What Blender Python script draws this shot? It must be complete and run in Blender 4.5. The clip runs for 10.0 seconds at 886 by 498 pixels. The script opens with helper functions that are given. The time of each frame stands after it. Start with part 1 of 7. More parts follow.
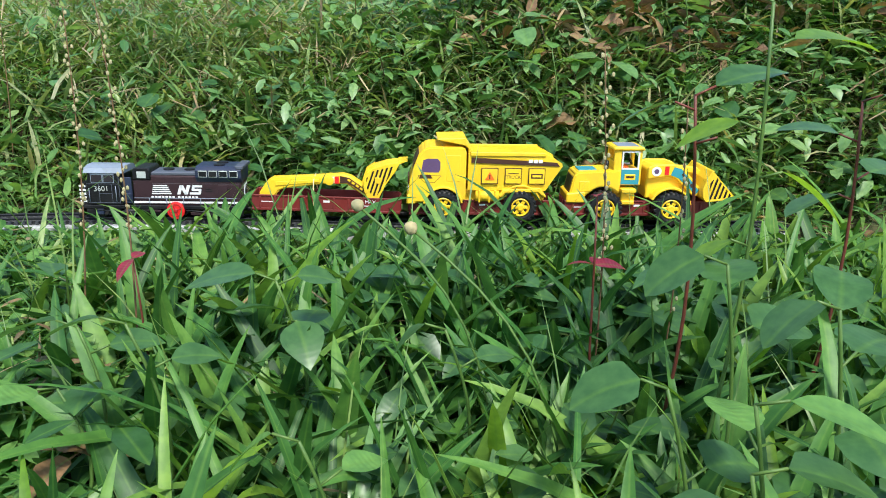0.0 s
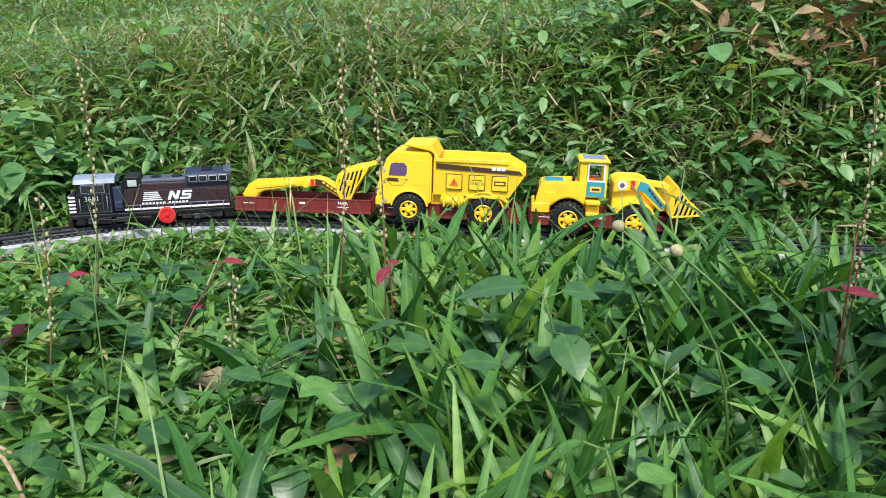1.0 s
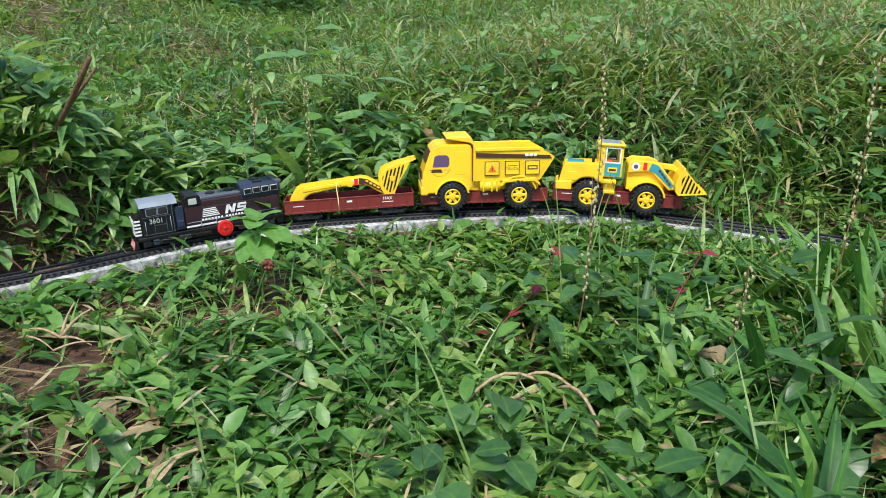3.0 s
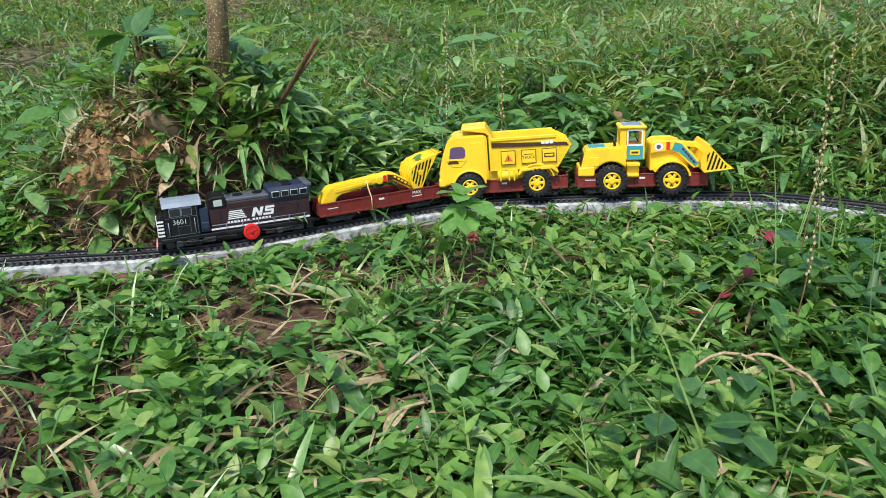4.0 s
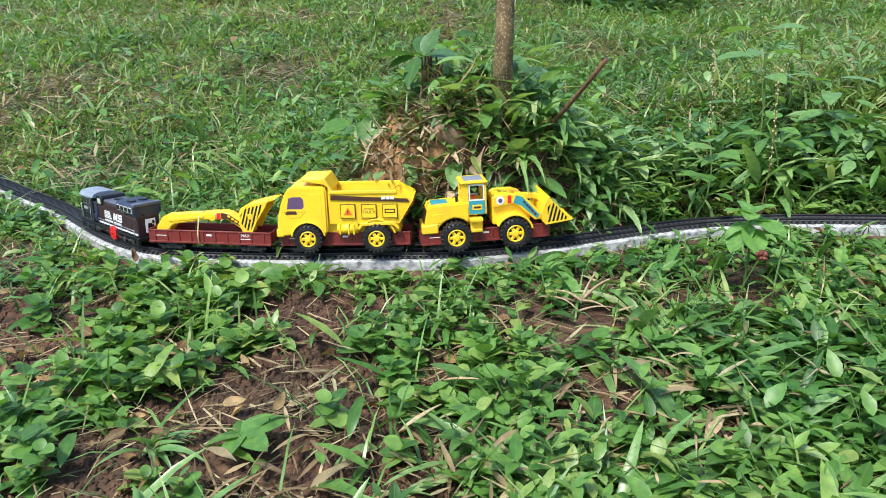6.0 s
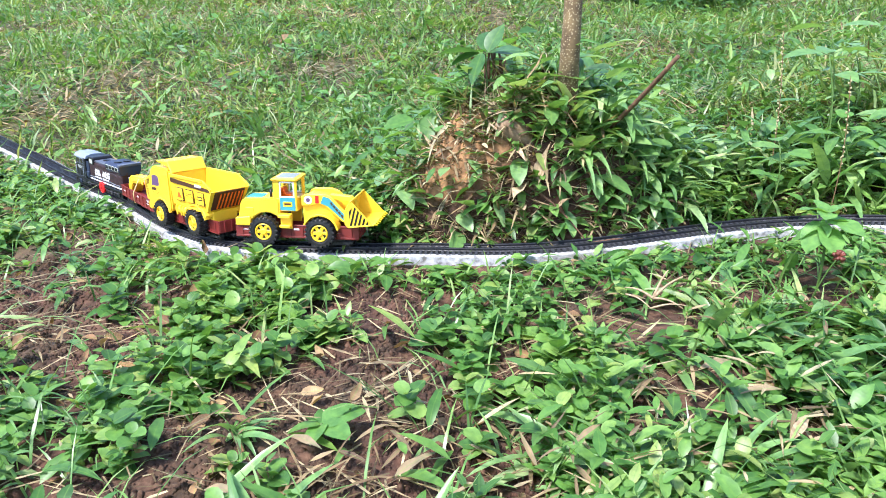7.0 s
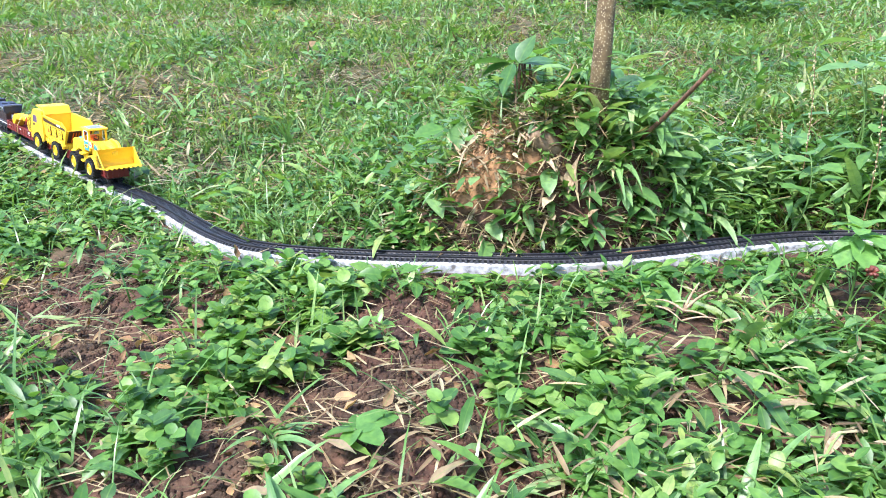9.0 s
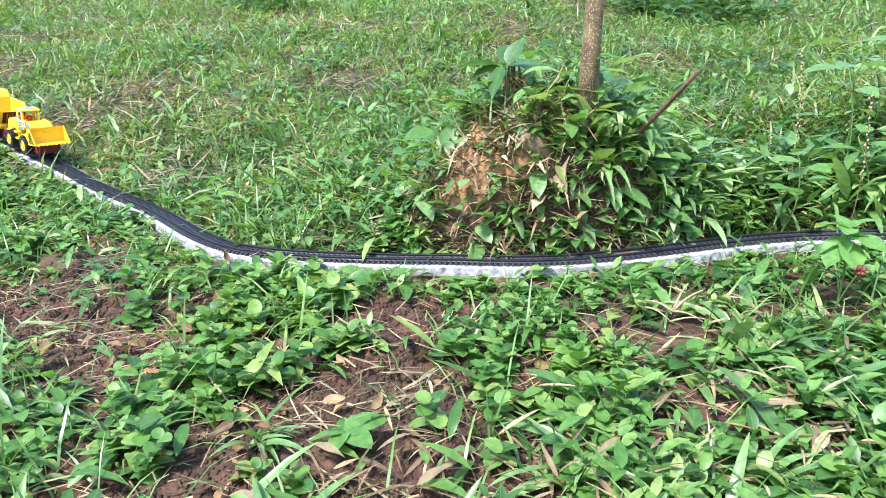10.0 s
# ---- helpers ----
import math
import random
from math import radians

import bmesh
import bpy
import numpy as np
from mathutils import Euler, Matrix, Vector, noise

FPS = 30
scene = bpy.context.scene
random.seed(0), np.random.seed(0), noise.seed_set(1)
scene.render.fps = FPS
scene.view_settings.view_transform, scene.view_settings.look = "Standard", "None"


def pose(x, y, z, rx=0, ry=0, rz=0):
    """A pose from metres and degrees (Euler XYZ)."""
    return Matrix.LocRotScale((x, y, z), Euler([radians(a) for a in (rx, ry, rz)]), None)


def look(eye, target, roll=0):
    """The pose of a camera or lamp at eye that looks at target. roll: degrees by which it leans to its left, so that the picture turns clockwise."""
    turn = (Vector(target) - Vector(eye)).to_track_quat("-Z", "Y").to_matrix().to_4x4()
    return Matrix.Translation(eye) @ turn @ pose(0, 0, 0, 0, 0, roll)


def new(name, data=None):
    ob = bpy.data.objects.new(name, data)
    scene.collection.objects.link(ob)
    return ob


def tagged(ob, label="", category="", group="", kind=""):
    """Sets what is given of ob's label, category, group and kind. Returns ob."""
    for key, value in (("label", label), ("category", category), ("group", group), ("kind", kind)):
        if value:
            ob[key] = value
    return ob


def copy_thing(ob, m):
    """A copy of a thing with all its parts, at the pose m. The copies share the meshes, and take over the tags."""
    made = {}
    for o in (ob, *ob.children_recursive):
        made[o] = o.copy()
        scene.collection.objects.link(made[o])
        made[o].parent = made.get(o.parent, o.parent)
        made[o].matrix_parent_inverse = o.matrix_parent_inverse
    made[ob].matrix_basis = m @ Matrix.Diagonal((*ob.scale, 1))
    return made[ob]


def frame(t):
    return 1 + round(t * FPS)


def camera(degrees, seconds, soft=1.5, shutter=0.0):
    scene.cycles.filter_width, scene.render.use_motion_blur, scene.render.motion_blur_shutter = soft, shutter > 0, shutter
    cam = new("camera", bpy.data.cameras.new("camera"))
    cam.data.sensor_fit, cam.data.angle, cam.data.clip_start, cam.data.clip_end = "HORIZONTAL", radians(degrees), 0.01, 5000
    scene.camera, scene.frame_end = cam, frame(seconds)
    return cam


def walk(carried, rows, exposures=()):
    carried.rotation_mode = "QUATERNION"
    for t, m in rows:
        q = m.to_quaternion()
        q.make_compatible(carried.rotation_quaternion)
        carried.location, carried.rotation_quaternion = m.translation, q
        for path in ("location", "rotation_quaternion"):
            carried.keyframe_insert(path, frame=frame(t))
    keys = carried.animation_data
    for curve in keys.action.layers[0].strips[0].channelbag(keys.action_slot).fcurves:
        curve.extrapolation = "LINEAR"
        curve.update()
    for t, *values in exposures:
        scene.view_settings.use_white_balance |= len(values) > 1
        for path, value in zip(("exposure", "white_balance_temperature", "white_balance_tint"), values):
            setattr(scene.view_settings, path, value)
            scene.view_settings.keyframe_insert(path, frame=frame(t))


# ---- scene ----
cam = camera(61.6, 10.0, 1.0)
PATH = [
    (0, (0.0272, -0.0040, 0.2536), (-0.122, 1.519, -0.213), 0.13),
    (0.5, (-0.0120, -0.0152, 0.2592), (-0.286, 1.495, -0.196), 0.18),
    (1, (-0.0480, -0.0360, 0.2664), (-0.440, 1.446, -0.191), -0.17),
    (1.5, (-0.0808, -0.0608, 0.2712), (-0.593, 1.389, -0.172), 0.04),
    (2, (-0.1160, -0.0928, 0.2704), (-0.710, 1.326, -0.171), 1.14),
    (2.5, (-0.1608, -0.1376, 0.2728), (-0.905, 1.206, -0.174), 1.32),
    (3, (-0.1952, -0.1760, 0.2728), (-1.039, 1.103, -0.184), 1.41),
    (3.2, (-0.2048, -0.1904, 0.2680), (-1.098, 1.057, -0.189), 1.65),
    (4.3, (-0.2344, -0.2400, 0.2632), (-1.345, 0.806, -0.218), 0.23),
    (4.5, (-0.2384, -0.2512, 0.2648), (-1.372, 0.774, -0.211), 0.23),
    (5, (-0.2504, -0.2816, 0.2680), (-1.439, 0.680, -0.205), -0.01),
    (5.5, (-0.2616, -0.3120, 0.2736), (-1.521, 0.557, -0.195), -0.75),
    (6, (-0.2688, -0.3360, 0.2760), (-1.563, 0.482, -0.190), -0.33),
    (7.5, (-0.2856, -0.3760, 0.2728), (-1.627, 0.362, -0.193), -0.30),
    (8, (-0.2856, -0.3792, 0.2744), (-1.634, 0.349, -0.186), -0.13),
    (8.5, (-0.2840, -0.3792, 0.2760), (-1.638, 0.342, -0.179), -0.36),
    (9, (-0.2840, -0.3816, 0.2776), (-1.637, 0.344, -0.177), 0.25),
    (9.5, (-0.2840, -0.3800, 0.2776), (-1.635, 0.350, -0.172), -0.13),
    (10, (-0.2816, -0.3768, 0.2760), (-1.630, 0.359, -0.170), -0.01),
]
LIGHT = [(0.0, 0.62, 6250, 6), (1.0, 0.56, 6250, 10), (2.2, 0.45, 6400, 8), (3.2, 0.42, 6400, 8), (5.0, 0.48, 6350, 8), (6.2, 0.80, 6300, 10), (7.3, 1.42, 5900, 17), (8.5, 1.42, 5900, 17), (10.0, 1.36, 5900, 17)]
walk(cam, [(t, look(eye, target, roll)) for t, eye, target, roll in PATH], LIGHT)

# ---- light ----
world = bpy.data.worlds.new("sky")
scene.world = world
world.use_nodes = True
wn = world.node_tree
sky = wn.nodes.new("ShaderNodeTexSky")
sky.sky_type, sky.sun_disc = "NISHITA", False
SUN_EL, SUN_AZ = 56.0, 158.0  # degrees; azimuth clockwise from +y
sky.sun_elevation, sky.sun_rotation = radians(SUN_EL), radians(SUN_AZ)
wn.links.new(sky.outputs[0], wn.nodes["Background"].inputs[0])
wn.nodes["Background"].inputs[1].default_value = 0.175
sun = new("sun", bpy.data.lights.new("sun", "SUN"))
sun.data.energy, sun.data.angle, sun.data.color = 3.6, radians(11), (1.0, 0.95, 0.86)
az, el = radians(SUN_AZ), radians(SUN_EL)
sun.matrix_world = look((0, 0, 0), (-math.sin(az) * math.cos(el), -math.cos(az) * math.cos(el), -math.sin(el)))


# ---- materials ----
class Nodes:
    """A small builder of node materials."""

    def __init__(self, name):
        self.m = bpy.data.materials.new(name)
        self.m.use_nodes = True
        self.t = self.m.node_tree
        self.bsdf = self.t.nodes["Principled BSDF"]
        self.out = self.t.nodes["Material Output"]

    def node(self, kind, **sets):
        n = self.t.nodes.new("ShaderNode" + kind)
        for key, value in sets.items():
            n.inputs[key.replace("_", " ")].default_value = value
        return n

    def link(self, a, b):
        self.t.links.new(a, b)

    def ramp(self, source, stops):
        n = self.t.nodes.new("ShaderNodeValToRGB")
        while len(n.color_ramp.elements) < len(stops):
            n.color_ramp.elements.new(0.5)
        for e, (p, c) in zip(n.color_ramp.elements, stops):
            e.position, e.color = p, (*c, 1)
        self.link(source, n.inputs[0])
        return n.outputs[0]

    def noise(self, scale, detail=4, coord=None):
        n = self.node("TexNoise", Scale=scale, Detail=detail)
        self.link(coord or self.node("TexCoord").outputs["Object"], n.inputs["Vector"])
        return n.outputs[0]

    def mix(self, fac, a, b, kind="MIX"):
        n = self.t.nodes.new("ShaderNodeMix")
        n.data_type, n.blend_type = "RGBA", kind
        for slot, v in ((0, fac), (6, a), (7, b)):
            if hasattr(v, "is_linked"):
                self.link(v, n.inputs[slot])
            else:
                n.inputs[slot].default_value = v if slot == 0 else (*v, 1)
        return n.outputs[2]

    def bump(self, height, strength=0.3, distance=0.001):
        n = self.node("Bump", Strength=strength, Distance=distance)
        self.link(height, n.inputs["Height"])
        self.link(n.outputs[0], self.bsdf.inputs["Normal"])


def plastic(name, colour, rough=0.35, grime=(0.05, 0.04, 0.03), dirt=0.25, spec=0.5):
    """Moulded plastic or paint with fine grime and scuffs."""
    k = Nodes(name)
    c = k.node("TexCoord").outputs["Object"]
    big, fine = k.noise(45, 3, c), k.noise(420, 4, c)
    spots = k.ramp(big, [(0.48, (0, 0, 0)), (0.75, (dirt, dirt, dirt))])
    col = k.mix(spots, colour, grime)
    col = k.mix(k.ramp(fine, [(0.3, (0.12,) * 3), (0.7, (0,) * 3)]), col, tuple(0.6 * v for v in colour))
    k.link(col, k.bsdf.inputs["Base Color"])
    k.link(k.ramp(big, [(0.3, (rough,) * 3), (0.8, (min(1, rough + 0.25),) * 3)]), k.bsdf.inputs["Roughness"])
    k.bsdf.inputs["Specular IOR Level"].default_value = spec
    k.bump(fine, 0.12, 0.0003)
    return k.m


def leaf_material(name, stops, veins=0.0, rough=0.42, translucent=0.35, back=(0.5, 0.55, 0.2)):
    """Foliage: each leaf takes its own green, with a pale midrib, blotches and light coming through."""
    k = Nodes(name)
    rnd = k.t.nodes.new("ShaderNodeNewGeometry").outputs["Random Per Island"]
    uv = k.node("TexCoord").outputs["UV"]
    obj = k.node("TexCoord").outputs["Object"]
    col = k.ramp(rnd, stops)
    sep = k.node("SeparateXYZ")
    k.link(uv, sep.inputs[0])
    wave = k.node("Math")
    wave.operation = "ABSOLUTE"
    sub = k.node("Math")
    sub.operation = "SUBTRACT"
    k.link(sep.outputs[1], sub.inputs[0])
    sub.inputs[1].default_value = 0.5
    k.link(sub.outputs[0], wave.inputs[0])
    rib = k.ramp(wave.outputs[0], [(0.0, (0.45,) * 3), (0.07, (0.0,) * 3)])
    col = k.mix(rib, col, (0.16, 0.30, 0.06))
    blot = k.ramp(k.noise(160, 4, obj), [(0.35, (0.72, 0.78, 0.75)), (0.65, (1.12, 1.08, 1.0))])
    col = k.mix(1.0, col, blot, "MULTIPLY")
    patch = k.ramp(k.noise(5, 2, obj), [(0.35, (0.8, 0.9, 0.85)), (0.65, (1.15, 1.08, 0.9))])
    col = k.mix(1.0, col, patch, "MULTIPLY")
    k.link(col, k.bsdf.inputs["Base Color"])
    k.bsdf.inputs["Roughness"].default_value = rough
    k.bsdf.inputs["Specular IOR Level"].default_value = 0.5
    tl = k.node("BsdfTranslucent")
    k.link(k.mix(1.0, col, (1.6, 1.5, 0.7), "MULTIPLY"), tl.inputs["Color"])
    mix = k.node("MixShader", Fac=translucent)
    k.link(k.bsdf.outputs[0], mix.inputs[1])
    k.link(tl.outputs[0], mix.inputs[2])
    k.link(mix.outputs[0], k.out.inputs["Surface"])
    if veins:
        w = k.t.nodes.new("ShaderNodeTexWave")
        w.inputs["Scale"].default_value, w.inputs["Distortion"].default_value = 3, 1.5
        k.link(uv, w.inputs["Vector"])
        k.bump(w.outputs[0], veins, 0.0006)
    else:
        k.bump(k.noise(300, 3, obj), 0.25, 0.0005)
    return k.m


def soil_material():
    k = Nodes("soil")
    c = k.node("TexCoord").outputs["Object"]
    big, mid, fine = k.noise(6, 4, c), k.noise(60, 6, c), k.noise(350, 4, c)
    col = k.ramp(mid, [(0.3, (0.024, 0.011, 0.007)), (0.55, (0.078, 0.036, 0.021)), (0.8, (0.17, 0.086, 0.052))])
    col = k.mix(k.ramp(big, [(0.45, (0,) * 3), (0.65, (0.4,) * 3)]), col, (0.060, 0.050, 0.024))
    col = k.mix(k.ramp(fine, [(0.55, (0,) * 3), (0.8, (0.5,) * 3)]), col, (0.20, 0.15, 0.09))
    # open orange clay at the front of the mound
    near = k.node("VectorMath")
    near.operation = "DISTANCE"
    near.inputs[1].default_value = (-1.048, 0.080, 0.150)
    k.link(c, near.inputs[0])
    clay = k.ramp(mid, [(0.3, (0.17, 0.088, 0.036)), (0.6, (0.32, 0.175, 0.075)), (0.8, (0.40, 0.25, 0.13))])
    col = k.mix(k.ramp(near.outputs["Value"], [(0.072, (0.95,) * 3), (0.098, (0,) * 3)]), col, clay)
    far = k.node("VectorMath")
    far.operation = "LENGTH"
    shift = k.node("Mapping", Location=(0.6, 0.0, 0.0))
    k.link(c, shift.inputs["Vector"])
    k.link(shift.outputs[0], far.inputs[0])
    thatch = k.ramp(k.noise(25, 6, c), [(0.32, (0.024, 0.030, 0.010)), (0.5, (0.062, 0.066, 0.022)), (0.70, (0.17, 0.135, 0.070))])
    col = k.mix(k.ramp(far.outputs["Value"], [(0.75, (0,) * 3), (1.0, (0.9,) * 3)]), col, thatch)
    # grass cover over the country round about
    sward = k.ramp(k.noise(14, 6, c), [(0.3, (0.055, 0.090, 0.022)), (0.6, (0.105, 0.150, 0.040)), (0.8, (0.17, 0.18, 0.075))])
    reach = k.node("Math")
    reach.operation = "MULTIPLY"
    reach.inputs[1].default_value = 0.1
    k.link(far.outputs["Value"], reach.inputs[0])
    col = k.mix(k.ramp(reach.outputs[0], [(0.42, (0,) * 3), (0.56, (0.95,) * 3)]), col, sward)
    k.link(col, k.bsdf.inputs["Base Color"])
    k.bsdf.inputs["Roughness"].default_value = 0.95
    k.bump(mid, 0.9, 0.006)
    return k.m


def wood_material(name, lo, hi, scale=(30, 30, 6), rough=0.8, depth=0.003):
    k = Nodes(name)
    mp = k.node("Mapping", Scale=scale)
    k.link(k.node("TexCoord").outputs["Object"], mp.inputs["Vector"])
    n = k.noise(6, 6, mp.outputs[0])
    f = k.noise(240, 4)
    col = k.mix(k.ramp(f, [(0.4, (0,) * 3), (0.7, (0.5,) * 3)]), k.ramp(n, [(0.3, lo), (0.7, hi)]), tuple(0.7 * v for v in lo))
    k.link(col, k.bsdf.inputs["Base Color"])
    k.bsdf.inputs["Roughness"].default_value = rough
    k.bump(n, 0.6, depth)
    return k.m


def board_material():
    """Whitewashed timber, scraped and stained with soil."""
    k = Nodes("whitewashed_wood")
    c = k.node("TexCoord").outputs["Object"]
    big, mid, fine = k.noise(14, 4, c), k.noise(150, 8, c), k.noise(650, 4, c)
    col = k.ramp(mid, [(0.30, (0.11, 0.105, 0.10)), (0.45, (0.34, 0.345, 0.345)), (0.65, (0.58, 0.58, 0.57))])
    col = k.mix(k.ramp(big, [(0.52, (0,) * 3), (0.72, (0.75,) * 3)]), col, (0.27, 0.25, 0.21))
    col = k.mix(k.ramp(fine, [(0.62, (0,) * 3), (0.75, (0.7,) * 3)]), col, (0.10, 0.085, 0.07))
    k.link(col, k.bsdf.inputs["Base Color"])
    k.bsdf.inputs["Roughness"].default_value = 0.8
    k.bump(mid, 0.7, 0.0012)
    return k.m


def bark_material():
    k = Nodes("bark")
    c = k.node("TexCoord").outputs["Object"]
    v = k.node("TexVoronoi", Scale=420)
    k.link(c, v.inputs["Vector"])
    n = k.noise(70, 5, c)
    col = k.ramp(n, [(0.35, (0.080, 0.050, 0.022)), (0.65, (0.19, 0.130, 0.058))])
    col = k.mix(k.ramp(v.outputs["Distance"], [(0.18, (0.95,) * 3), (0.36, (0,) * 3)]), col, (0.46, 0.38, 0.23))
    k.link(col, k.bsdf.inputs["Base Color"])
    k.bsdf.inputs["Roughness"].default_value = 0.85
    k.bump(n, 0.7, 0.002)
    return k.m


YELLOW = plastic("yellow_plastic", (0.86, 0.555, 0.020), 0.36, (0.62, 0.33, 0.018), 0.5)
TYRE = plastic("black_rubber", (0.009, 0.009, 0.010), 0.42, (0.05, 0.04, 0.035), 0.3, 0.4)
BLACK = plastic("black_paint", (0.006, 0.006, 0.008), 0.30, (0.035, 0.03, 0.03), 0.3, 0.35)
MAROON = plastic("dark_maroon_paint", (0.034, 0.015, 0.019), 0.40, (0.008, 0.006, 0.006), 0.5, 0.35)
GREY = plastic("grey_roof_paint", (0.22, 0.26, 0.32), 0.4, (0.08, 0.08, 0.08), 0.4)
# Black lifted towards grey, painting in the highlights on bogies and underframe gear.
BOGIE = plastic("highlit_black_metal", (0.022, 0.022, 0.024), 0.45, (0.09, 0.08, 0.07), 0.5)
SEAM = plastic("worn_panel_edge", (0.105, 0.085, 0.095), 0.45, (0.04, 0.03, 0.035), 0.5)
ROOF = plastic("dark_grey_roof_paint", (0.085, 0.095, 0.125), 0.35, (0.03, 0.03, 0.03), 0.5)
DULL_RED = plastic("dull_red_plastic", (0.38, 0.010, 0.010), 0.5, (0.15, 0.01, 0.01), 0.4)
NAVY = plastic("dark_blue_paint", (0.02, 0.028, 0.06), 0.35, (0.01, 0.01, 0.015), 0.3)
WHITE = plastic("white_print", (0.75, 0.75, 0.75), 0.5, (0.4, 0.38, 0.35), 0.2)
GRILLE = plastic("pale_mesh", (0.42, 0.45, 0.42), 0.6, (0.1, 0.1, 0.1), 0.5)
RED = plastic("red_plastic", (0.70, 0.012, 0.012), 0.4, (0.3, 0.01, 0.01), 0.2)
WAGON = plastic("oxide_red_plastic", (0.17, 0.018, 0.015), 0.42, (0.05, 0.015, 0.012), 0.4)
TRACK = plastic("black_track_plastic", (0.009, 0.010, 0.013), 0.42, (0.05, 0.045, 0.04), 0.3, 0.4)
# Sleepers paler than the black bed: their sheen is put into the colour.
SLEEPERS = plastic("sheen_track_plastic", (0.034, 0.036, 0.043), 0.36, (0.075, 0.068, 0.06), 0.4, 0.5)
PURPLE = plastic("purple_sticker", (0.11, 0.06, 0.14), 0.3, (0.05, 0.03, 0.06), 0.2)
BROWN = plastic("dark_brown_sticker", (0.06, 0.022, 0.012), 0.35, (0.02, 0.01, 0.01), 0.2)
TEAL = plastic("teal_sticker", (0.04, 0.27, 0.33), 0.35, (0.02, 0.12, 0.15), 0.2)
ORANGE = plastic("orange_sticker", (0.75, 0.14, 0.01), 0.4, (0.4, 0.08, 0.01), 0.2)
STRING = plastic("rubber_band", (0.75, 0.55, 0.25), 0.6, (0.4, 0.3, 0.1), 0.2)
GLASS = plastic("tinted_window", (0.03, 0.025, 0.03), 0.12, (0.05, 0.04, 0.04), 0.2)
SOIL, BOARD, BARK = soil_material(), board_material(), bark_material()
STUMP = wood_material("rotten_wood", (0.10, 0.06, 0.03), (0.34, 0.23, 0.13))
HUSK = wood_material("dry_husk", (0.25, 0.17, 0.09), (0.50, 0.38, 0.23), (60, 60, 8), 0.7, 0.001)
TWIG = wood_material("twig", (0.09, 0.045, 0.025), (0.20, 0.10, 0.05), (60, 60, 10))
LEAF = leaf_material("broad_leaf", [(0, (0.045, 0.120, 0.034)), (0.25, (0.080, 0.200, 0.046)), (0.6, (0.135, 0.285, 0.070)), (0.88, (0.205, 0.350, 0.100)), (1, (0.29, 0.37, 0.120))], 0.04, 0.43)
BLADE = leaf_material("grass_blade", [(0, (0.060, 0.140, 0.041)), (0.45, (0.120, 0.250, 0.066)), (0.8, (0.195, 0.330, 0.104)), (1, (0.30, 0.38, 0.171))], 0.0, 0.34, 0.24)
# Darker than grass_blade: shade in the deep foreground grass is put into it.
TALL_SHADED = leaf_material("shaded_tall_blade", [(0, (0.026, 0.090, 0.022)), (0.45, (0.056, 0.170, 0.034)), (0.78, (0.100, 0.235, 0.045)), (1, (0.185, 0.315, 0.062))], 0.0, 0.52, 0.24)
PALE_GRASS = leaf_material("pale_grass", [(0, (0.100, 0.185, 0.058)), (0.45, (0.190, 0.290, 0.100)), (0.8, (0.290, 0.335, 0.150)), (1, (0.42, 0.37, 0.23))], 0.0, 0.45)
LAWN = leaf_material("lawn_grass", [(0, (0.065, 0.145, 0.044)), (0.4, (0.120, 0.235, 0.063)), (0.75, (0.190, 0.300, 0.091)), (1, (0.33, 0.35, 0.183))], 0.0, 0.42)
BLUE_LEAF = leaf_material("waxy_leaf", [(0, (0.045, 0.125, 0.042)), (1, (0.095, 0.205, 0.075))], 0.04, 0.36)
MINT = leaf_material("crinkled_leaf", [(0, (0.110, 0.250, 0.065)), (1, (0.200, 0.390, 0.105))], 0.22, 0.52)
# Paler than broad_leaf: sunlight on bank and mound leaves is put into the colour.
PALE_LIT_LEAF = leaf_material("pale_lit_leaf", [(0, (0.075, 0.180, 0.058)), (0.5, (0.150, 0.295, 0.105)), (1, (0.265, 0.400, 0.190))], 0.04, 0.40)
# Light green blade, paled further with painted sheen to offset self-shading.
PALE_LIT_BLADE = leaf_material("pale_lit_blade", [(0, (0.080, 0.180, 0.062)), (0.45, (0.160, 0.300, 0.108)), (0.85, (0.245, 0.390, 0.168)), (1, (0.36, 0.43, 0.24))], 0.0, 0.32, 0.28)
YELLOW_LEAF = leaf_material("yellow_green_leaf", [(0, (0.150, 0.300, 0.030)), (1, (0.230, 0.380, 0.050))], 0.08, 0.40, 0.45)
RED_LEAF = leaf_material("red_leaf", [(0, (0.22, 0.018, 0.040)), (1, (0.42, 0.042, 0.095))], 0.2, 0.45)
STRAW = leaf_material("dry_straw", [(0, (0.10, 0.060, 0.038)), (0.5, (0.25, 0.17, 0.105)), (1, (0.46, 0.37, 0.26))], 0.0, 0.7, 0.15)
DEAD = leaf_material("dead_leaf", [(0, (0.12, 0.060, 0.030)), (0.6, (0.24, 0.135, 0.070)), (1, (0.40, 0.26, 0.15))], 0.3, 0.7, 0.15)
STEM = leaf_material("plant_stem", [(0, (0.06, 0.14, 0.03)), (1, (0.16, 0.24, 0.06))], 0.0, 0.5, 0.1)
RED_STEM = leaf_material("red_stem", [(0, (0.12, 0.030, 0.022)), (1, (0.24, 0.06, 0.045))], 0.0, 0.5, 0.1)
SEED = leaf_material("pale_seed", [(0, (0.22, 0.18, 0.10)), (1, (0.48, 0.42, 0.27))], 0.0, 0.7, 0.1)


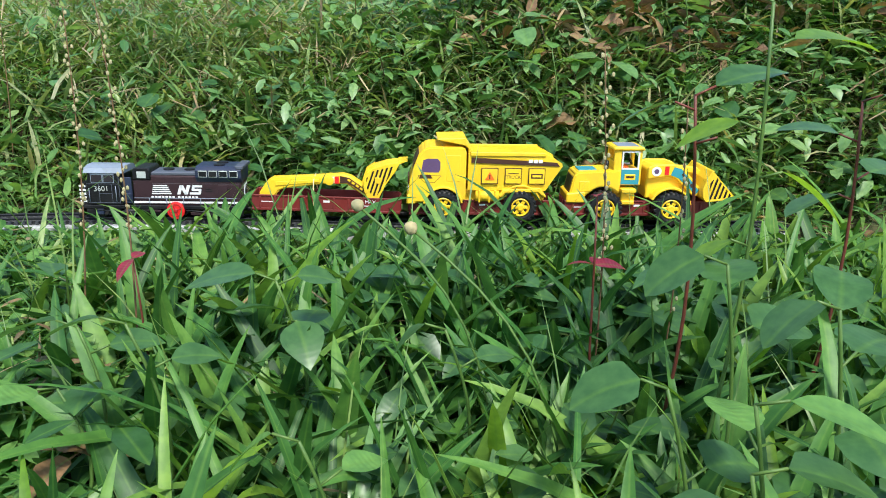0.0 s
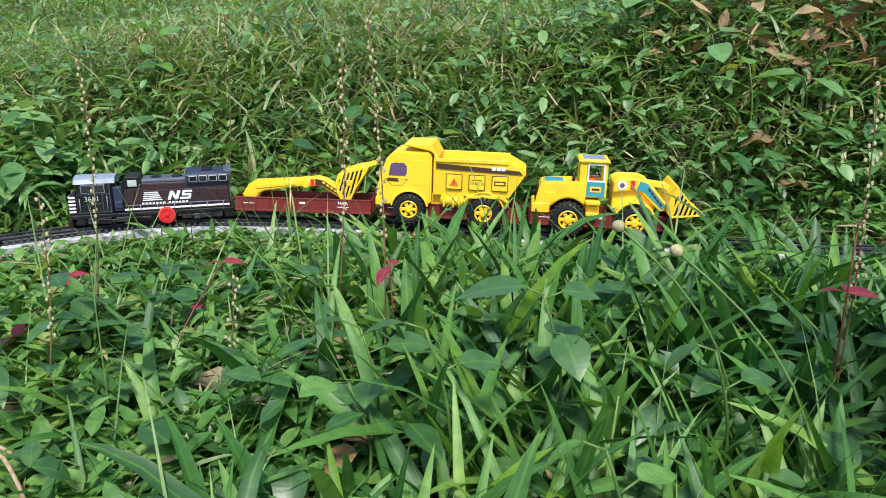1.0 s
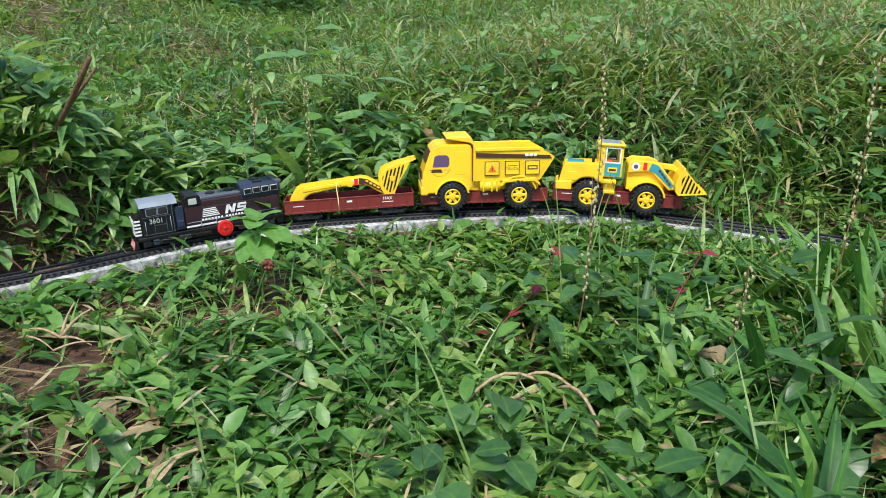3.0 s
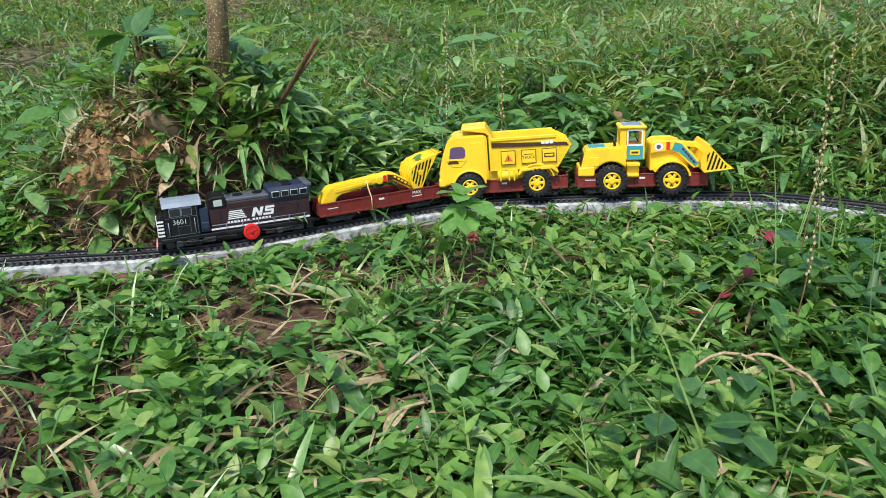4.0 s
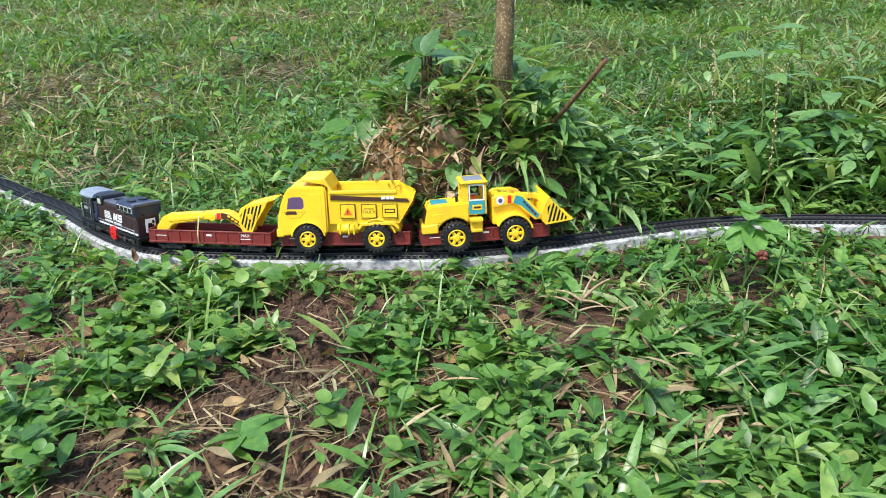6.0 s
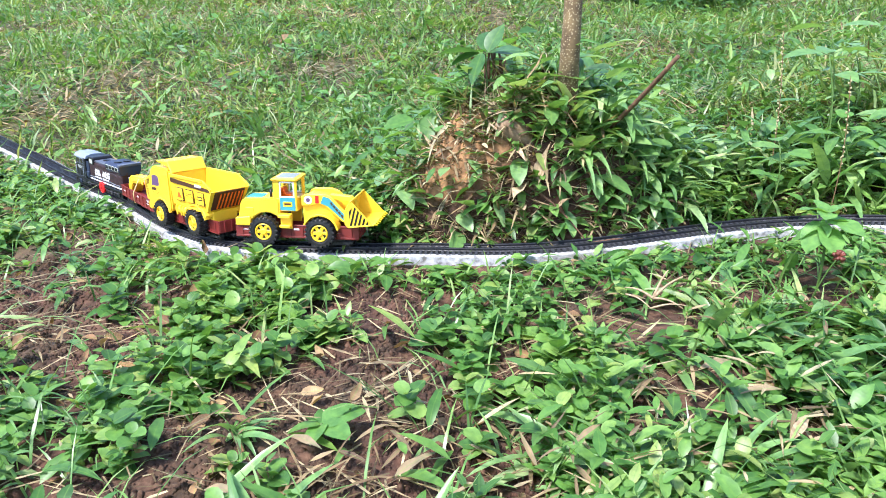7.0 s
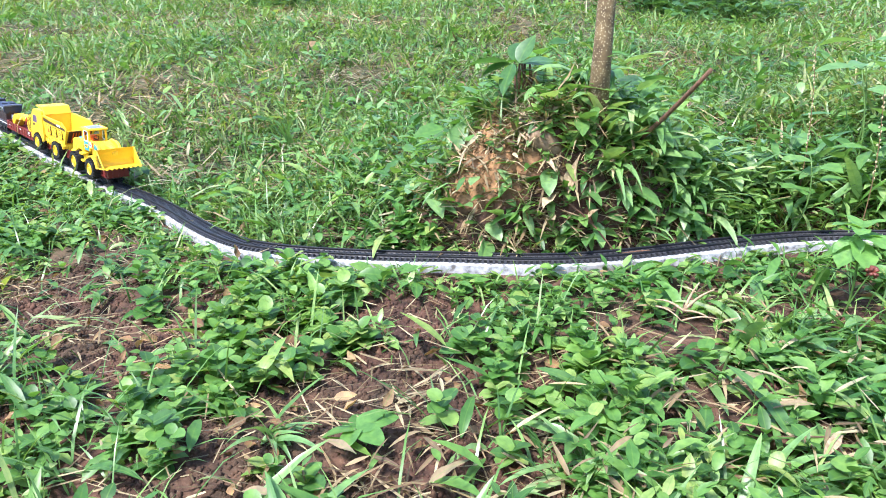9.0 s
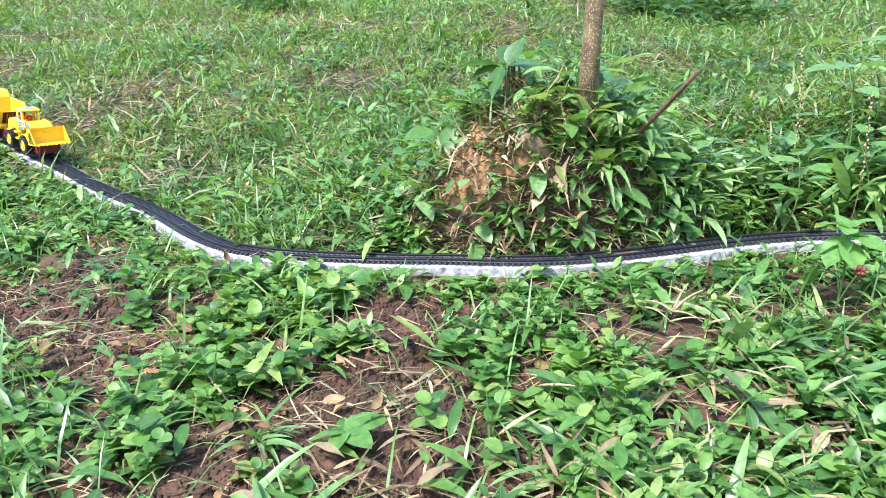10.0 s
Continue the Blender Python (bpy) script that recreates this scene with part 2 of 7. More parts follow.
# ---- mesh helpers ----
def part(name, bm, material, parent, label="", smooth=False):
    """One mesh object, under a thing or a part."""
    me = bpy.data.meshes.new(name)
    bm.normal_update()
    if smooth:
        for f in bm.faces:
            f.smooth = True
    bm.to_mesh(me)
    bm.free()
    me.materials.append(material)
    ob = new(name, me)
    ob.parent = parent
    return tagged(ob, label=label)


def again(ob, parent, x=0, y=0, z=0, turn=0):
    """Another piece on the same mesh."""
    o = ob.copy()
    scene.collection.objects.link(o)
    o.parent = parent
    o.matrix_basis = pose(x, y, z, 0, 0, turn)
    return o


def thing(name, label, category, group=""):
    return tagged(new(name), label, category, group)


def soften(bm, width, segments=1, angle=30):
    edges = [e for e in bm.edges if len(e.link_faces) == 2 and e.calc_face_angle(0) > radians(angle)]
    if width and edges:
        bmesh.ops.bevel(bm, geom=edges, offset=width, segments=segments, affect="EDGES", clamp_overlap=True)
    return bm


def box(x0, x1, y0, y1, z0, z1, bevel=0.0004, bm=None):
    bm = bm or bmesh.new()
    t = bmesh.new()
    bmesh.ops.create_cube(t, size=1)
    for v in t.verts:
        v.co = Vector(((x0 + x1) / 2 + v.co.x * (x1 - x0), (y0 + y1) / 2 + v.co.y * (y1 - y0), (z0 + z1) / 2 + v.co.z * (z1 - z0)))
    soften(t, bevel)
    return join(bm, t)


def join(bm, other):
    me = bpy.data.meshes.new("scrap")
    other.to_mesh(me)
    other.free()
    bm.from_mesh(me)
    bpy.data.meshes.remove(me)
    return bm


def prism(outline, y0, y1, bevel=0.0006, taper=1.0, segments=1):
    """A side outline of (x, z), in millimetres, drawn out from y0 to y1 (metres)."""
    bm = bmesh.new()
    a = [bm.verts.new((x * MM, y0, z * MM)) for x, z in outline]
    b = [bm.verts.new((x * MM, y1, z * MM)) for x, z in outline]
    n = len(outline)
    bm.faces.new(a)
    bm.faces.new(b[::-1])
    for i in range(n):
        bm.faces.new((a[i], b[i], b[(i + 1) % n], a[(i + 1) % n]))
    bmesh.ops.recalc_face_normals(bm, faces=bm.faces)
    return soften(bm, bevel, segments)


def lathe_y(profile, n=28):
    """A turned body about the y axis; profile of (radius, y) in millimetres."""
    bm = bmesh.new()
    rows = []
    for r, y in profile:
        rows.append([bm.verts.new((r * MM * math.cos(2 * math.pi * i / n), y * MM, r * MM * math.sin(2 * math.pi * i / n))) for i in range(n)])
    for a, b in zip(rows, rows[1:]):
        for i in range(n):
            bm.faces.new((a[i], a[(i + 1) % n], b[(i + 1) % n], b[i]))
    bm.faces.new(rows[0])
    bm.faces.new(rows[-1][::-1])
    bmesh.ops.recalc_face_normals(bm, faces=bm.faces)
    return bm


def tube(points, radii, n=8):
    """A round rod along points, closed at both ends."""
    bm = bmesh.new()
    rows = []
    pts = [Vector(p) for p in points]
    for i, p in enumerate(pts):
        d = (pts[min(i + 1, len(pts) - 1)] - pts[max(i - 1, 0)]).normalized()
        s = d.cross(Vector((0.31, 0.2, 0.93))).normalized()
        u = d.cross(s)
        r = radii[i] if hasattr(radii, "__len__") else radii
        rows.append([bm.verts.new(p + r * (math.cos(2 * math.pi * k / n) * s + math.sin(2 * math.pi * k / n) * u)) for k in range(n)])
    for a, b in zip(rows, rows[1:]):
        for k in range(n):
            bm.faces.new((a[k], a[(k + 1) % n], b[(k + 1) % n], b[k]))
    bm.faces.new(rows[0][::-1])
    bm.faces.new(rows[-1])
    bmesh.ops.recalc_face_normals(bm, faces=bm.faces)
    for f in bm.faces:
        f.smooth = True
    return bm


def lettering(name, words, size, material, parent, m):
    """Raised letters in the built-in font; m: their pose, reading along +x, facing +z."""
    cu = bpy.data.curves.new("letters", "FONT")
    cu.body, cu.size, cu.align_x, cu.align_y, cu.extrude = words, size, "CENTER", "CENTER", 0.00008
    ob = bpy.data.objects.new("letters", cu)
    scene.collection.objects.link(ob)
    bpy.context.view_layer.update()
    me = bpy.data.meshes.new_from_object(ob)
    bpy.data.objects.remove(ob)
    me.materials.append(material)
    o = new(name, me)
    o.parent = parent
    o.matrix_basis = m
    return o


MM = 0.001


def sheet_mesh(name, verts, tris, uvs, material):
    """A mesh from arrays: vertices, triangles and a pair of texture coordinates for each vertex."""
    me = bpy.data.meshes.new(name)
    tris = np.asarray(tris, dtype=np.int32)
    me.vertices.add(len(verts))
    me.vertices.foreach_set("co", np.asarray(verts, dtype=np.float32).ravel())
    me.loops.add(tris.size)
    me.loops.foreach_set("vertex_index", tris.ravel())
    me.polygons.add(len(tris))
    me.polygons.foreach_set("loop_start", np.arange(0, tris.size, 3, dtype=np.int32))
    me.polygons.foreach_set("use_smooth", np.ones(len(tris), dtype=bool))
    layer = me.uv_layers.new(name="UVMap")
    layer.data.foreach_set("uv", np.asarray(uvs, dtype=np.float32)[tris.ravel()].ravel())
    me.update(calc_edges=True)
    me.materials.append(material)
    return me


# ---- the line of the track ----
EDGE = [(-2.518, -0.631, 0.134), (-2.140, -0.505, 0.096), (-1.810, -0.395, 0.062), (-1.707, -0.354, 0.050), (-1.566, -0.313, 0.037), (-1.414, -0.258,
        0.029), (-1.292, -0.238, 0.028), (-1.198, -0.220, 0.028), (-1.138, -0.200, 0.029), (-1.100, -0.176, 0.030), (-1.074, -0.151, 0.030), (-1.033, -0.099,
        0.030), (-0.997, -0.046, 0.030), (-0.963, 0.006, 0.031), (-0.925, 0.056, 0.032), (-0.894, 0.108, 0.034), (-0.870, 0.166, 0.037), (-0.847, 0.227, 0.042), (-0.808, 0.343,
        0.050), (-0.748, 0.399, 0.060), (-0.692, 0.449, 0.065), (-0.624, 0.501, 0.071), (-0.562, 0.553, 0.073), (-0.515, 0.588, 0.074), (-0.444, 0.622,
        0.072), (-0.356, 0.642, 0.070), (-0.228, 0.659, 0.068), (-0.073, 0.682, 0.061), (0.077, 0.703, 0.059), (0.301, 0.729, 0.057)]
SLEEPER = 0.030  # length of a sleeper


def glide(points, n=24):
    p = [np.array(q) for q in points]
    p = [2 * p[0] - p[1]] + p + [2 * p[-1] - p[-2]]
    out = []
    for a, b, c, d in zip(p, p[1:], p[2:], p[3:]):
        for k in range(n):
            u = k / n
            out.append(0.5 * (2 * b + (c - a) * u + (2 * a - 5 * b + 4 * c - d) * u * u + (3 * b - 3 * c + d - a) * u ** 3))
    out = np.array(out + [p[-2]])
    for _ in range(120):
        out[1:-1] = (out[:-2] + 2 * out[1:-1] + out[2:]) / 4
    return out


edge = glide(EDGE)
along = np.gradient(edge[:, :2], axis=0)
along /= np.linalg.norm(along, axis=1)[:, None]
across = np.stack([-along[:, 1], along[:, 0], 0 * along[:, 0]], 1)  # away from the camera's side
line = edge + across * SLEEPER / 2
mile = np.r_[0, np.cumsum(np.linalg.norm(np.diff(line, axis=0), axis=1))]


def spot(s, off=0.0, up=0.0):
    """A point of the line at s metres, off to the far side, up from the sleepers' foot."""
    s = np.asarray(s, dtype=float)
    p = np.stack([np.interp(s, mile, line[:, i]) for i in range(3)], -1)
    n = np.stack([np.interp(s, mile, across[:, i]) for i in range(3)], -1)
    p = p + n * np.asarray(off)[..., None]
    p[..., 2] += up
    return p


# ---- the ground ----
coarse = line[::6]
coarse_n = across[::6]


def smooth(a, b, x):
    t = np.clip((x - a) / (b - a), 0, 1)
    return t * t * (3 - 2 * t)


def beside(x, y):
    """For points: the signed distance from the line (far side positive), and the line's height there."""
    x, y = np.ravel(x), np.ravel(y)
    u, z = np.empty(len(x)), np.empty(len(x))
    for i in range(0, len(x), 20000):
        dx = x[i:i + 20000, None] - coarse[None, :, 0]
        dy = y[i:i + 20000, None] - coarse[None, :, 1]
        d2 = dx * dx + dy * dy
        k = d2.argmin(1)
        r = np.arange(len(k))
        side = dx[r, k] * coarse_n[k, 0] + dy[r, k] * coarse_n[k, 1]
        u[i:i + 20000] = np.sqrt(d2[r, k]) * np.sign(side)
        z[i:i + 20000] = coarse[k, 2]
    return u, z


TREE = (-0.967, 0.180)
MOUND = (-1.012, 0.146)


def bumps(x, y):
    return (0.008 * np.sin(9 * x + 2.1 * np.sin(7 * y)) * np.sin(8 * y + 1.3) + 0.004 * np.sin(31 * x + 5 * y) * np.sin(27 * y - 9 * x)
            + 0.002 * np.sin(83 * x + 20 * y + 1) * np.sin(71 * y))


def height(x, y):
    """The height of the soil."""
    shape = np.shape(x)
    x, y = np.ravel(x), np.ravel(y)
    u, z = beside(x, y)
    near = z - 0.0115 - 0.13 * np.minimum(np.maximum(-u - 0.02, 0), 0.45)
    bank = 0.03 + 0.070 * smooth(-1.25, -0.60, x) + 0.070 * smooth(-0.35, 0.10, x)
    far = z - 0.0115 + bank * smooth(0.03, 0.38, u) + 0.115 * np.maximum(u - 0.05, 0)
    h = np.where(u < 0, near, far)
    a = 0.72 * (x - MOUND[0]) + 0.69 * (y - MOUND[1])
    b = -0.69 * (x - MOUND[0]) + 0.72 * (y - MOUND[1])
    r2 = (a / np.where(a < 0, 0.140, 0.165)) ** 2 + (b / np.where(b < 0, 0.115, 0.26)) ** 2
    lump = 1 + 0.13 * np.sin(47 * x + 3 * np.sin(39 * y)) * np.sin(53 * y + 1) + 0.07 * np.sin(120 * x + 2 * np.sin(90 * y))
    mound = 0.145 * lump * np.exp(-r2 ** 1.6) * smooth(0.018, 0.062, u)
    h = h + mound + bumps(x, y) * smooth(0.02, 0.10, np.abs(u))
    return h.reshape(shape)


def spread(n, tight, reach):
    """Grid lines, close together in the middle and wide outside."""
    t = np.linspace(-1, 1, n)
    return tight * t + (reach - tight) * np.sign(t) * np.abs(t) ** 7


def make_ground():
    gx, gy = np.meshgrid(-0.75 + spread(340, 1.4, 60), 0.25 + spread(340, 1.2, 60))
    gz = height(gx, gy)
    n = gx.shape[0]
    verts = np.stack([gx, gy, gz], -1).reshape(-1, 3)
    i = (np.arange(n - 1)[:, None] * n + np.arange(n - 1)[None, :]).ravel()
    tris = np.concatenate([np.stack([i, i + 1, i + n + 1], 1), np.stack([i, i + n + 1, i + n], 1)])
    return tagged(new("ground", sheet_mesh("ground", verts, tris, verts[:, :2], SOIL)), "brown crumbly soil under grass and weeds", "ground", kind="structure")


make_ground()


# ---- the board and the track ----
def sweep(s0, s1, outline, n):
    """A bar along the line: outline of (off, up)."""
    bm = bmesh.new()
    rows = []
    for s in np.linspace(s0, s1, n):
        rows.append([bm.verts.new(spot(s, o, z)) for o, z in outline])
    k = len(outline)
    for a, b in zip(rows, rows[1:]):
        for i in range(k):
            bm.faces.new((a[i], a[(i + 1) % k], b[(i + 1) % k], b[i]))
    bm.faces.new(rows[0])
    bm.faces.new(rows[-1][::-1])
    bmesh.ops.recalc_face_normals(bm, faces=bm.faces)
    return bm


def make_board():
    base = thing("track_board", "whitewashed wooden strip, scraped and soil-stained, under the toy track", "board")
    cuts = np.linspace(0.0, mile[-1], 13)
    for i, (a, b) in enumerate(zip(cuts, cuts[1:])):
        lift = 0.0006 * math.sin(i * 2.3)
        o = [(-0.0200, -0.0115), (-0.0206, -0.002), (-0.0198, -0.0006), (0.0190, -0.0006), (0.0198, -0.002), (0.0195, -0.0115)]
        part("plank", sweep(a + 0.0005, b - 0.0005, [(p + lift, q) for p, q in o], 40), BOARD, base)
    return base


def make_track():
    base = thing("toy_railway_track", "black plastic toy railway track with fine sleepers", "railway track")
    for off in (-0.00825, 0.00825):
        for a, b in ((0.0, 1.05), (1.05, 2.1), (2.1, mile[-1])):
            o = [(off - 0.0014, 0.0018), (off - 0.0006, 0.0028), (off - 0.0011, 0.0048), (off - 0.0008, 0.0056),
                 (off + 0.0008, 0.0056), (off + 0.0011, 0.0048), (off + 0.0006, 0.0028), (off + 0.0014, 0.0018)]
            part("rail", sweep(a + 0.0003, b - 0.0003, o, 130), TRACK, base, smooth=False)
    part("track_bed", sweep(0.0, mile[-1], [(-0.0135, 0), (-0.0135, 0.0009), (0.0135, 0.0009), (0.0135, 0)], 360), TRACK, base)
    pitch = 0.0062
    bm = box(-0.0016, 0.0016, -SLEEPER / 2, SLEEPER / 2, 0.0, 0.0026, 0)
    for v in bm.verts:
        if v.co.z > 0.001:
            v.co.x *= 0.8
            v.co.y *= 0.985
    first = part("sleeper", bm, SLEEPERS, base)
    where = np.arange(0.004, mile[-1], pitch)
    picked = np.argsort(np.abs(where - 1.35))[:299]
    rest = []
    for i, s in enumerate(where):
        p, q = spot(s), spot(s + 0.002)
        m = Matrix.Translation(p) @ Matrix.Rotation(math.atan2(q[1] - p[1], q[0] - p[0]), 4, "Z")
        if i in picked:
            o = first if first.parent and first.matrix_basis == Matrix() else first.copy()
            if o is not first:
                scene.collection.objects.link(o)
            o.matrix_basis = m
        else:
            rest.append(m)
    verts, tris = [], []
    for k, m in enumerate(rest):
        for v in first.data.vertices:
            verts.append(m @ v.co)
        for f in first.data.polygons:
            a = [8 * k + i for i in f.vertices]
            tris += [(a[0], a[1], a[2]), (a[0], a[2], a[3])]
    me = sheet_mesh("sleeper_strip", np.array(verts), tris, np.zeros((len(verts), 2)), SLEEPERS)
    me.polygons.foreach_set("use_smooth", np.zeros(len(me.polygons), dtype=bool))
    o = tagged(new("sleeper_strip", me), kind="stuff")
    o.parent = base
    for s in (0.62, 1.05, 2.1):
        part("joint_clip", sweep(s - 0.004, s + 0.004, [(-0.0155, 0.0), (-0.0155, 0.0034), (-0.0115, 0.0040), (-0.0115, 0.0)], 4), TRACK, base)
    for s in (0.80, 0.985, 1.14):
        p = spot(s, -0.0125, 0.0030)
        part("nail_head", box(p[0] - 0.002, p[0] + 0.002, p[1] - 0.001, p[1] + 0.001, p[2] - 0.001, p[2] + 0.001), GREY, base)
    return base


make_board()
make_track()


# ---- plants ----
rng = np.random.default_rng(7)


def leaves(P, az, el, bend, L, W, roll, rows, fold=0.25, name="leaves", material=None, wave=0.0):
    """Many leaves as one mesh. Each starts at P, heads to az, rises at el and bends down by bend along its length L; W: half width.
    rows: (place along it, width) of its outline; fold: how far its halves are raised."""
    n = len(P)
    U = np.array([0.0] + [r[0] for r in rows] + [1.0])
    C = [P]
    ang = el.copy()
    for a, b in zip(U, U[1:]):
        mid = el - bend * (a + b) / 2
        step = (L * (b - a))[:, None] * np.stack([np.cos(az) * np.cos(mid), np.sin(az) * np.cos(mid), np.sin(mid)], 1)
        C.append(C[-1] + step)
    side0 = np.stack([-np.sin(az), np.cos(az), 0 * az], 1)
    out, uv = [C[0]], [np.tile([0.0, 0.5], (n, 1))]
    for (u, w), c in zip(rows, C[1:-1]):
        a = el - bend * u
        nor = np.stack([-np.cos(az) * np.sin(a), -np.sin(az) * np.sin(a), np.cos(a)], 1)
        s = side0 * np.cos(roll)[:, None] + nor * np.sin(roll)[:, None]
        q = nor * np.cos(roll)[:, None] - side0 * np.sin(roll)[:, None]
        hw = (W * w)[:, None]
        wv = wave * hw * np.sin(9 * u + 7 * az)[:, None]
        out += [c + s * hw + q * (hw * fold + wv), c, c - s * hw + q * (hw * fold - wv)]
        uv += [np.tile([u, 0.5 + 0.5 * w], (n, 1)), np.tile([u, 0.5], (n, 1)), np.tile([u, 0.5 - 0.5 * w], (n, 1))]
    out.append(C[-1])
    uv.append(np.tile([1.0, 0.5], (n, 1)))
    k = len(out)
    V = np.stack(out, 1).reshape(-1, 3)
    UV = np.stack(uv, 1).reshape(-1, 2)
    f = [(0, 2, 1), (0, 3, 2)]
    for r in range(len(rows) - 1):
        a, b = 1 + 3 * r, 4 + 3 * r
        f += [(a, a + 1, b + 1), (a, b + 1, b), (a + 1, a + 2, b + 2), (a + 1, b + 2, b + 1)]
    a = 1 + 3 * (len(rows) - 1)
    f += [(a, a + 1, k - 1), (a + 1, a + 2, k - 1)]
    T = (np.arange(n)[:, None, None] * k + np.array(f)[None]).reshape(-1, 3)
    return V, T, UV


def blades(P, az, el, bend, L, W, rows=((0.3, 1.0), (0.7, 0.75))):
    """Many grass blades: flat strips that bend over."""
    n = len(P)
    U = [0.0] + [r[0] for r in rows] + [1.0]
    C = [P]
    for a, b in zip(U, U[1:]):
        mid = el - bend * (a + b) / 2
        C.append(C[-1] + (L * (b - a))[:, None] * np.stack([np.cos(az) * np.cos(mid), np.sin(az) * np.cos(mid), np.sin(mid)], 1))
    tw = az + rng.uniform(-0.7, 0.7, n)
    s = np.stack([-np.sin(tw), np.cos(tw), 0.25 * np.sin(5 * az)], 1)
    wid = [0.7] + [r[1] for r in rows]
    out, uv = [], []
    for c, w, u in zip(C, wid, U):
        out += [c + s * (W * w)[:, None], c - s * (W * w)[:, None]]
        uv += [np.tile([u, 0.5 + 0.5 * w], (n, 1)), np.tile([u, 0.5 - 0.5 * w], (n, 1))]
    out.append(C[-1])
    uv.append(np.tile([1.0, 0.5], (n, 1)))
    k = len(out)
    f = []
    for r in range(len(wid) - 1):
        f += [(2 * r, 2 * r + 1, 2 * r + 3), (2 * r, 2 * r + 3, 2 * r + 2)]
    f.append((k - 3, k - 2, k - 1))
    V = np.stack(out, 1).reshape(-1, 3)
    T = (np.arange(n)[:, None, None] * k + np.array(f)[None]).reshape(-1, 3)
    return V, T, np.stack(uv, 1).reshape(-1, 2)


PLAIN = ((0.28, 0.92), (0.66, 0.84))
OVATE = ((0.12, 0.55), (0.35, 1.0), (0.65, 0.82), (0.88, 0.36))
LANCE = ((0.2, 0.75), (0.45, 1.0), (0.75, 0.62))
ROUND = ((0.10, 0.72), (0.35, 1.0), (0.65, 0.92), (0.88, 0.52))


def scatter(n, x0, x1, y0, y1, keep):
    """Random places on the soil; keep(x, y, u) gives how likely each one stays."""
    x, y = rng.uniform(x0, x1, n), rng.uniform(y0, y1, n)
    u, z = beside(x, y)
    ok = (rng.random(n) < keep(x, y, u) * kept_clear(x, y)) & ((u < -0.026) | (u > 0.024))
    x, y, u = x[ok], y[ok], u[ok]
    return np.stack([x, y, height(x, y)], 1), u


def clumps(x, y, f, seed):
    """Uneven growth, 0 to 1."""
    return 0.5 + 0.5 * np.sin(f * x + 3 * np.sin(f * 0.6 * y + seed)) * np.sin(f * 1.1 * y + 2 * np.sin(f * 0.5 * x + 2 * seed))


def stuff(name, label, category, data, material):
    V, T, UV = data
    return tagged(new(name, sheet_mesh(name, V, T, UV, material)), label, category, kind="stuff")


def bare(x, y):
    """Where the soil lies open: 0 covered, 1 bare."""
    b = np.zeros(len(x))
    for cx, cy, r in ((-0.80, -0.21, 0.05), (-1.14, -0.40, 0.09), (-0.73, -0.165, 0.05), (-0.70, -0.11, 0.045), (-0.735, -0.275, 0.05),
                      (-0.81, -0.14, 0.05), (-0.66, -0.215, 0.05), (-0.60, -0.14, 0.04), (-1.07, 0.075, 0.045), (-0.98, -0.33, 0.05), (-0.66, 0.03, 0.03), (-0.740, -0.256, 0.040), (-0.804, -0.289, 0.030), (-0.774, -0.200, 0.035), (-0.794, -0.152, 0.030), (-0.708, -0.165, 0.040), (-1.210, -0.416, 0.050), (-1.049, -0.378, 0.035), (-0.901, -0.078, 0.035), (-0.946, -0.016, 0.030), (-0.702, -0.229, 0.035), (-0.676, -0.117, 0.030), (-0.759, 0.002, 0.020), (-0.784, 0.175, 0.020), (-0.635, 0.006, 0.025), (-0.637, 0.086, 0.020)):
        b = np.maximum(b, np.exp(-(((x - cx) ** 2 + (y - cy) ** 2) / (1.3 * r) ** 2) ** 1.5))
    u, z = beside(x, y)
    open_ = smooth(0.60, 0.85, clumps(x, y, 26, 0.3)) * smooth(-0.40, -0.62, x) * 0.9 * smooth(0.07, 0.12, np.abs(u))
    return np.clip(np.maximum(1.25 * b, open_), 0, 1)


def away(x, y):
    """Distance from the camera's way."""
    return np.sqrt(np.minimum.reduce([(x - px * 0.8) ** 2 + (y - py * 0.8) ** 2 for px, py in ((0.03, 0), (-0.1, -0.08), (-0.2, -0.17), (-0.29, -0.3), (-0.35, -0.47))]))


def kept_clear(x, y):
    """Small gaps in the growth round the things that lie in it."""
    k = np.ones(len(x))
    for cx, cy, r in ((-0.458, 0.292, 0.030), (-0.304, 0.335, 0.028), (-0.390, 0.230, 0.045), (-0.725, 0.100, 0.040), (-0.546, 0.045, 0.030), (-0.620, 0.055, 0.040), (-0.684, 0.262, 0.030), (-0.182, 0.290, 0.045), (-0.740, -0.215, 0.030)):
        k = k * (1 - np.exp(-((x - cx) ** 2 + (y - cy) ** 2) / r ** 2))
    return k


def open_clay(x, y):
    return np.exp(-(((x + 1.045) / 0.066) ** 2 + ((y - 0.075) / 0.056) ** 2) ** 2)


def low_near_track(u, limit=0.03):
    return np.where(u < 0, smooth(limit, limit + 0.12, -u), 1.0)


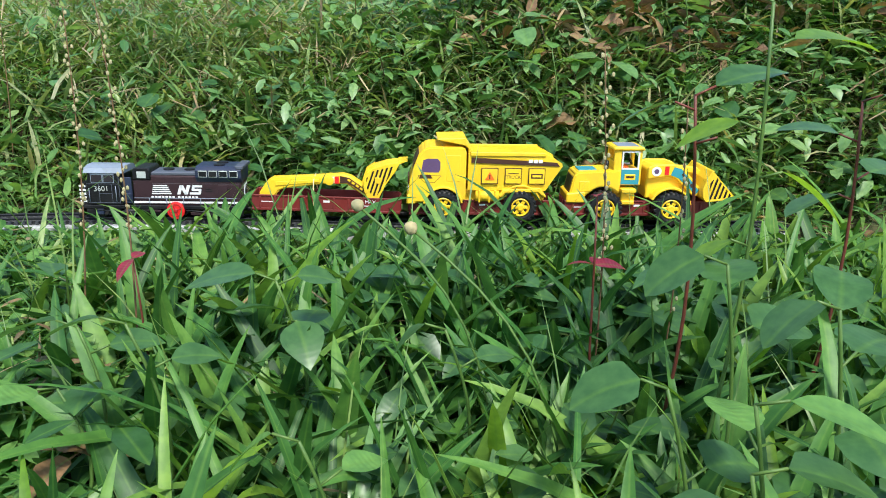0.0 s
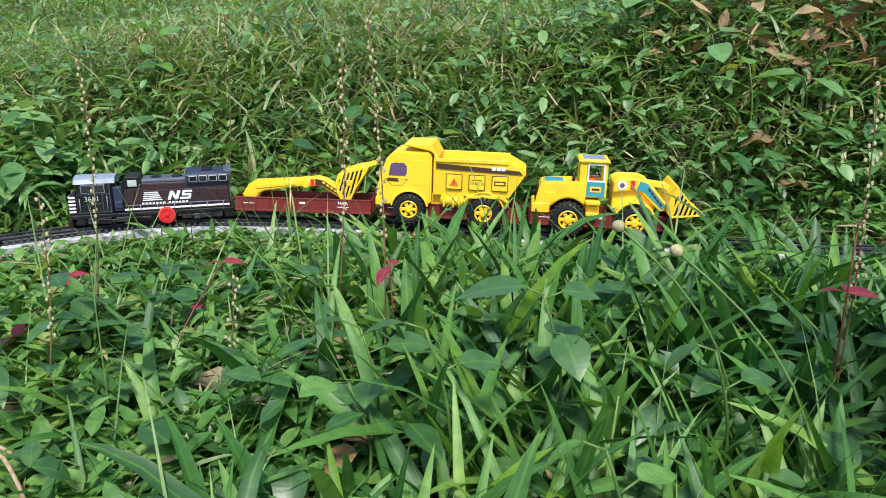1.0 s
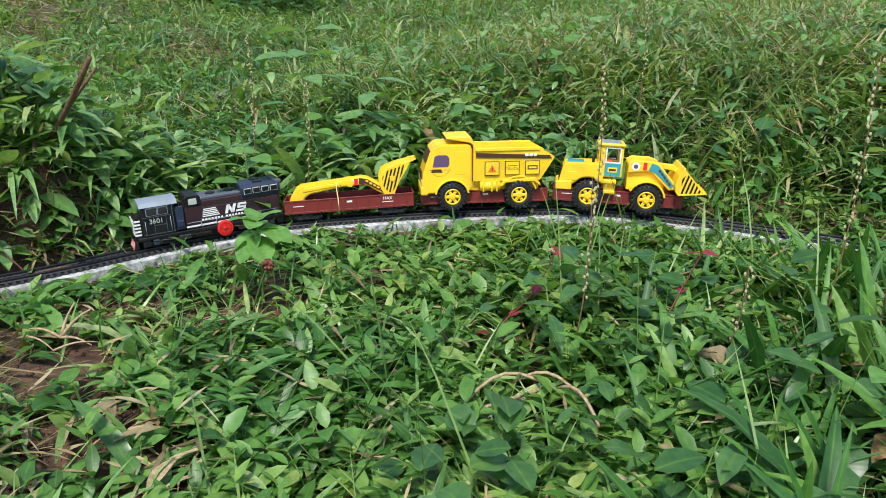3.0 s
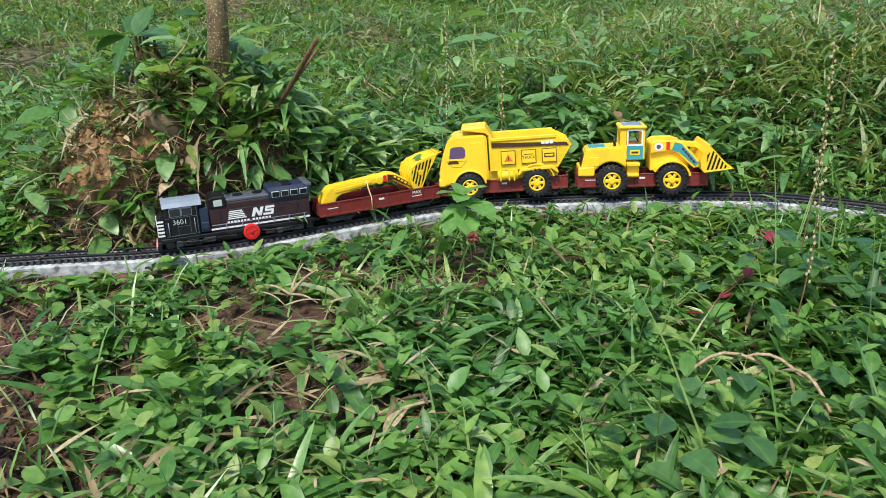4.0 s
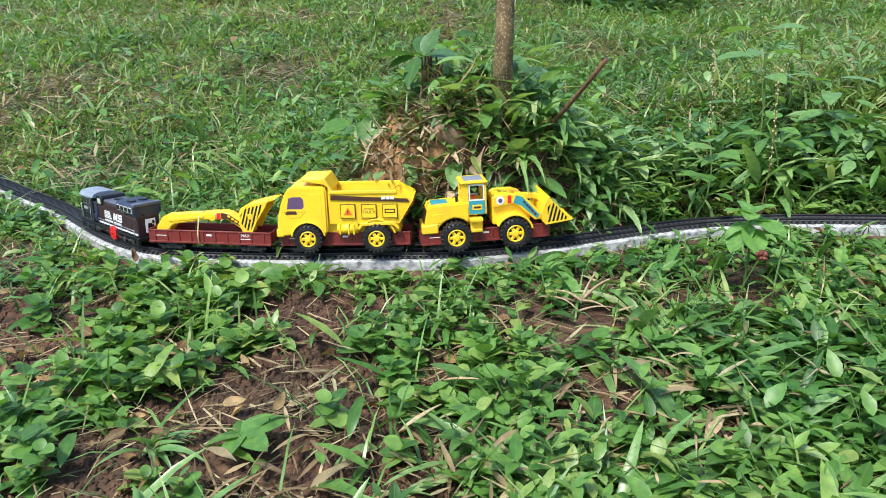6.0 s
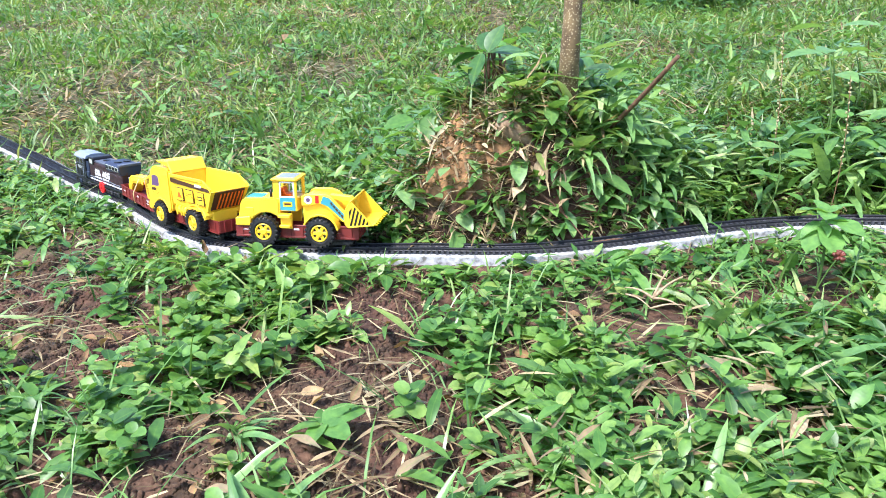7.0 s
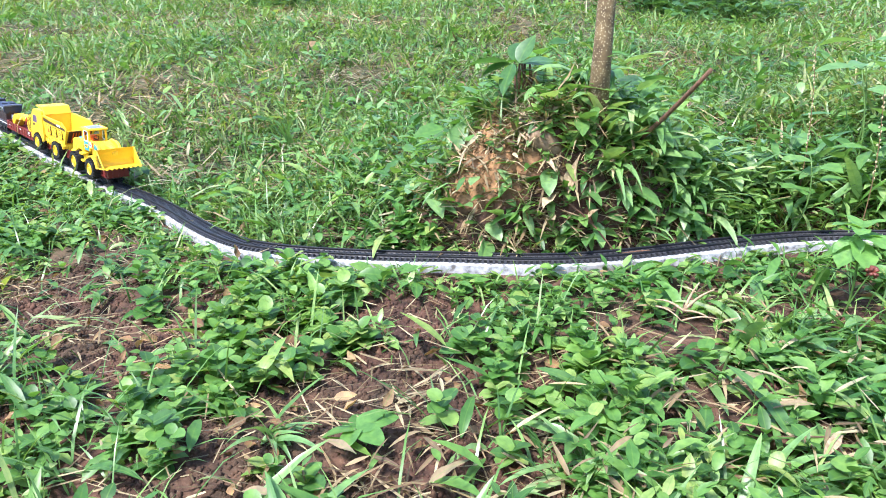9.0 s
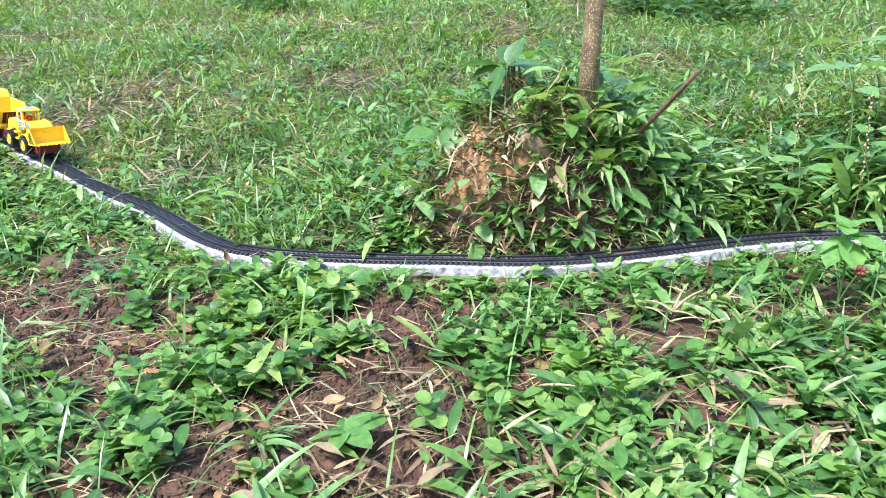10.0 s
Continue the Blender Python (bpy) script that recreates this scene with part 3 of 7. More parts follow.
def sprigs(P, count, tall, L, W, shape, fold=0.2, rise=0.0):
    """Small plants: opposite pairs of leaves up a short leaning stem. Gives the leaves' and the stems' arrays."""
    n = len(P)
    lean_a, lean = rng.uniform(0, 6.28, n), rng.uniform(0.0, 0.55, n)
    axis = np.stack([np.cos(lean_a) * np.sin(lean), np.sin(lean_a) * np.sin(lean), np.cos(lean)], 1)
    a0 = rng.uniform(0, 6.28, n)
    Q, az, el, size = [], [], [], []
    for j in range(count):
        f = 0.25 + 0.75 * (j // 2 * 2 + 1) / count
        Q.append(P + axis * (tall * f)[:, None])
        az.append(a0 + (j // 2) * 1.57 + (j % 2) * 3.14 + rng.uniform(-0.35, 0.35, n))
        el.append(rise + rng.uniform(-0.25, 0.35, n) + 0.75 * f * f)
        size.append(rng.uniform(0.75, 1.1, n) * (1.12 - 0.45 * f))
    Q, az, el, size = np.concatenate(Q), np.concatenate(az), np.concatenate(el), np.concatenate(size)
    m = len(Q)
    LL, WW = np.tile(L, count) * size, np.tile(W, count) * size
    leaf = leaves(Q, az, el, rng.uniform(0.2, 1.0, m), LL, WW, rng.uniform(-0.35, 0.35, m), shape, fold, wave=0.05)
    stem = blades(P, lean_a, np.pi / 2 - lean, np.zeros(n), tall * 1.02, np.full(n, 0.0006), rows=((0.5, 1.0),))
    return leaf, stem


def make_vegetation():
    U = lambda a, b, n: rng.uniform(a, b, n)

    # low broad-leaved weeds all over the nearer ground
    def keep(x, y, u):
        g = 0.25 + 0.75 * clumps(x, y, 17, 1.0)
        return g * (1 - 0.95 * bare(x, y)) * (1 - 0.93 * open_clay(x, y)) * np.where(u > 0, 0.40 + 0.25 * smooth(-1.3, -0.8, x) + 0.35 * smooth(-0.5, 0.1, x), 0.62 + 0.38 * smooth(-0.65, -0.35, x)) * (1 - 0.65 * smooth(0.80, 1.0, y) * smooth(-0.05, -0.35, x))
    for name, label, n0, count, L0, L1, wide, shape, mat in (
            ("ground_weeds", "dense low weeds with pairs of green oval leaves", 11000, 6, 0.012, 0.024, 0.33, OVATE, LEAF),
            ("creeping_weeds", "low creeping weeds with narrow green leaves", 7000, 6, 0.013, 0.026, 0.22, LANCE, BLADE)):
        P, u = scatter(n0, -1.55, 0.55, -0.48, 1.25, keep)
        n = len(P)
        L = U(L0, L1, n)
        tall = U(0.008, 0.040, n) * np.where(u > 0, 1.25, 0.85) * (0.45 + 0.55 * low_near_track(u))
        W = L * wide * U(0.8, 1.2, n)
        for side, k, form, where in (("near", u < 0, shape, "before the track"), ("far", u > 0, PLAIN, "behind the track")):
            leaf, stem = sprigs(P[k], count, tall[k], L[k], W[k], form)
            stuff(name, label + " " + where, "weeds", leaf, mat)
            stuff(name[:-1] + "_stems", "thin green weed stems " + where, "weeds", stem, STEM)
    # close mat of pointed leaves in the foreground
    P, u = scatter(9000, -0.74, 0.30, -0.30, 0.64, lambda x, y, u: np.where(u < -0.035, 1, 0) * smooth(-0.72, -0.50, x) * (1 - 0.85 * smooth(-0.26, -0.08, x)) * (0.45 + 0.55 * clumps(x, y, 14, 5.6)) * (1 - 0.85 * bare(x, y)) * smooth(0.10, 0.20, away(x, y)))
    n = len(P)
    L = U(0.018, 0.036, n) * (0.6 + 0.4 * low_near_track(u))
    leaf, stem = sprigs(P, 6, U(0.012, 0.042, n) * (0.4 + 0.6 * low_near_track(u)), L, L * U(0.15, 0.25, n), LANCE, 0.25, 0.1)
    stuff("leaf_mat", "close mat of weeds with pointed bright green leaves", "weeds", leaf, LEAF)
    stuff("leaf_mat_stems", "thin green weed stems in the leaf mat", "weeds", stem, STEM)
    # loose small leaves that fill the gaps
    P, u = scatter(22000, -1.55, 0.55, -0.48, 1.25, lambda x, y, u: 0.6 * keep(x, y, u))
    n = len(P)
    P[:, 2] += 0.002 + U(0.0, 1.0, n) ** 1.6 * 0.022
    stuff("small_weeds", "small green leaves close to the soil", "weeds",
          leaves(P, U(0, 6.28, n), U(-0.3, 0.75, n), U(0.1, 0.9, n), U(0.008, 0.018, n), U(0.0022, 0.0048, n), U(-0.5, 0.5, n), LANCE, 0.22), LEAF)
    # weeds over the mound by the tree, thin over the open clay
    def on_mound(x, y, u):
        clear = 1.15 * open_clay(x, y) + np.exp(-(((x + 0.950) / 0.055) ** 2 + ((y - 0.118) / 0.045) ** 2) ** 2) + 0.7 * np.exp(-(((x + 1.020) / 0.03) ** 2 + ((y - 0.135) / 0.03) ** 2))
        return np.where(u > 0.03, 1, 0) * np.exp(-(((x + 1.0) / 0.20) ** 2 + ((y - 0.17) / 0.19) ** 2) ** 2) * np.clip(1 - 0.80 * clear, 0.06, 1) * (0.5 + 0.5 * smooth(0.13, 0.07, u))
    P, u = scatter(5400, -1.25, -0.75, 0.0, 0.45, lambda x, y, u: 0.55 * on_mound(x, y, u))
    n = len(P)
    P[:, 2] += U(0.004, 0.030, n)
    L = U(0.022, 0.050, n)
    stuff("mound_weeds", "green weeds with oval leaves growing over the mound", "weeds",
          leaves(P, -0.85 + U(-1.6, 1.6, n), U(-0.8, 0.6, n), U(0.1, 0.9, n), L, L * U(0.14, 0.27, n), U(-0.5, 0.5, n), OVATE, 0.22, wave=0.05), PALE_LIT_LEAF)
    P, u = scatter(1500, -1.22, -0.72, 0.02, 0.50, lambda x, y, u: 0.8 * on_mound(x, y, u) * (0.25 + 0.75 * smooth(-1.0, -0.90, x)))
    n = len(P)
    stuff("mound_grass", "long arching grass blades on the mound", "grass",
          leaves(P, -0.85 + U(-1.8, 1.8, n), U(0.3, 1.3, n), U(0.8, 2.0, n), U(0.035, 0.080, n), U(0.0016, 0.0045, n), U(-0.5, 0.5, n), ((0.15, 0.85), (0.4, 1.0), (0.7, 0.72), (0.88, 0.4)), 0.3), PALE_LIT_BLADE)
    P, u = scatter(15000, -1.20, -0.78, 0.0, 0.40, lambda x, y, u: np.where(u > 0.022, 1, 0) * np.exp(-(((x + 0.98) / 0.11) ** 2 + ((y - 0.10) / 0.09) ** 2)) * (1 - 0.7 * open_clay(x, y)))
    n = len(P)
    P[:, 2] += U(0.001, 0.022, n)
    stuff("mound_litter", "tangle of dry straw and fine roots hanging on the mound", "straw",
          blades(P, U(0, 6.28, n), U(-0.9, 0.7, n), U(-0.6, 1.0, n), U(0.015, 0.055, n), U(0.0005, 0.0017, n), rows=((0.5, 1.0),)), STRAW)
    # broad weeds crowding the west side of the mound
    P, u = scatter(1300, -1.32, -0.98, -0.04, 0.34, lambda x, y, u: np.where(u > 0.05, 1, 0) * (1 - open_clay(x, y)) * np.exp(-(((x + 1.135) / 0.085) ** 2 + ((y - 0.120) / 0.095) ** 2) ** 2) * (0.3 + 0.7 * clumps(x, y, 27, 4.1)))
    n = len(P)
    P[:, 2] += U(0.005, 0.060, n)
    L = U(0.020, 0.044, n)
    stuff("mound_side_weeds", "dark broad-leaved weeds at the side of the mound", "weeds",
          leaves(P, -0.85 + U(-2.0, 2.0, n), U(-0.6, 0.6, n), U(0.1, 0.9, n), L, L * U(0.18, 0.32, n), U(-0.5, 0.5, n), OVATE, 0.24, wave=0.06), LEAF)
    # low growth and litter at the foot of the mound
    P, u = scatter(18000, -1.20, -0.80, -0.05, 0.30, lambda x, y, u: np.where((u > 0.024) & (u < 0.085), 1, 0) * (0.15 + 0.85 * clumps(x, y, 37, 2.9)) * (1 - 0.9 * open_clay(x, y)) * 0.5)
    n = len(P)
    P[:, 2] += U(0.002, 0.014, n)
    L = U(0.010, 0.030, n)
    stuff("mound_foot_weeds", "small green leaves at the foot of the mound", "weeds",
          leaves(P, -0.85 + U(-1.8, 1.8, n), U(-0.5, 0.7, n), U(0.1, 1.0, n), L, L * U(0.12, 0.26, n), U(-0.6, 0.6, n), OVATE, 0.28, wave=0.08), LEAF)
    P, u = scatter(15000, -1.20, -0.80, -0.05, 0.30, lambda x, y, u: np.where((u > 0.026) & (u < 0.09), 1, 0) * clumps(x, y, 29, 5.1))
    n = len(P)
    P[:, 2] += U(0.004, 0.012, n)
    stuff("mound_foot_litter", "dry brown leaves and straw at the foot of the mound", "straw",
          leaves(P, U(0, 6.28, n), U(-0.5, 0.5, n), U(-0.4, 0.9, n), U(0.010, 0.036, n), U(0.0007, 0.0026, n), U(-0.7, 0.7, n), LANCE, 0.4, wave=0.15), STRAW)
    # lush tall growth along the far side of the curve, right of the tree
    def lush(x, y, u):
        return smooth(0.035, 0.085, u) * smooth(0.26, 0.10, u) * smooth(-1.02, -0.93, x) * smooth(-0.50, -0.66, x) * (0.35 + 0.65 * clumps(x, y, 19, 2.7))
    clear_wood = lambda x, y: 1 - np.exp(-(((x + 0.960) / 0.045) ** 2 + ((y - 0.13) / 0.04) ** 2) ** 2)
    P, u = scatter(7500, -1.02, -0.40, 0.08, 0.90, lambda x, y, u: lush(x, y, u) * clear_wood(x, y))
    n = len(P)
    P[:, 2] += U(0.0, 0.04, n)
    stuff("lush_grass", "tall lush weeds with broad bright blades beside the curve", "grass",
          leaves(P, -0.85 + U(-2.2, 2.2, n), U(0.2, 1.3, n), U(0.6, 1.9, n), U(0.035, 0.085, n), U(0.0024, 0.0066, n), U(-0.5, 0.5, n), ((0.15, 0.85), (0.4, 1.0), (0.7, 0.72), (0.88, 0.4)), 0.25), PALE_LIT_BLADE)
    P, u = scatter(6500, -1.02, -0.40, 0.08, 0.90, lambda x, y, u: 0.6 * lush(x, y, u) * clear_wood(x, y))
    n = len(P)
    P[:, 2] += U(0.02, 0.085, n)
    L = U(0.016, 0.042, n)
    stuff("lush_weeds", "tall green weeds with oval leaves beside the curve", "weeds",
          leaves(P, -0.85 + U(-1.9, 1.9, n), U(-0.5, 0.6, n), U(0.1, 0.9, n), L, L * U(0.16, 0.28, n), U(-0.5, 0.5, n), OVATE, 0.22, wave=0.05), PALE_LIT_LEAF)

    # larger weeds further back
    def back(x, y, u):
        r = np.hypot(x + 0.3, y + 0.3)
        return np.where(u > 0.2, 1, 0) * smooth(1.0, 1.4, r) * np.clip(1.6 / r, 0, 1) ** 2 * clumps(x, y, 4, 3.3) ** 2 * (0.25 + 0.75 * smooth(-1.6, -0.3, x)) * (1 - 0.75 * smooth(-1.2, -0.9, x) * smooth(0.0, -0.35, x))
    P, u = scatter(24000, -4.5, 1.6, -0.6, 4.4, back)
    n = len(P)
    L = U(0.02, 0.045, n)
    leaf, stem = sprigs(P, 6, U(0.03, 0.11, n), L, L * U(0.18, 0.28, n), PLAIN, rise=0.15)
    stuff("far_weeds", "clumps of green weeds in the lawn", "weeds", leaf, PALE_LIT_LEAF)
    stuff("far_weed_stems", "thin green weed stems", "weeds", stem, STEM)

    # dark clumps of taller weeds at the far edge of the lawn
    def clump(x, y, u):
        return np.exp(-(((x + 2.50) / 0.40) ** 2 + ((y - 1.88) / 0.22) ** 2) ** 2) + np.exp(-(((x + 3.95) / 0.30) ** 2 + ((y - 0.68) / 0.16) ** 2) ** 2)
    P, u = scatter(4200, -4.4, -1.9, 0.4, 2.3, lambda x, y, u: 0.8 * clump(x, y, u))
    n = len(P)
    L = U(0.04, 0.08, n)
    leaf, stem = sprigs(P, 6, U(0.05, 0.20, n), L, L * U(0.18, 0.28, n), PLAIN, rise=0.1)
    stuff("far_tall_weeds", "dark clumps of taller weeds beyond the lawn", "weeds", leaf, BLUE_LEAF)
    stuff("far_tall_stems", "thin stems of the taller weeds", "weeds", stem, STEM)

    # lance-shaped weeds behind the track and among the grass
    P, u = scatter(15000, -1.5, 0.55, -0.55, 1.3, lambda x, y, u: np.where(u > 0, 0.45 + 0.4 * smooth(-0.4, 0.2, x), 0.5) * (0.3 + 0.7 * clumps(x, y, 13, 4.0)) * (1 - 0.9 * bare(x, y)) * (1 - open_clay(x, y)))
    n = len(P)
    P[:, 2] += U(0.0, 0.045, n) * np.where(u > 0, 1, 0.5)
    stuff("lance_weeds", "green weeds with pointed leaves", "weeds",
          leaves(P, U(0, 6.28, n), U(0.0, 1.1, n), U(0.3, 1.4, n), U(0.025, 0.055, n) * (0.6 + 0.4 * low_near_track(u)), U(0.003, 0.006, n), U(-0.5, 0.5, n), LANCE, 0.3), LEAF)

    # grass blades near the camera, tall on the side where the shot begins
    P, u = scatter(15000, -1.3, 0.6, -0.62, 0.70, lambda x, y, u: np.where(u < 0, 1, 0) * (0.22 + 0.78 * smooth(-0.75, -0.30, x)) * (1 - 0.8 * bare(x, y)) * (0.3 + 0.7 * clumps(x, y, 11, 2.0)) * smooth(0.13, 0.26, away(x, y)))
    n = len(P)
    big = 0.55 + 0.55 * smooth(-0.50, -0.12, P[:, 0])
    east = P[:, 0] > -0.36
    size = U(0.05, 0.115, n) * big * np.where(U(0, 1, n) < 0.18, 1.35, 1.0) * (0.45 + 0.55 * low_near_track(u, 0.02))
    wide = U(0.0018, 0.0056, n) * (0.8 + 0.5 * smooth(-0.5, -0.1, P[:, 0]))
    # East blades take the shade-darkened green, the others plain grass_blade.
    for name, label, k, mat in (("tall_grass", "broad green grass blades, bending over", east, TALL_SHADED), ("meadow_grass", "bright broad grass blades, bending over", ~east, BLADE)):
        m = int(k.sum())
        stuff(name, label, "grass",
              leaves(P[k], U(0, 6.28, m), U(0.7, 1.5, m) - np.where(P[k][:, 0] < -0.36, 0.3, 0.0), U(0.4, 1.6, m), size[k], wide[k], U(-0.6, 0.6, m), ((0.15, 0.8), (0.4, 1.0), (0.7, 0.7), (0.88, 0.4)), 0.35), mat)
    P, u = scatter(3000, -0.34, 0.45, 0.05, 0.66, lambda x, y, u: np.where(u < -0.04, 1, 0) * smooth(-0.32, -0.12, x) * (0.25 + 0.75 * clumps(x, y, 15, 3.3)) * smooth(0.16, 0.27, away(x, y)))
    n = len(P)
    stuff("upright_grass", "broad upright grass blades, fresh green", "grass",
          leaves(P, U(0, 6.28, n), U(0.9, 1.52, n), U(0.1, 0.9, n), U(0.055, 0.125, n) * (0.15 + 0.85 * smooth(0.03, 0.26, -u)), U(0.0026, 0.0070, n), U(-0.6, 0.6, n), ((0.15, 0.85), (0.45, 1.0), (0.75, 0.66), (0.9, 0.34)), 0.30), TALL_SHADED)
    P, u = scatter(620, -0.40, 0.45, 0.05, 0.60, lambda x, y, u: np.where(u < -0.06, 1, 0) * smooth(-0.20, -0.02, x) * (0.1 + 0.9 * clumps(x, y, 13, 7.3)) * smooth(0.20, 0.32, away(x, y)))
    n = len(P)
    P[:, 2] += U(0.0, 0.02, n)
    stuff("fresh_grass", "young yellow-green grass blades among the tall grass", "grass",
          leaves(P, U(0, 6.28, n), U(0.7, 1.45, n), U(0.2, 1.2, n), U(0.045, 0.110, n) * (0.2 + 0.8 * smooth(0.05, 0.25, -u)), U(0.0020, 0.0055, n), U(-0.6, 0.6, n), ((0.15, 0.85), (0.45, 1.0), (0.75, 0.66), (0.9, 0.34)), 0.30), YELLOW_LEAF)
    P, u = scatter(26000, -1.5, 0.6, -0.48, 1.2, lambda x, y, u: (0.3 + 0.7 * clumps(x, y, 21, 3.0)) * (1 - 0.8 * bare(x, y)) * (1 - open_clay(x, y)))
    n = len(P)
    stuff("thin_grass", "thin green grass blades", "grass",
          blades(P, U(0, 6.28, n), U(0.6, 1.5, n), U(0.3, 1.5, n), U(0.03, 0.075, n) * (0.5 + 0.5 * low_near_track(u)), U(0.0006, 0.0014, n)), BLADE)

    # lawn beyond, with worn strawy patches
    def worn(x, y):
        return smooth(0.62, 0.88, clumps(x, y, 5, 2.5)) * smooth(1.1, 1.5, np.hypot(x + 0.3, y + 0.3))

    def lawn(x, y, u):
        r = np.hypot(x + 0.3, y + 0.3)
        return np.where(u > 0.02, 1, 0) * smooth(0.40, 0.85, r) * np.clip(1.25 / r, 0.05, 1) ** 1.7 * (0.30 + 0.70 * clumps(x, y, 9, 5.0)) * (1 - 0.75 * worn(x, y))
    P, u = scatter(900000, -5.2, 1.2, -0.9, 4.6, lawn)
    n = len(P)
    far = np.hypot(P[:, 0] + 0.3, P[:, 1] + 0.3)
    grow = 0.75 + 0.32 * far
    stuff("lawn", "rough sunlit lawn of fine grass", "grass",
          blades(P, U(0, 6.28, n), U(0.2, 1.4, n), U(0.3, 1.6, n), U(0.02, 0.055, n) * grow, U(0.0009, 0.0024, n) * grow, rows=((0.45, 0.9),)), LAWN)
    # broad tufts standing out of it
    P, u = scatter(4200, -4.8, 1.0, -0.8, 4.2, lambda x, y, u: lawn(x, y, u) * (0.2 + 0.8 * clumps(x, y, 6, 8.3)))
    per = 13
    tuft = np.repeat(np.arange(len(P)), per)
    m = len(tuft)
    Q = P[tuft] + rng.normal(0, 0.006, (m, 3)) * (1, 1, 0)
    size = (np.hypot(P[:, 0] + 0.3, P[:, 1] + 0.3) * 0.22 + 0.7) * U(0.6, 1.35, len(P))
    stuff("lawn_tufts", "coarser tufts of bright grass in the lawn", "grass",
          leaves(Q, U(0, 6.28, m), U(0.1, 1.3, m), U(0.5, 1.9, m), U(0.035, 0.080, m) * size[tuft], U(0.0018, 0.0042, m) * size[tuft], U(-0.5, 0.5, m), PLAIN, 0.25), PALE_LIT_BLADE)
    P, u = scatter(200000, -5.2, 1.2, -0.9, 4.6, lambda x, y, u: lawn(x, y, u) * (0.2 + 0.8 * clumps(x, y, 11, 1.2)))
    n = len(P)
    P[:, 2] += U(0.0, 0.03, n)
    far = np.hypot(P[:, 0] + 0.3, P[:, 1] + 0.3)
    stuff("lawn_weeds", "small green weeds in the lawn", "weeds",
          leaves(P, U(0, 6.28, n), U(-0.2, 0.8, n), U(0.1, 0.9, n), U(0.012, 0.028, n) * (0.8 + 0.3 * far), U(0.003, 0.0065, n) * (0.8 + 0.3 * far), U(-0.5, 0.5, n), PLAIN, 0.2), LEAF)

    # finer pale grass over the bank behind the track
    P, u = scatter(46000, -1.2, 0.60, 0.62, 1.95, lambda x, y, u: np.where(u > 0.10, 1, 0) * (0.2 + 0.8 * clumps(x, y, 9, 1.7)) * smooth(0.80, 1.05, np.hypot(x + 0.3, y + 0.3)))
    n = len(P)
    P[:, 2] += U(0.0, 0.05, n)
    stuff("bank_grass", "fine pale green grass over the bank", "grass",
          blades(P, U(0, 6.28, n), U(0.1, 1.3, n), U(0.3, 1.5, n), U(0.03, 0.075, n), U(0.0010, 0.0026, n)), PALE_GRASS)
    P, u = scatter(24000, -1.1, 0.60, 0.60, 1.75, lambda x, y, u: np.where(u > 0.06, 1, 0) * (0.2 + 0.8 * clumps(x, y, 10, 3.1)) * (0.25 + 0.75 * smooth(-0.5, 0.0, x)))
    n = len(P)
    P[:, 2] += U(0.015, 0.085, n)
    L = U(0.011, 0.030, n)
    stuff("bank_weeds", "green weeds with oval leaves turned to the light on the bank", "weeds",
          leaves(P, -1.57 + U(-1.9, 1.9, n), U(-0.7, 0.5, n), U(0.1, 0.8, n), L, L * U(0.14, 0.30, n), U(-0.5, 0.5, n), PLAIN, 0.2), PALE_LIT_LEAF)
    P, u = scatter(12000, -1.0, 0.60, 0.70, 1.75, lambda x, y, u: np.where(u > 0.12, 1, 0) * clumps(x, y, 11, 6.7))
    n = len(P)
    P[:, 2] += U(0.02, 0.07, n)
    stuff("bank_straw", "dry pale stalks among the weeds of the bank", "straw",
          blades(P, U(0, 6.28, n), U(-0.3, 0.9, n), U(-0.3, 0.8, n), U(0.02, 0.06, n), U(0.0006, 0.0014, n), rows=((0.5, 1.0),)), STRAW)

    # dry straw, dead leaf litter
    P, u = scatter(40000, -2.2, 0.5, -0.48, 1.4, lambda x, y, u: 0.12 + 0.88 * np.maximum(0.8 * bare(x, y), 0.45 * clumps(x, y, 9, 6.0)))
    n = len(P)
    P[:, 2] += U(0.001, 0.014, n)
    stuff("straw_litter", "dry pale straw and stalks lying on the soil", "straw",
          blades(P, U(0, 6.28, n), U(-0.15, 0.3, n), U(-0.2, 0.5, n), U(0.012, 0.05, n), U(0.0005, 0.0013, n), rows=((0.5, 1.0),)), STRAW)
    P, u = scatter(150000, -4.8, 1.0, -0.9, 4.0, lambda x, y, u: np.where(u > 0.03, 1, 0) * np.clip(0.12 + 0.25 * clumps(x, y, 5, 2.5) ** 2 + 0.6 * worn(x, y), 0, 1) * smooth(0.7, 1.2, np.hypot(x + 0.3, y + 0.3)) * np.clip(1.8 / np.hypot(x + 0.3, y + 0.3), 0, 1))
    n = len(P)
    P[:, 2] += U(0.004, 0.03, n)
    stuff("dry_lawn_grass", "dry straw-coloured grass in the lawn", "dry grass",
          blades(P, U(0, 6.28, n), U(-0.1, 0.5, n), U(-0.2, 0.6, n), U(0.02, 0.075, n), U(0.0008, 0.0026, n), rows=((0.5, 1.0),)), STRAW)
    # rough grass round about
    P, u = scatter(80000, -3.5, 3.0, -3.2, 2.5, lambda x, y, u: smooth(0.5, 1.0, np.maximum(np.abs(x + 0.5) - 0.3, np.abs(y - 0.3) - 0.1)) * np.where((u > 0.02) & (x < 0.6), 0, 0.8))
    n = len(P)
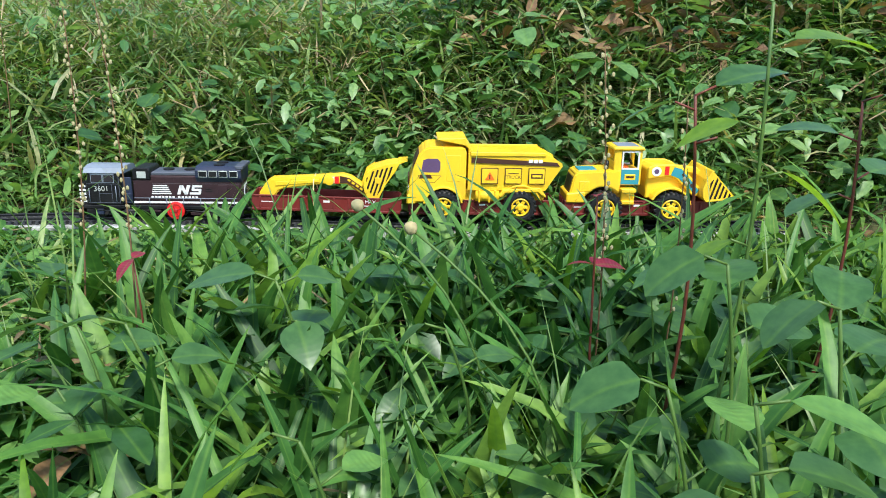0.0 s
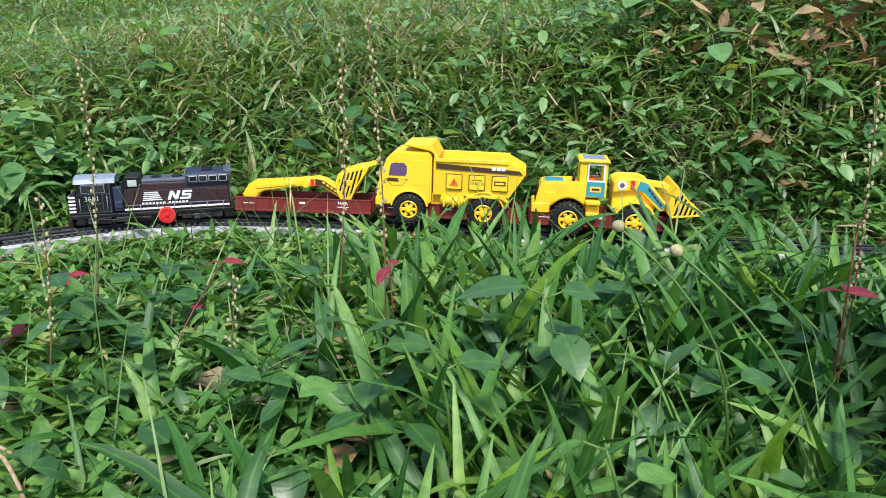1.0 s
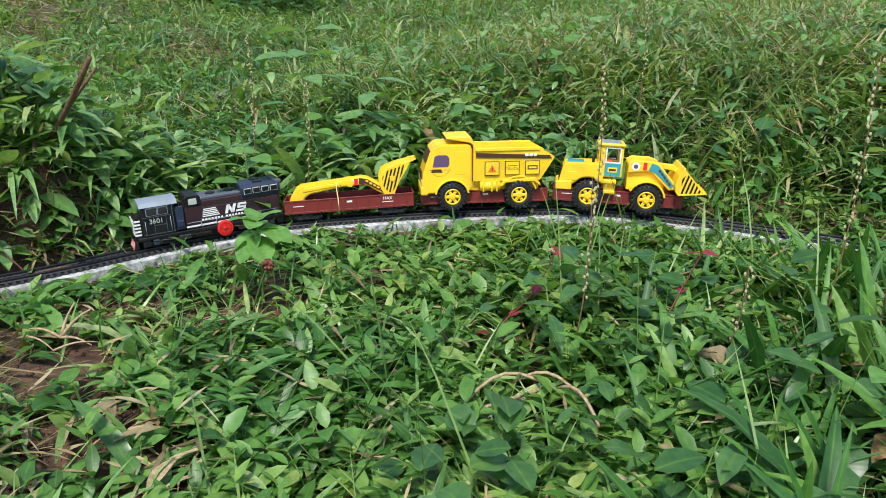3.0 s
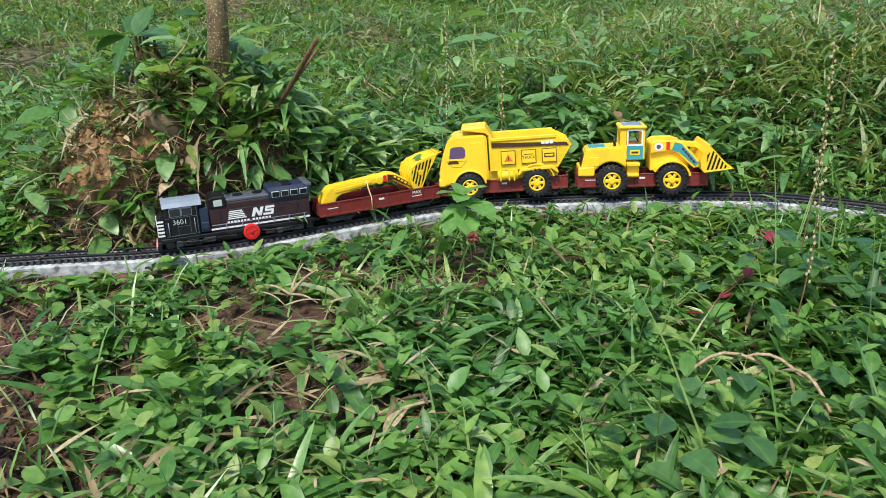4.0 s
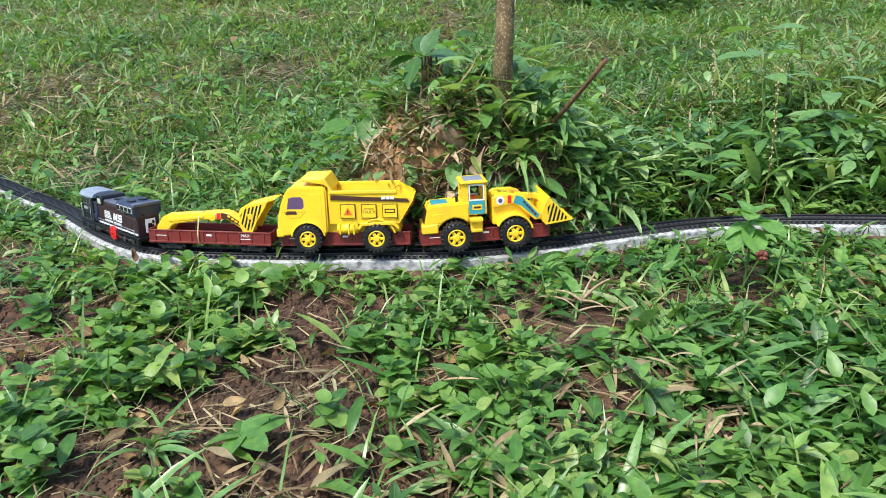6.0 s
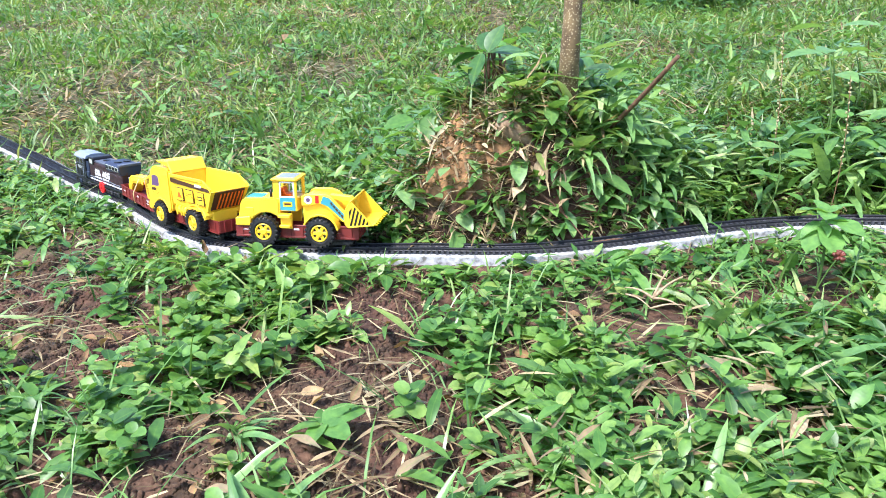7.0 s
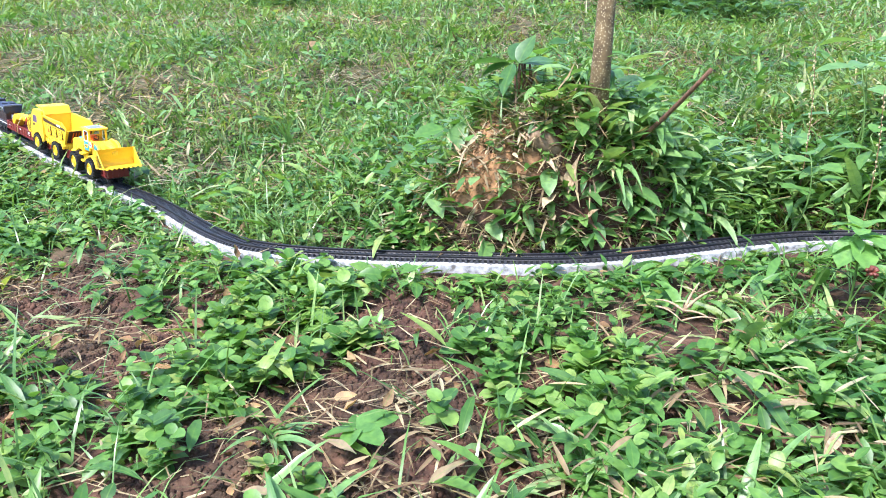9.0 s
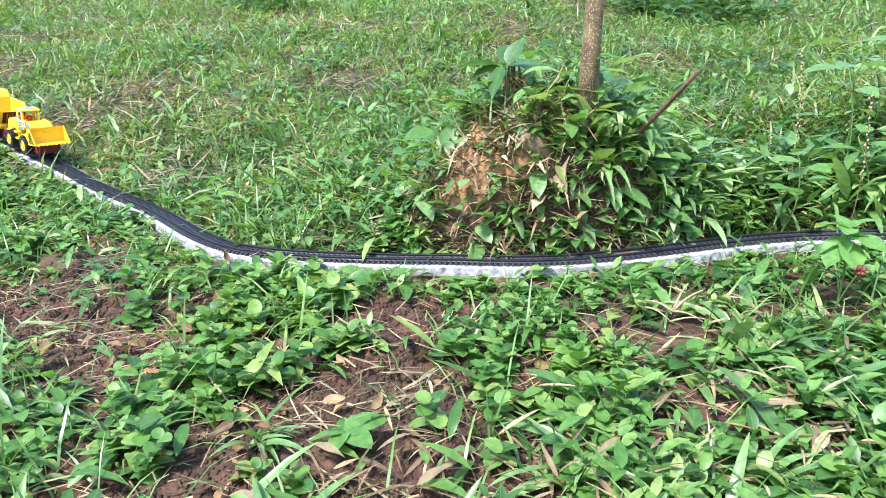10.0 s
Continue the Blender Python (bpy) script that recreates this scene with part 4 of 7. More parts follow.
    stuff("surrounding_grass", "green grass round the clearing", "grass",
          blades(P, U(0, 6.28, n), U(0.3, 1.4, n), U(0.3, 1.5, n), U(0.03, 0.09, n), U(0.001, 0.003, n), rows=((0.45, 0.9),)), LAWN)
    # larger waxy leaves on the bank and in the tall grass
    P, u = scatter(2000, -0.75, 0.6, 0.45, 1.45, lambda x, y, u: np.where(u > 0.04, 1, 0) * (0.2 + 0.8 * clumps(x, y, 8, 7.0)) * (0.25 + 0.75 * smooth(-0.5, 0.0, x)))
    n = len(P)
    P[:, 2] += U(0.02, 0.075, n)
    stuff("bank_leaves", "larger waxy heart-shaped leaves on the bank", "weeds",
          leaves(P, U(0, 6.28, n), U(-0.4, 0.5, n), U(0.1, 0.9, n), U(0.018, 0.036, n), U(0.007, 0.013, n), U(-0.5, 0.5, n), ROUND, 0.22, wave=0.06), BLUE_LEAF)
    P, u = scatter(4800, -0.45, 0.45, 0.05, 0.66, lambda x, y, u: np.where(u < -0.13, 1, 0) * (0.15 + 0.85 * clumps(x, y, 10, 2.2)) * smooth(0.1, 0.2, away(x, y)) * (0.35 + 0.65 * smooth(-0.3, 0.05, x)))
    n = len(P)
    P[:, 2] += U(0.010, 0.070, n) * (0.3 + 0.7 * smooth(0.08, 0.25, -u))
    # The dark waxy green also stands in for shade in the deep gaps.
    stuff("undergrowth_leaves", "broad waxy leaves among the tall grass", "weeds",
          leaves(P, U(0, 6.28, n), U(-0.4, 0.6, n), U(0.1, 0.9, n), U(0.018, 0.034, n), U(0.005, 0.010, n), U(-0.5, 0.5, n), OVATE, 0.22), BLUE_LEAF)
    P, u = scatter(420, -0.5, 0.42, 0.05, 0.60, lambda x, y, u: np.where(u < -0.09, 1, 0) * smooth(0.14, 0.24, away(x, y)))
    n = len(P)
    stuff("grass_stalks", "thin pale grass stalks standing in the tall grass", "grass",
          blades(P, U(0, 6.28, n), U(0.7, 1.5, n), U(0.1, 0.7, n), U(0.07, 0.15, n), U(0.0004, 0.0009, n), rows=((0.35, 1.0), (0.7, 0.8))), STEM)
    # low leaves along the near edge of the board
    P, u = scatter(7000, -1.25, -0.40, -0.30, 0.62, lambda x, y, u: np.where(u < -0.03, 1, 0) * smooth(0.13, 0.07, -u) * (0.2 + 0.8 * clumps(x, y, 33, 3.9)))
    n = len(P)
    P[:, 2] += U(0.003, 0.012, n) + 0.012 * smooth(0.04, 0.10, -u)
    L = U(0.011, 0.030, n)
    stuff("edge_weeds", "low green leaves along the board", "weeds",
          leaves(P, -0.85 + U(-2.2, 2.2, n), U(-0.5, 0.7, n), U(0.1, 1.0, n), L, L * U(0.13, 0.28, n), U(-0.6, 0.6, n), OVATE, 0.28, wave=0.08), LEAF)
    # round-leaved patches on the low ground
    def patch(x, y, u):
        k = np.zeros(len(x))
        for cx, cy, r in ((-0.745, -0.02, 0.07), (-0.76, -0.11, 0.07), (-0.95, -0.225, 0.10), (-0.86, -0.29, 0.08), (-0.62, -0.06, 0.06), (-0.66, -0.30, 0.07), (-0.87, -0.19, 0.06)):
            k = np.maximum(k, np.exp(-(((x - cx) ** 2 + (y - cy) ** 2) / r ** 2) ** 1.5))
        return np.where(u < -0.03, k, 0)
    P, u = scatter(11000, -1.2, -0.4, -0.48, 0.15, lambda x, y, u: (0.16 * patch(x, y, u) + 0.012 * smooth(-0.04, -0.07, u)) * (1 - 0.92 * bare(x, y)))
    n = len(P)
    L = U(0.014, 0.025, n)
    leaf, stem = sprigs(P, 8, U(0.010, 0.038, n), L, L * U(0.34, 0.46, n), ROUND, 0.24, 0.05)
    stuff("round_leaf_weeds", "low creeping weeds with pairs of round green leaves", "weeds", leaf, LEAF)
    stuff("round_leaf_stems", "thin green stems of the round-leaved weeds", "weeds", stem, STEM)
    # weeds along the near side of the far straight
    P, u = scatter(9000, -3.0, -1.35, -1.1, -0.2, lambda x, y, u: np.where((u < -0.03) & (u > -0.35), 1, 0) * (0.3 + 0.7 * clumps(x, y, 15, 6.1)))
    n = len(P)
    L = U(0.014, 0.032, n)
    leaf, stem = sprigs(P, 6, U(0.010, 0.045, n) * (0.5 + 0.5 * low_near_track(u)), L, L * U(0.18, 0.30, n), PLAIN)
    stuff("trackside_weeds", "low green weeds beside the far straight", "weeds", leaf, LEAF)
    stuff("trackside_stems", "thin green stems of the trackside weeds", "weeds", stem, STEM)
    # crumbs of soil
    P, u = scatter(52000, -1.35, -0.4, -0.48, 0.25, lambda x, y, u: np.maximum(bare(x, y) ** 1.5, np.where((u > 0.02) & (u < 0.12), np.exp(-((x + 1.03) ** 2 + (y - 0.09) ** 2) / 0.09 ** 2), 0)))
    n = len(P)
    r = U(0.0015, 0.005, n) * U(0.5, 1, n)
    oct_ = np.array([(1, 0, 0), (-1, 0, 0), (0, 1, 0), (0, -1, 0), (0, 0, 1), (0, 0, -1)], dtype=float)
    V = P[:, None, :] + oct_[None] * r[:, None, None] * rng.uniform(0.6, 1.25, (n, 6, 1))
    T = (np.arange(n)[:, None, None] * 6 + np.array([(0, 2, 4), (2, 1, 4), (1, 3, 4), (3, 0, 4), (2, 0, 5), (1, 2, 5), (3, 1, 5), (0, 3, 5)])[None]).reshape(-1, 3)
    stuff("soil_crumbs", "loose crumbs of brown soil", "soil", (V.reshape(-1, 3), T, np.zeros((n * 6, 2))), SOIL)
    P, u = scatter(1300, -0.05, 0.50, 0.92, 1.35, lambda x, y, u: clumps(x, y, 14, 1.5))
    n = len(P)
    P[:, 2] += U(0.05, 0.100, n)
    stuff("bank_litter", "reddish-brown dead leaves and roots on the bank", "dead leaves",
          leaves(P, U(0, 6.28, n), U(-0.5, 0.6, n), U(-0.8, 1.2, n), U(0.015, 0.045, n), U(0.0015, 0.008, n), U(-0.9, 0.9, n), LANCE, 0.5, wave=0.3), DEAD)
    P, u = scatter(2600, -0.78, -0.30, -0.30, 0.20, lambda x, y, u: np.where(u < -0.05, 1, 0) * (0.35 + 0.65 * smooth(-0.70, -0.58, x)) * (0.1 + 0.9 * clumps(x, y, 15, 8.0)) * smooth(0.08, 0.16, away(x, y)))
    n = len(P)
    P[:, 2] += U(0.002, 0.020, n)
    stuff("pale_straw", "pale dry grass blades among the green", "straw",
          leaves(P, U(0, 6.28, n), U(-0.1, 0.5, n), U(-0.2, 0.9, n), U(0.015, 0.050, n), U(0.0008, 0.0022, n), U(-0.5, 0.5, n), LANCE, 0.3), STRAW)
    P, u = scatter(1700, -0.66, 0.05, -0.12, 0.56, lambda x, y, u: np.where(u < -0.06, 1, 0) * (0.15 + 0.85 * clumps(x, y, 18, 2.4)) * smooth(0.14, 0.24, away(x, y)))
    n = len(P)
    P[:, 2] += U(0.014, 0.040, n)
    stuff("dry_stalks", "short dry stalks caught among the green leaves", "straw",
          leaves(P, U(0, 6.28, n), U(-0.3, 0.7, n), U(-0.3, 1.0, n), U(0.010, 0.034, n), U(0.0006, 0.0020, n), U(-0.6, 0.6, n), LANCE, 0.35, wave=0.1), STRAW)
    P, u = scatter(5200, -0.72, -0.26, -0.34, 0.26, lambda x, y, u: np.where(u < -0.05, 1, 0) * (1 - 0.9 * bare(x, y)) * (0.15 + 0.85 * clumps(x, y, 12, 4.4)) * smooth(0.26, 0.34, away(x, y)))
    n = len(P)
    stuff("broad_grass", "short broad bright green grass blades", "grass",
          leaves(P, 0.3 + rng.normal(0, 0.9, n) + np.pi * (U(0, 1, n) < 0.35), U(0.15, 1.0, n), U(0.4, 1.4, n), U(0.032, 0.080, n), U(0.0024, 0.0066, n), U(-0.5, 0.5, n), ((0.15, 0.85), (0.4, 1.0), (0.7, 0.72), (0.88, 0.4)), 0.3), PALE_LIT_BLADE)
    P, u = scatter(5000, -2.0, 0.5, -0.6, 1.3, lambda x, y, u: 0.20 + 0.75 * np.maximum(bare(x, y), 0.4 * clumps(x, y, 8, 9.0)))
    n = len(P)
    P[:, 2] += U(0.002, 0.016, n)
    stuff("leaf_litter", "curled brown dead leaves on the soil", "dead leaves",
          leaves(P, U(0, 6.28, n), U(-0.3, 0.6, n), U(-0.8, 1.2, n), U(0.008, 0.022, n), U(0.002, 0.005, n), U(-0.9, 0.9, n), OVATE, 0.5, wave=0.3), DEAD)


make_vegetation()


# ---- the train ----
# each vehicle: x ahead, y to its left, z up from the rail head, in millimetres in the calls
def bx(x0, x1, y0, y1, z0, z1, bevel=0.5, bm=None):
    return box(x0 * MM, x1 * MM, y0 * MM, y1 * MM, z0 * MM, z1 * MM, bevel * MM, bm)


SIDE = Matrix.Rotation(radians(180), 4, "Z") @ Matrix.Rotation(radians(90), 4, "X")  # letters upright on the left side


def on_side(x, z, y):
    return Matrix.Translation((x * MM, y * MM, z * MM)) @ SIDE


def wheelset(parent, x, r=5.5, material=BLACK, name="wheelset"):
    bm = lathe_y([(1, -13), (1, -9.4), (r, -9.2), (r + 0.8, -7.2), (r + 0.8, -6.6), (1, -6.4), (1, 6.4), (r + 0.8, 6.6), (r + 0.8, 7.2), (r, 9.2), (1, 9.4), (1, 13)], 20)
    o = part(name, bm, material, parent)
    o.location = (x * MM, 0, r * MM)
    return o


def bogie(parent, x, label=""):
    """A two-axled bogie frame with springs and boxes."""
    bm = bmesh.new()
    for s in (-1, 1):
        y0, y1 = sorted((s * 10.4, s * 12.4))
        bx(-16, 16, y0, y1, 5.2, 7.6, 0.3, bm)
        bx(-7, 7, y0, y1, 3.0, 6.0, 0.3, bm)
        for c in (-9.5, 9.5):
            bx(c - 2.6, c + 2.6, y0 + 0.2 * s, y1 + 0.8 * s, 3.4, 7.2, 0.4, bm)
        for c in (-3.4, 0, 3.4):
            bx(c - 1.0, c + 1.0, y1 - 0.3, y1 + 0.7, 3.4, 6.8, 0.3, bm)
    bx(-6, 6, -11, 11, 6.5, 10.5, 0.4, bm)
    b = part("bogie", bm, BOGIE, parent, label)
    b.location.x = x * MM
    for c in (-9.5, 9.5):
        wheelset(b, c)
    return b


def coupler(parent, x, way):
    bm = bx(0, 7, -1.6, 1.6, 6.5, 9.0, 0.4)
    bx(5, 8.5, -3.2, 3.2, 6.0, 9.4, 0.6, bm)
    o = part("coupler", bm, BLACK, parent)
    o.location.x = x * MM
    o.rotation_euler.z = 0 if way > 0 else math.pi
    return o


MM = 0.000985  # one millimetre of the vehicles' drawings


def make_locomotive():
    t = thing("toy_locomotive", "black and maroon toy diesel locomotive with white stripes", "locomotive")
    f = part("underframe", bx(-78, 76, -15.5, 15.5, 9.6, 13.2, 0.5), BLACK, t)
    part("fuel_tank", prism([(-20, 2.6), (22, 2.6), (24, 5), (24, 9.6), (-22, 9.6), (-22, 5)], -0.0115, 0.0115), BLACK, t)
    for x in (50, -50):
        b = bogie(t, x)
    # long hood with raised doors
    hood = part("hood", prism([(-75, 13.2), (27, 13.2), (27, 42), (-75, 42)], -0.0132, 0.0132, 0.0009), MAROON, t)
    for i, x in enumerate((-68, -57.5, 13, 20)):
        part("hood_door", bx(x - 4.4, x + 4.4, 13.1, 13.7, 22, 37 if i > 1 else 33, 0.3), MAROON, hood)
    for x in (-26, -17, -8, 1):
        part("hood_door", bx(x - 4, x + 4, 13.1, 13.6, 35, 40.5, 0.3), MAROON, hood)
    for i in range(13):
        part("panel_seam", bx(-72 + i * 7.6, -71.65 + i * 7.6, 13.0, 13.35, 18.5, 41, 0), SEAM if i % 2 else BLACK, hood)
    for x0, x1, z in ((-73, 26, 34.2), (-73, -40, 20.0), (12, 26, 20.0)):
        part("panel_seam", bx(x0, x1, 13.1, 13.5, z, z + 0.35, 0), SEAM, hood)
    for x in (-62, -44, -30, 4, 18):
        part("louvre", bx(x - 3, x + 3, 13.1, 13.6, 27, 27.8, 0), BLACK, hood)
        part("louvre", bx(x - 3, x + 3, 13.1, 13.6, 29, 29.8, 0), BLACK, hood)
    part("hood_roof", prism([(-34, 42), (10, 42), (10, 44.4), (8, 45.4), (-32, 45.4), (-34, 44.4)], -0.0126, 0.0126, 0.0008), ROOF, hood, "dark grey hood roof")
    for x in (-24, -4):
        part("roof_fan", lathe_y([(5.2, 0), (5.2, 1.2), (4.2, 1.6)], 20), BLACK, hood).matrix_basis = Matrix.Translation((x * MM, 0, 45.2 * MM)) @ Matrix.Rotation(radians(90), 4, "X")
    blower = part("blower_box", prism([(9.5, 38), (26.5, 38), (26.5, 47), (24, 49.2), (11.5, 49.2), (9.5, 47)], -0.0146, 0.0146, 0.0008), BLACK, t)
    part("grille", bx(13.5, 22, 14.5, 15.0, 39.5, 46, 0.2), GRILLE, blower, "pale wire grille")
    part("grille", bx(13.5, 22, -15.0, -14.5, 39.5, 46, 0.2), GRILLE, blower)
    # flared radiator section
    bm = bmesh.new()
    rows = []
    for y, z in ((-13.2, 36), (-16.6, 41), (-16.9, 48.5), (-13, 51.5), (13, 51.5), (16.9, 48.5), (16.6, 41), (13.2, 36)):
        rows.append((bm.verts.new((-76 * MM, y * MM, z * MM)), bm.verts.new((-33 * MM, y * MM, z * MM))))
    k = len(rows)
    for i in range(k):
        a, b = rows[i], rows[(i + 1) % k]
        bm.faces.new((a[0], b[0], b[1], a[1]))
    bm.faces.new([r[0] for r in rows])
    bm.faces.new([r[1] for r in rows[::-1]])
    bmesh.ops.recalc_face_normals(bm, faces=bm.faces)
    rad = part("radiator", soften(bm, 0.0006), NAVY, t, "dark blue flared radiator housing")
    for i in range(4):
        o = part("radiator_opening", bx(-73 + i * 9.6, -65 + i * 9.6, 16.4, 17.4, 41.4, 47.8, 0.3), GRILLE, rad, "pale worn frame of a radiator opening")
        part("shutter", bx(-72.5 + i * 9.6, -65.5 + i * 9.6, 17.2, 17.6, 42.1, 47.1, 0.1), BLACK, o)
    part("roof_lip", prism([(-78, 49), (-72, 49), (-70, 52.2), (-78, 52.2)], -0.0164, 0.0164, 0.0005), ROOF, rad)
    for y in (-7, 7):
        part("roof_fan", lathe_y([(5.4, 0), (5.4, 1.2), (4.2, 1.6)], 18), BLACK, rad).matrix_basis = Matrix.Translation((-54 * MM, y * MM, 51.3 * MM)) @ Matrix.Rotation(radians(90), 4, "X")
    # cab and nose
    cab = part("cab", prism([(37, 13.2), (70, 13.2), (70, 33), (67, 46), (37, 46)], -0.0152, 0.0152, 0.0009), BLACK, t)
    bm = bmesh.new()
    ring = []
    for x in (33.5, 71):
        ring.append([bm.verts.new((x * MM, y * MM, z * MM)) for y, z in ((-16.6, 44.4), (-13.5, 48.6), (-6, 50.4), (6, 50.4), (13.5, 48.6), (16.6, 44.4), (15.4, 44.0), (-15.4, 44.0))])
    for i in range(8):
        bm.faces.new((ring[0][i], ring[0][(i + 1) % 8], ring[1][(i + 1) % 8], ring[1][i]))
    bm.faces.new(ring[0][::-1])
    bm.faces.new(ring[1])
    bmesh.ops.recalc_face_normals(bm, faces=bm.faces)
    part("cab_roof", bm, GREY, cab, "grey cab roof with sloping sides")
    for s in (-1, 1):
        y0, y1 = sorted((s * 15.0, s * 15.5))
        for x0, x1 in ((44, 53), (54.5, 64.5)):
            w = part("cab_window", bx(x0 - 0.7, x1 + 0.7, y0, y1, 34.8, 43.0, 0.2), GREY, cab, "grey-framed cab window")
            part("pane", bx(x0, x1, y0 - (0.3 if s < 0 else 0), y1 + (0.3 if s > 0 else 0), 35.5, 42.3, 0.1), GLASS, w)
        y0, y1 = sorted((s * 15.2, s * 16.0))
        part("window_visor", bx(43, 65, y0, y1, 42.8, 43.8, 0.2), GREY, cab)
        y0, y1 = sorted((s * 12.0, s * 14.2))
        part("side_door", bx(28, 36.5, y0, y1, 15, 40, 0.5), NAVY, cab)
        part("step_box", bx(28.5, 36.0, *sorted((s * 13.6, s * 15.4)), 18, 25, 0.5), NAVY, cab)
    for x0, x1, z0, z1 in ((39, 39.5, 15, 44), (46, 46.4, 15, 34), (58, 58.4, 15, 34), (39, 69, 33.6, 34.0), (46, 58, 24.4, 24.8), (39, 69, 15.4, 15.9)):
        part("panel_seam", bx(x0, x1, 15.3, 15.75, z0, z1, 0), ROOF, cab)
    part("grab_rail", tube([(42 * MM, 0.0166, 17 * MM), (42 * MM, 0.0166, 32 * MM)], 0.0004, 6), GREY, cab)
    part("grab_rail", tube([(67 * MM, 0.0166, 17 * MM), (67 * MM, 0.0166, 30 * MM)], 0.0004, 6), GREY, cab)
    for y0, y1 in ((-11, -1), (1, 11)):
        part("windscreen", bx(68.2, 69.4, y0, y1, 36, 43, 0.2), GLASS, cab)
    nose = part("nose", prism([(69.5, 11), (77.5, 11), (77.5, 31), (75, 35), (69.5, 36)], -0.0128, 0.0128, 0.0014, segments=2), BLACK, t)
    for i in range(5):
        z = 15.5 + i * 3.6
        part("nose_stripe", bx(77.3, 77.9, -12.5, 12.5, z, z + 1.9, 0.1), WHITE, nose)
        for s in (-1, 1):
            part("nose_stripe", bx(71.5, 77.3, *sorted((s * 12.6, s * 13.1)), z, z + 1.9, 0.1), WHITE, nose)
    plough = part("snow_plough", prism([(76, 1.2), (81, 1.2), (79, 10), (76, 10)], -0.0135, 0.0135, 0.0004), BLACK, t, "black plough with red and white bars")
    for i, y in enumerate((-11.2, -8.4, -5.6, -2.8, 0, 2.8, 5.6, 8.4, 11.2)):
        part("warning_bar", prism([(81.0, 1.6), (81.35, 1.6), (79.5, 8.8), (79.15, 8.8)], (y - 1.1) * MM, (y + 1.1) * MM, 0), WHITE if i % 2 else RED, plough)
    # walkway rails, steps and boxes beneath
    for s in (-1, 1):
        part("handrail", tube([(-70 * MM, s * 15 * MM, 20.5 * MM), (26 * MM, s * 15 * MM, 20.5 * MM)], 0.00035, 6), GREY, t)
        for x in range(-68, 28, 16):
            part("rail_post", tube([(x * MM, s * 15 * MM, 13 * MM), (x * MM, s * 15 * MM, 20.5 * MM)], 0.00035, 6), GREY, t)
        y0, y1 = sorted((s * 12, s * 15))
        part("ladder_step", bx(64, 72, y0, y1, 3, 9.6, 0.3), BLACK, t)
        part("ladder_step", bx(-76, -69, y0, y1, 3, 9.6, 0.3), BLACK, t)
        part("air_tank", bx(2, 20, y0, y1, 5.5, 9.4, 1.2), MAROON, t)
        part("battery_box", bx(40, 52, *sorted((s * 13, s * 15.6)), 3.4, 9.6, 0.4), BLACK, t)
    # white line, slanting bars and blocks
    part("white_line", bx(-74, 27, 13.3, 13.75, 15.2, 17.0, 0.05), WHITE, hood)
    part("white_line", bx(-73, 27, -13.75, -13.3, 16.4, 17.8, 0.05), WHITE, hood)
    for i in range(5):
        z = 24.2 + i * 1.9
        part("speed_bar", prism([(-9 + i * 0.9, z), (9.5 - 0.4 * i, z), (9.5 - 0.4 * i, z + 1.0), (-8.6 + i * 0.9, z + 1.0)], 0.0131, 0.0137, 0), WHITE, hood)
    for pts in ([(-14, 24), (-17, 24), (-20, 33), (-17, 33)], [(-17, 33), (-20, 33), (-24, 24), (-21, 24)], [(-21, 24), (-24, 24), (-27, 33), (-24, 33)],
                [(-26, 24), (-36, 24), (-36, 26), (-26, 26)], [(-28, 27.6), (-37, 27.6), (-37, 29.6), (-28, 29.6)], [(-29, 31), (-38, 31), (-38, 33), (-29, 33)],
                [(-34, 25), (-36.5, 25), (-37.3, 29), (-34.8, 29)], [(-28, 29), (-30.5, 29), (-31.3, 32), (-28.8, 32)]):
        part("emblem_block", prism(pts, 0.0131, 0.01375, 0), WHITE, hood)
    x = 10.5
    for i in range(14):
        if i == 7:
            x -= 2
            continue
        part("letter_bar", bx(x - 2.2, x, 13.1, 13.7, 20.2, 22.2, 0.02), WHITE, hood)
        x -= 3.3
    lettering("cab_number", "3601", 0.0070, GRILLE, cab, on_side(56, 29, 15.75))
    lettering("cab_number", "3601", 0.0070, GRILLE, cab, Matrix.Translation((0.055, -0.0155, 0.029)) @ Matrix.Rotation(radians(90), 4, "X"))
    # back end
    part("end_panel", bx(-75.9, -75.2, -8, 4, 17, 33, 0.3), WHITE, hood, "white end panel with a dark emblem")
    for y0, y1, z0, z1 in ((-5.5, -2.5, 19, 26), (-3.5, 1.5, 23, 28), (-0.5, 1.5, 18.5, 24), (-6.5, -4.0, 27, 31)):
        part("end_emblem", bx(-76.3, -75.8, y0, y1, z0, z1, 0.1), BLACK, hood)
    for y in (-8, -1, 6):
        part("end_window", bx(-76.0, -75.3, y - 2, y + 2, 35.5, 40, 0.2), BROWN, hood)
    red = part("driving_wheel", lathe_y([(7.2, -16.2), (8.4, -15.8), (8.4, -13), (1.5, -12.8), (1.5, 12.8), (8.4, 13), (8.4, 15.8), (7.2, 16.2)], 28), RED, t, "red driving wheel")
    for s in (-1, 1):
        part("wheel_ring", lathe_y([(6.4, 0), (6.4, 0.5), (5.4, 0.5), (5.4, 0)], 24), DULL_RED, red).location.y = (s * 16.2 - 0.25) * MM
        part("axle_cap", lathe_y([(2.0, -0.6), (2.0, 0.6), (1.2, 1.0)], 14), DULL_RED, red).location.y = s * 16.4 * MM
        for i in range(4):
            sp = part("spoke", bx(2.0, 5.6, -0.4, 0.4, -0.5, 0.5, 0.1), DULL_RED, red)
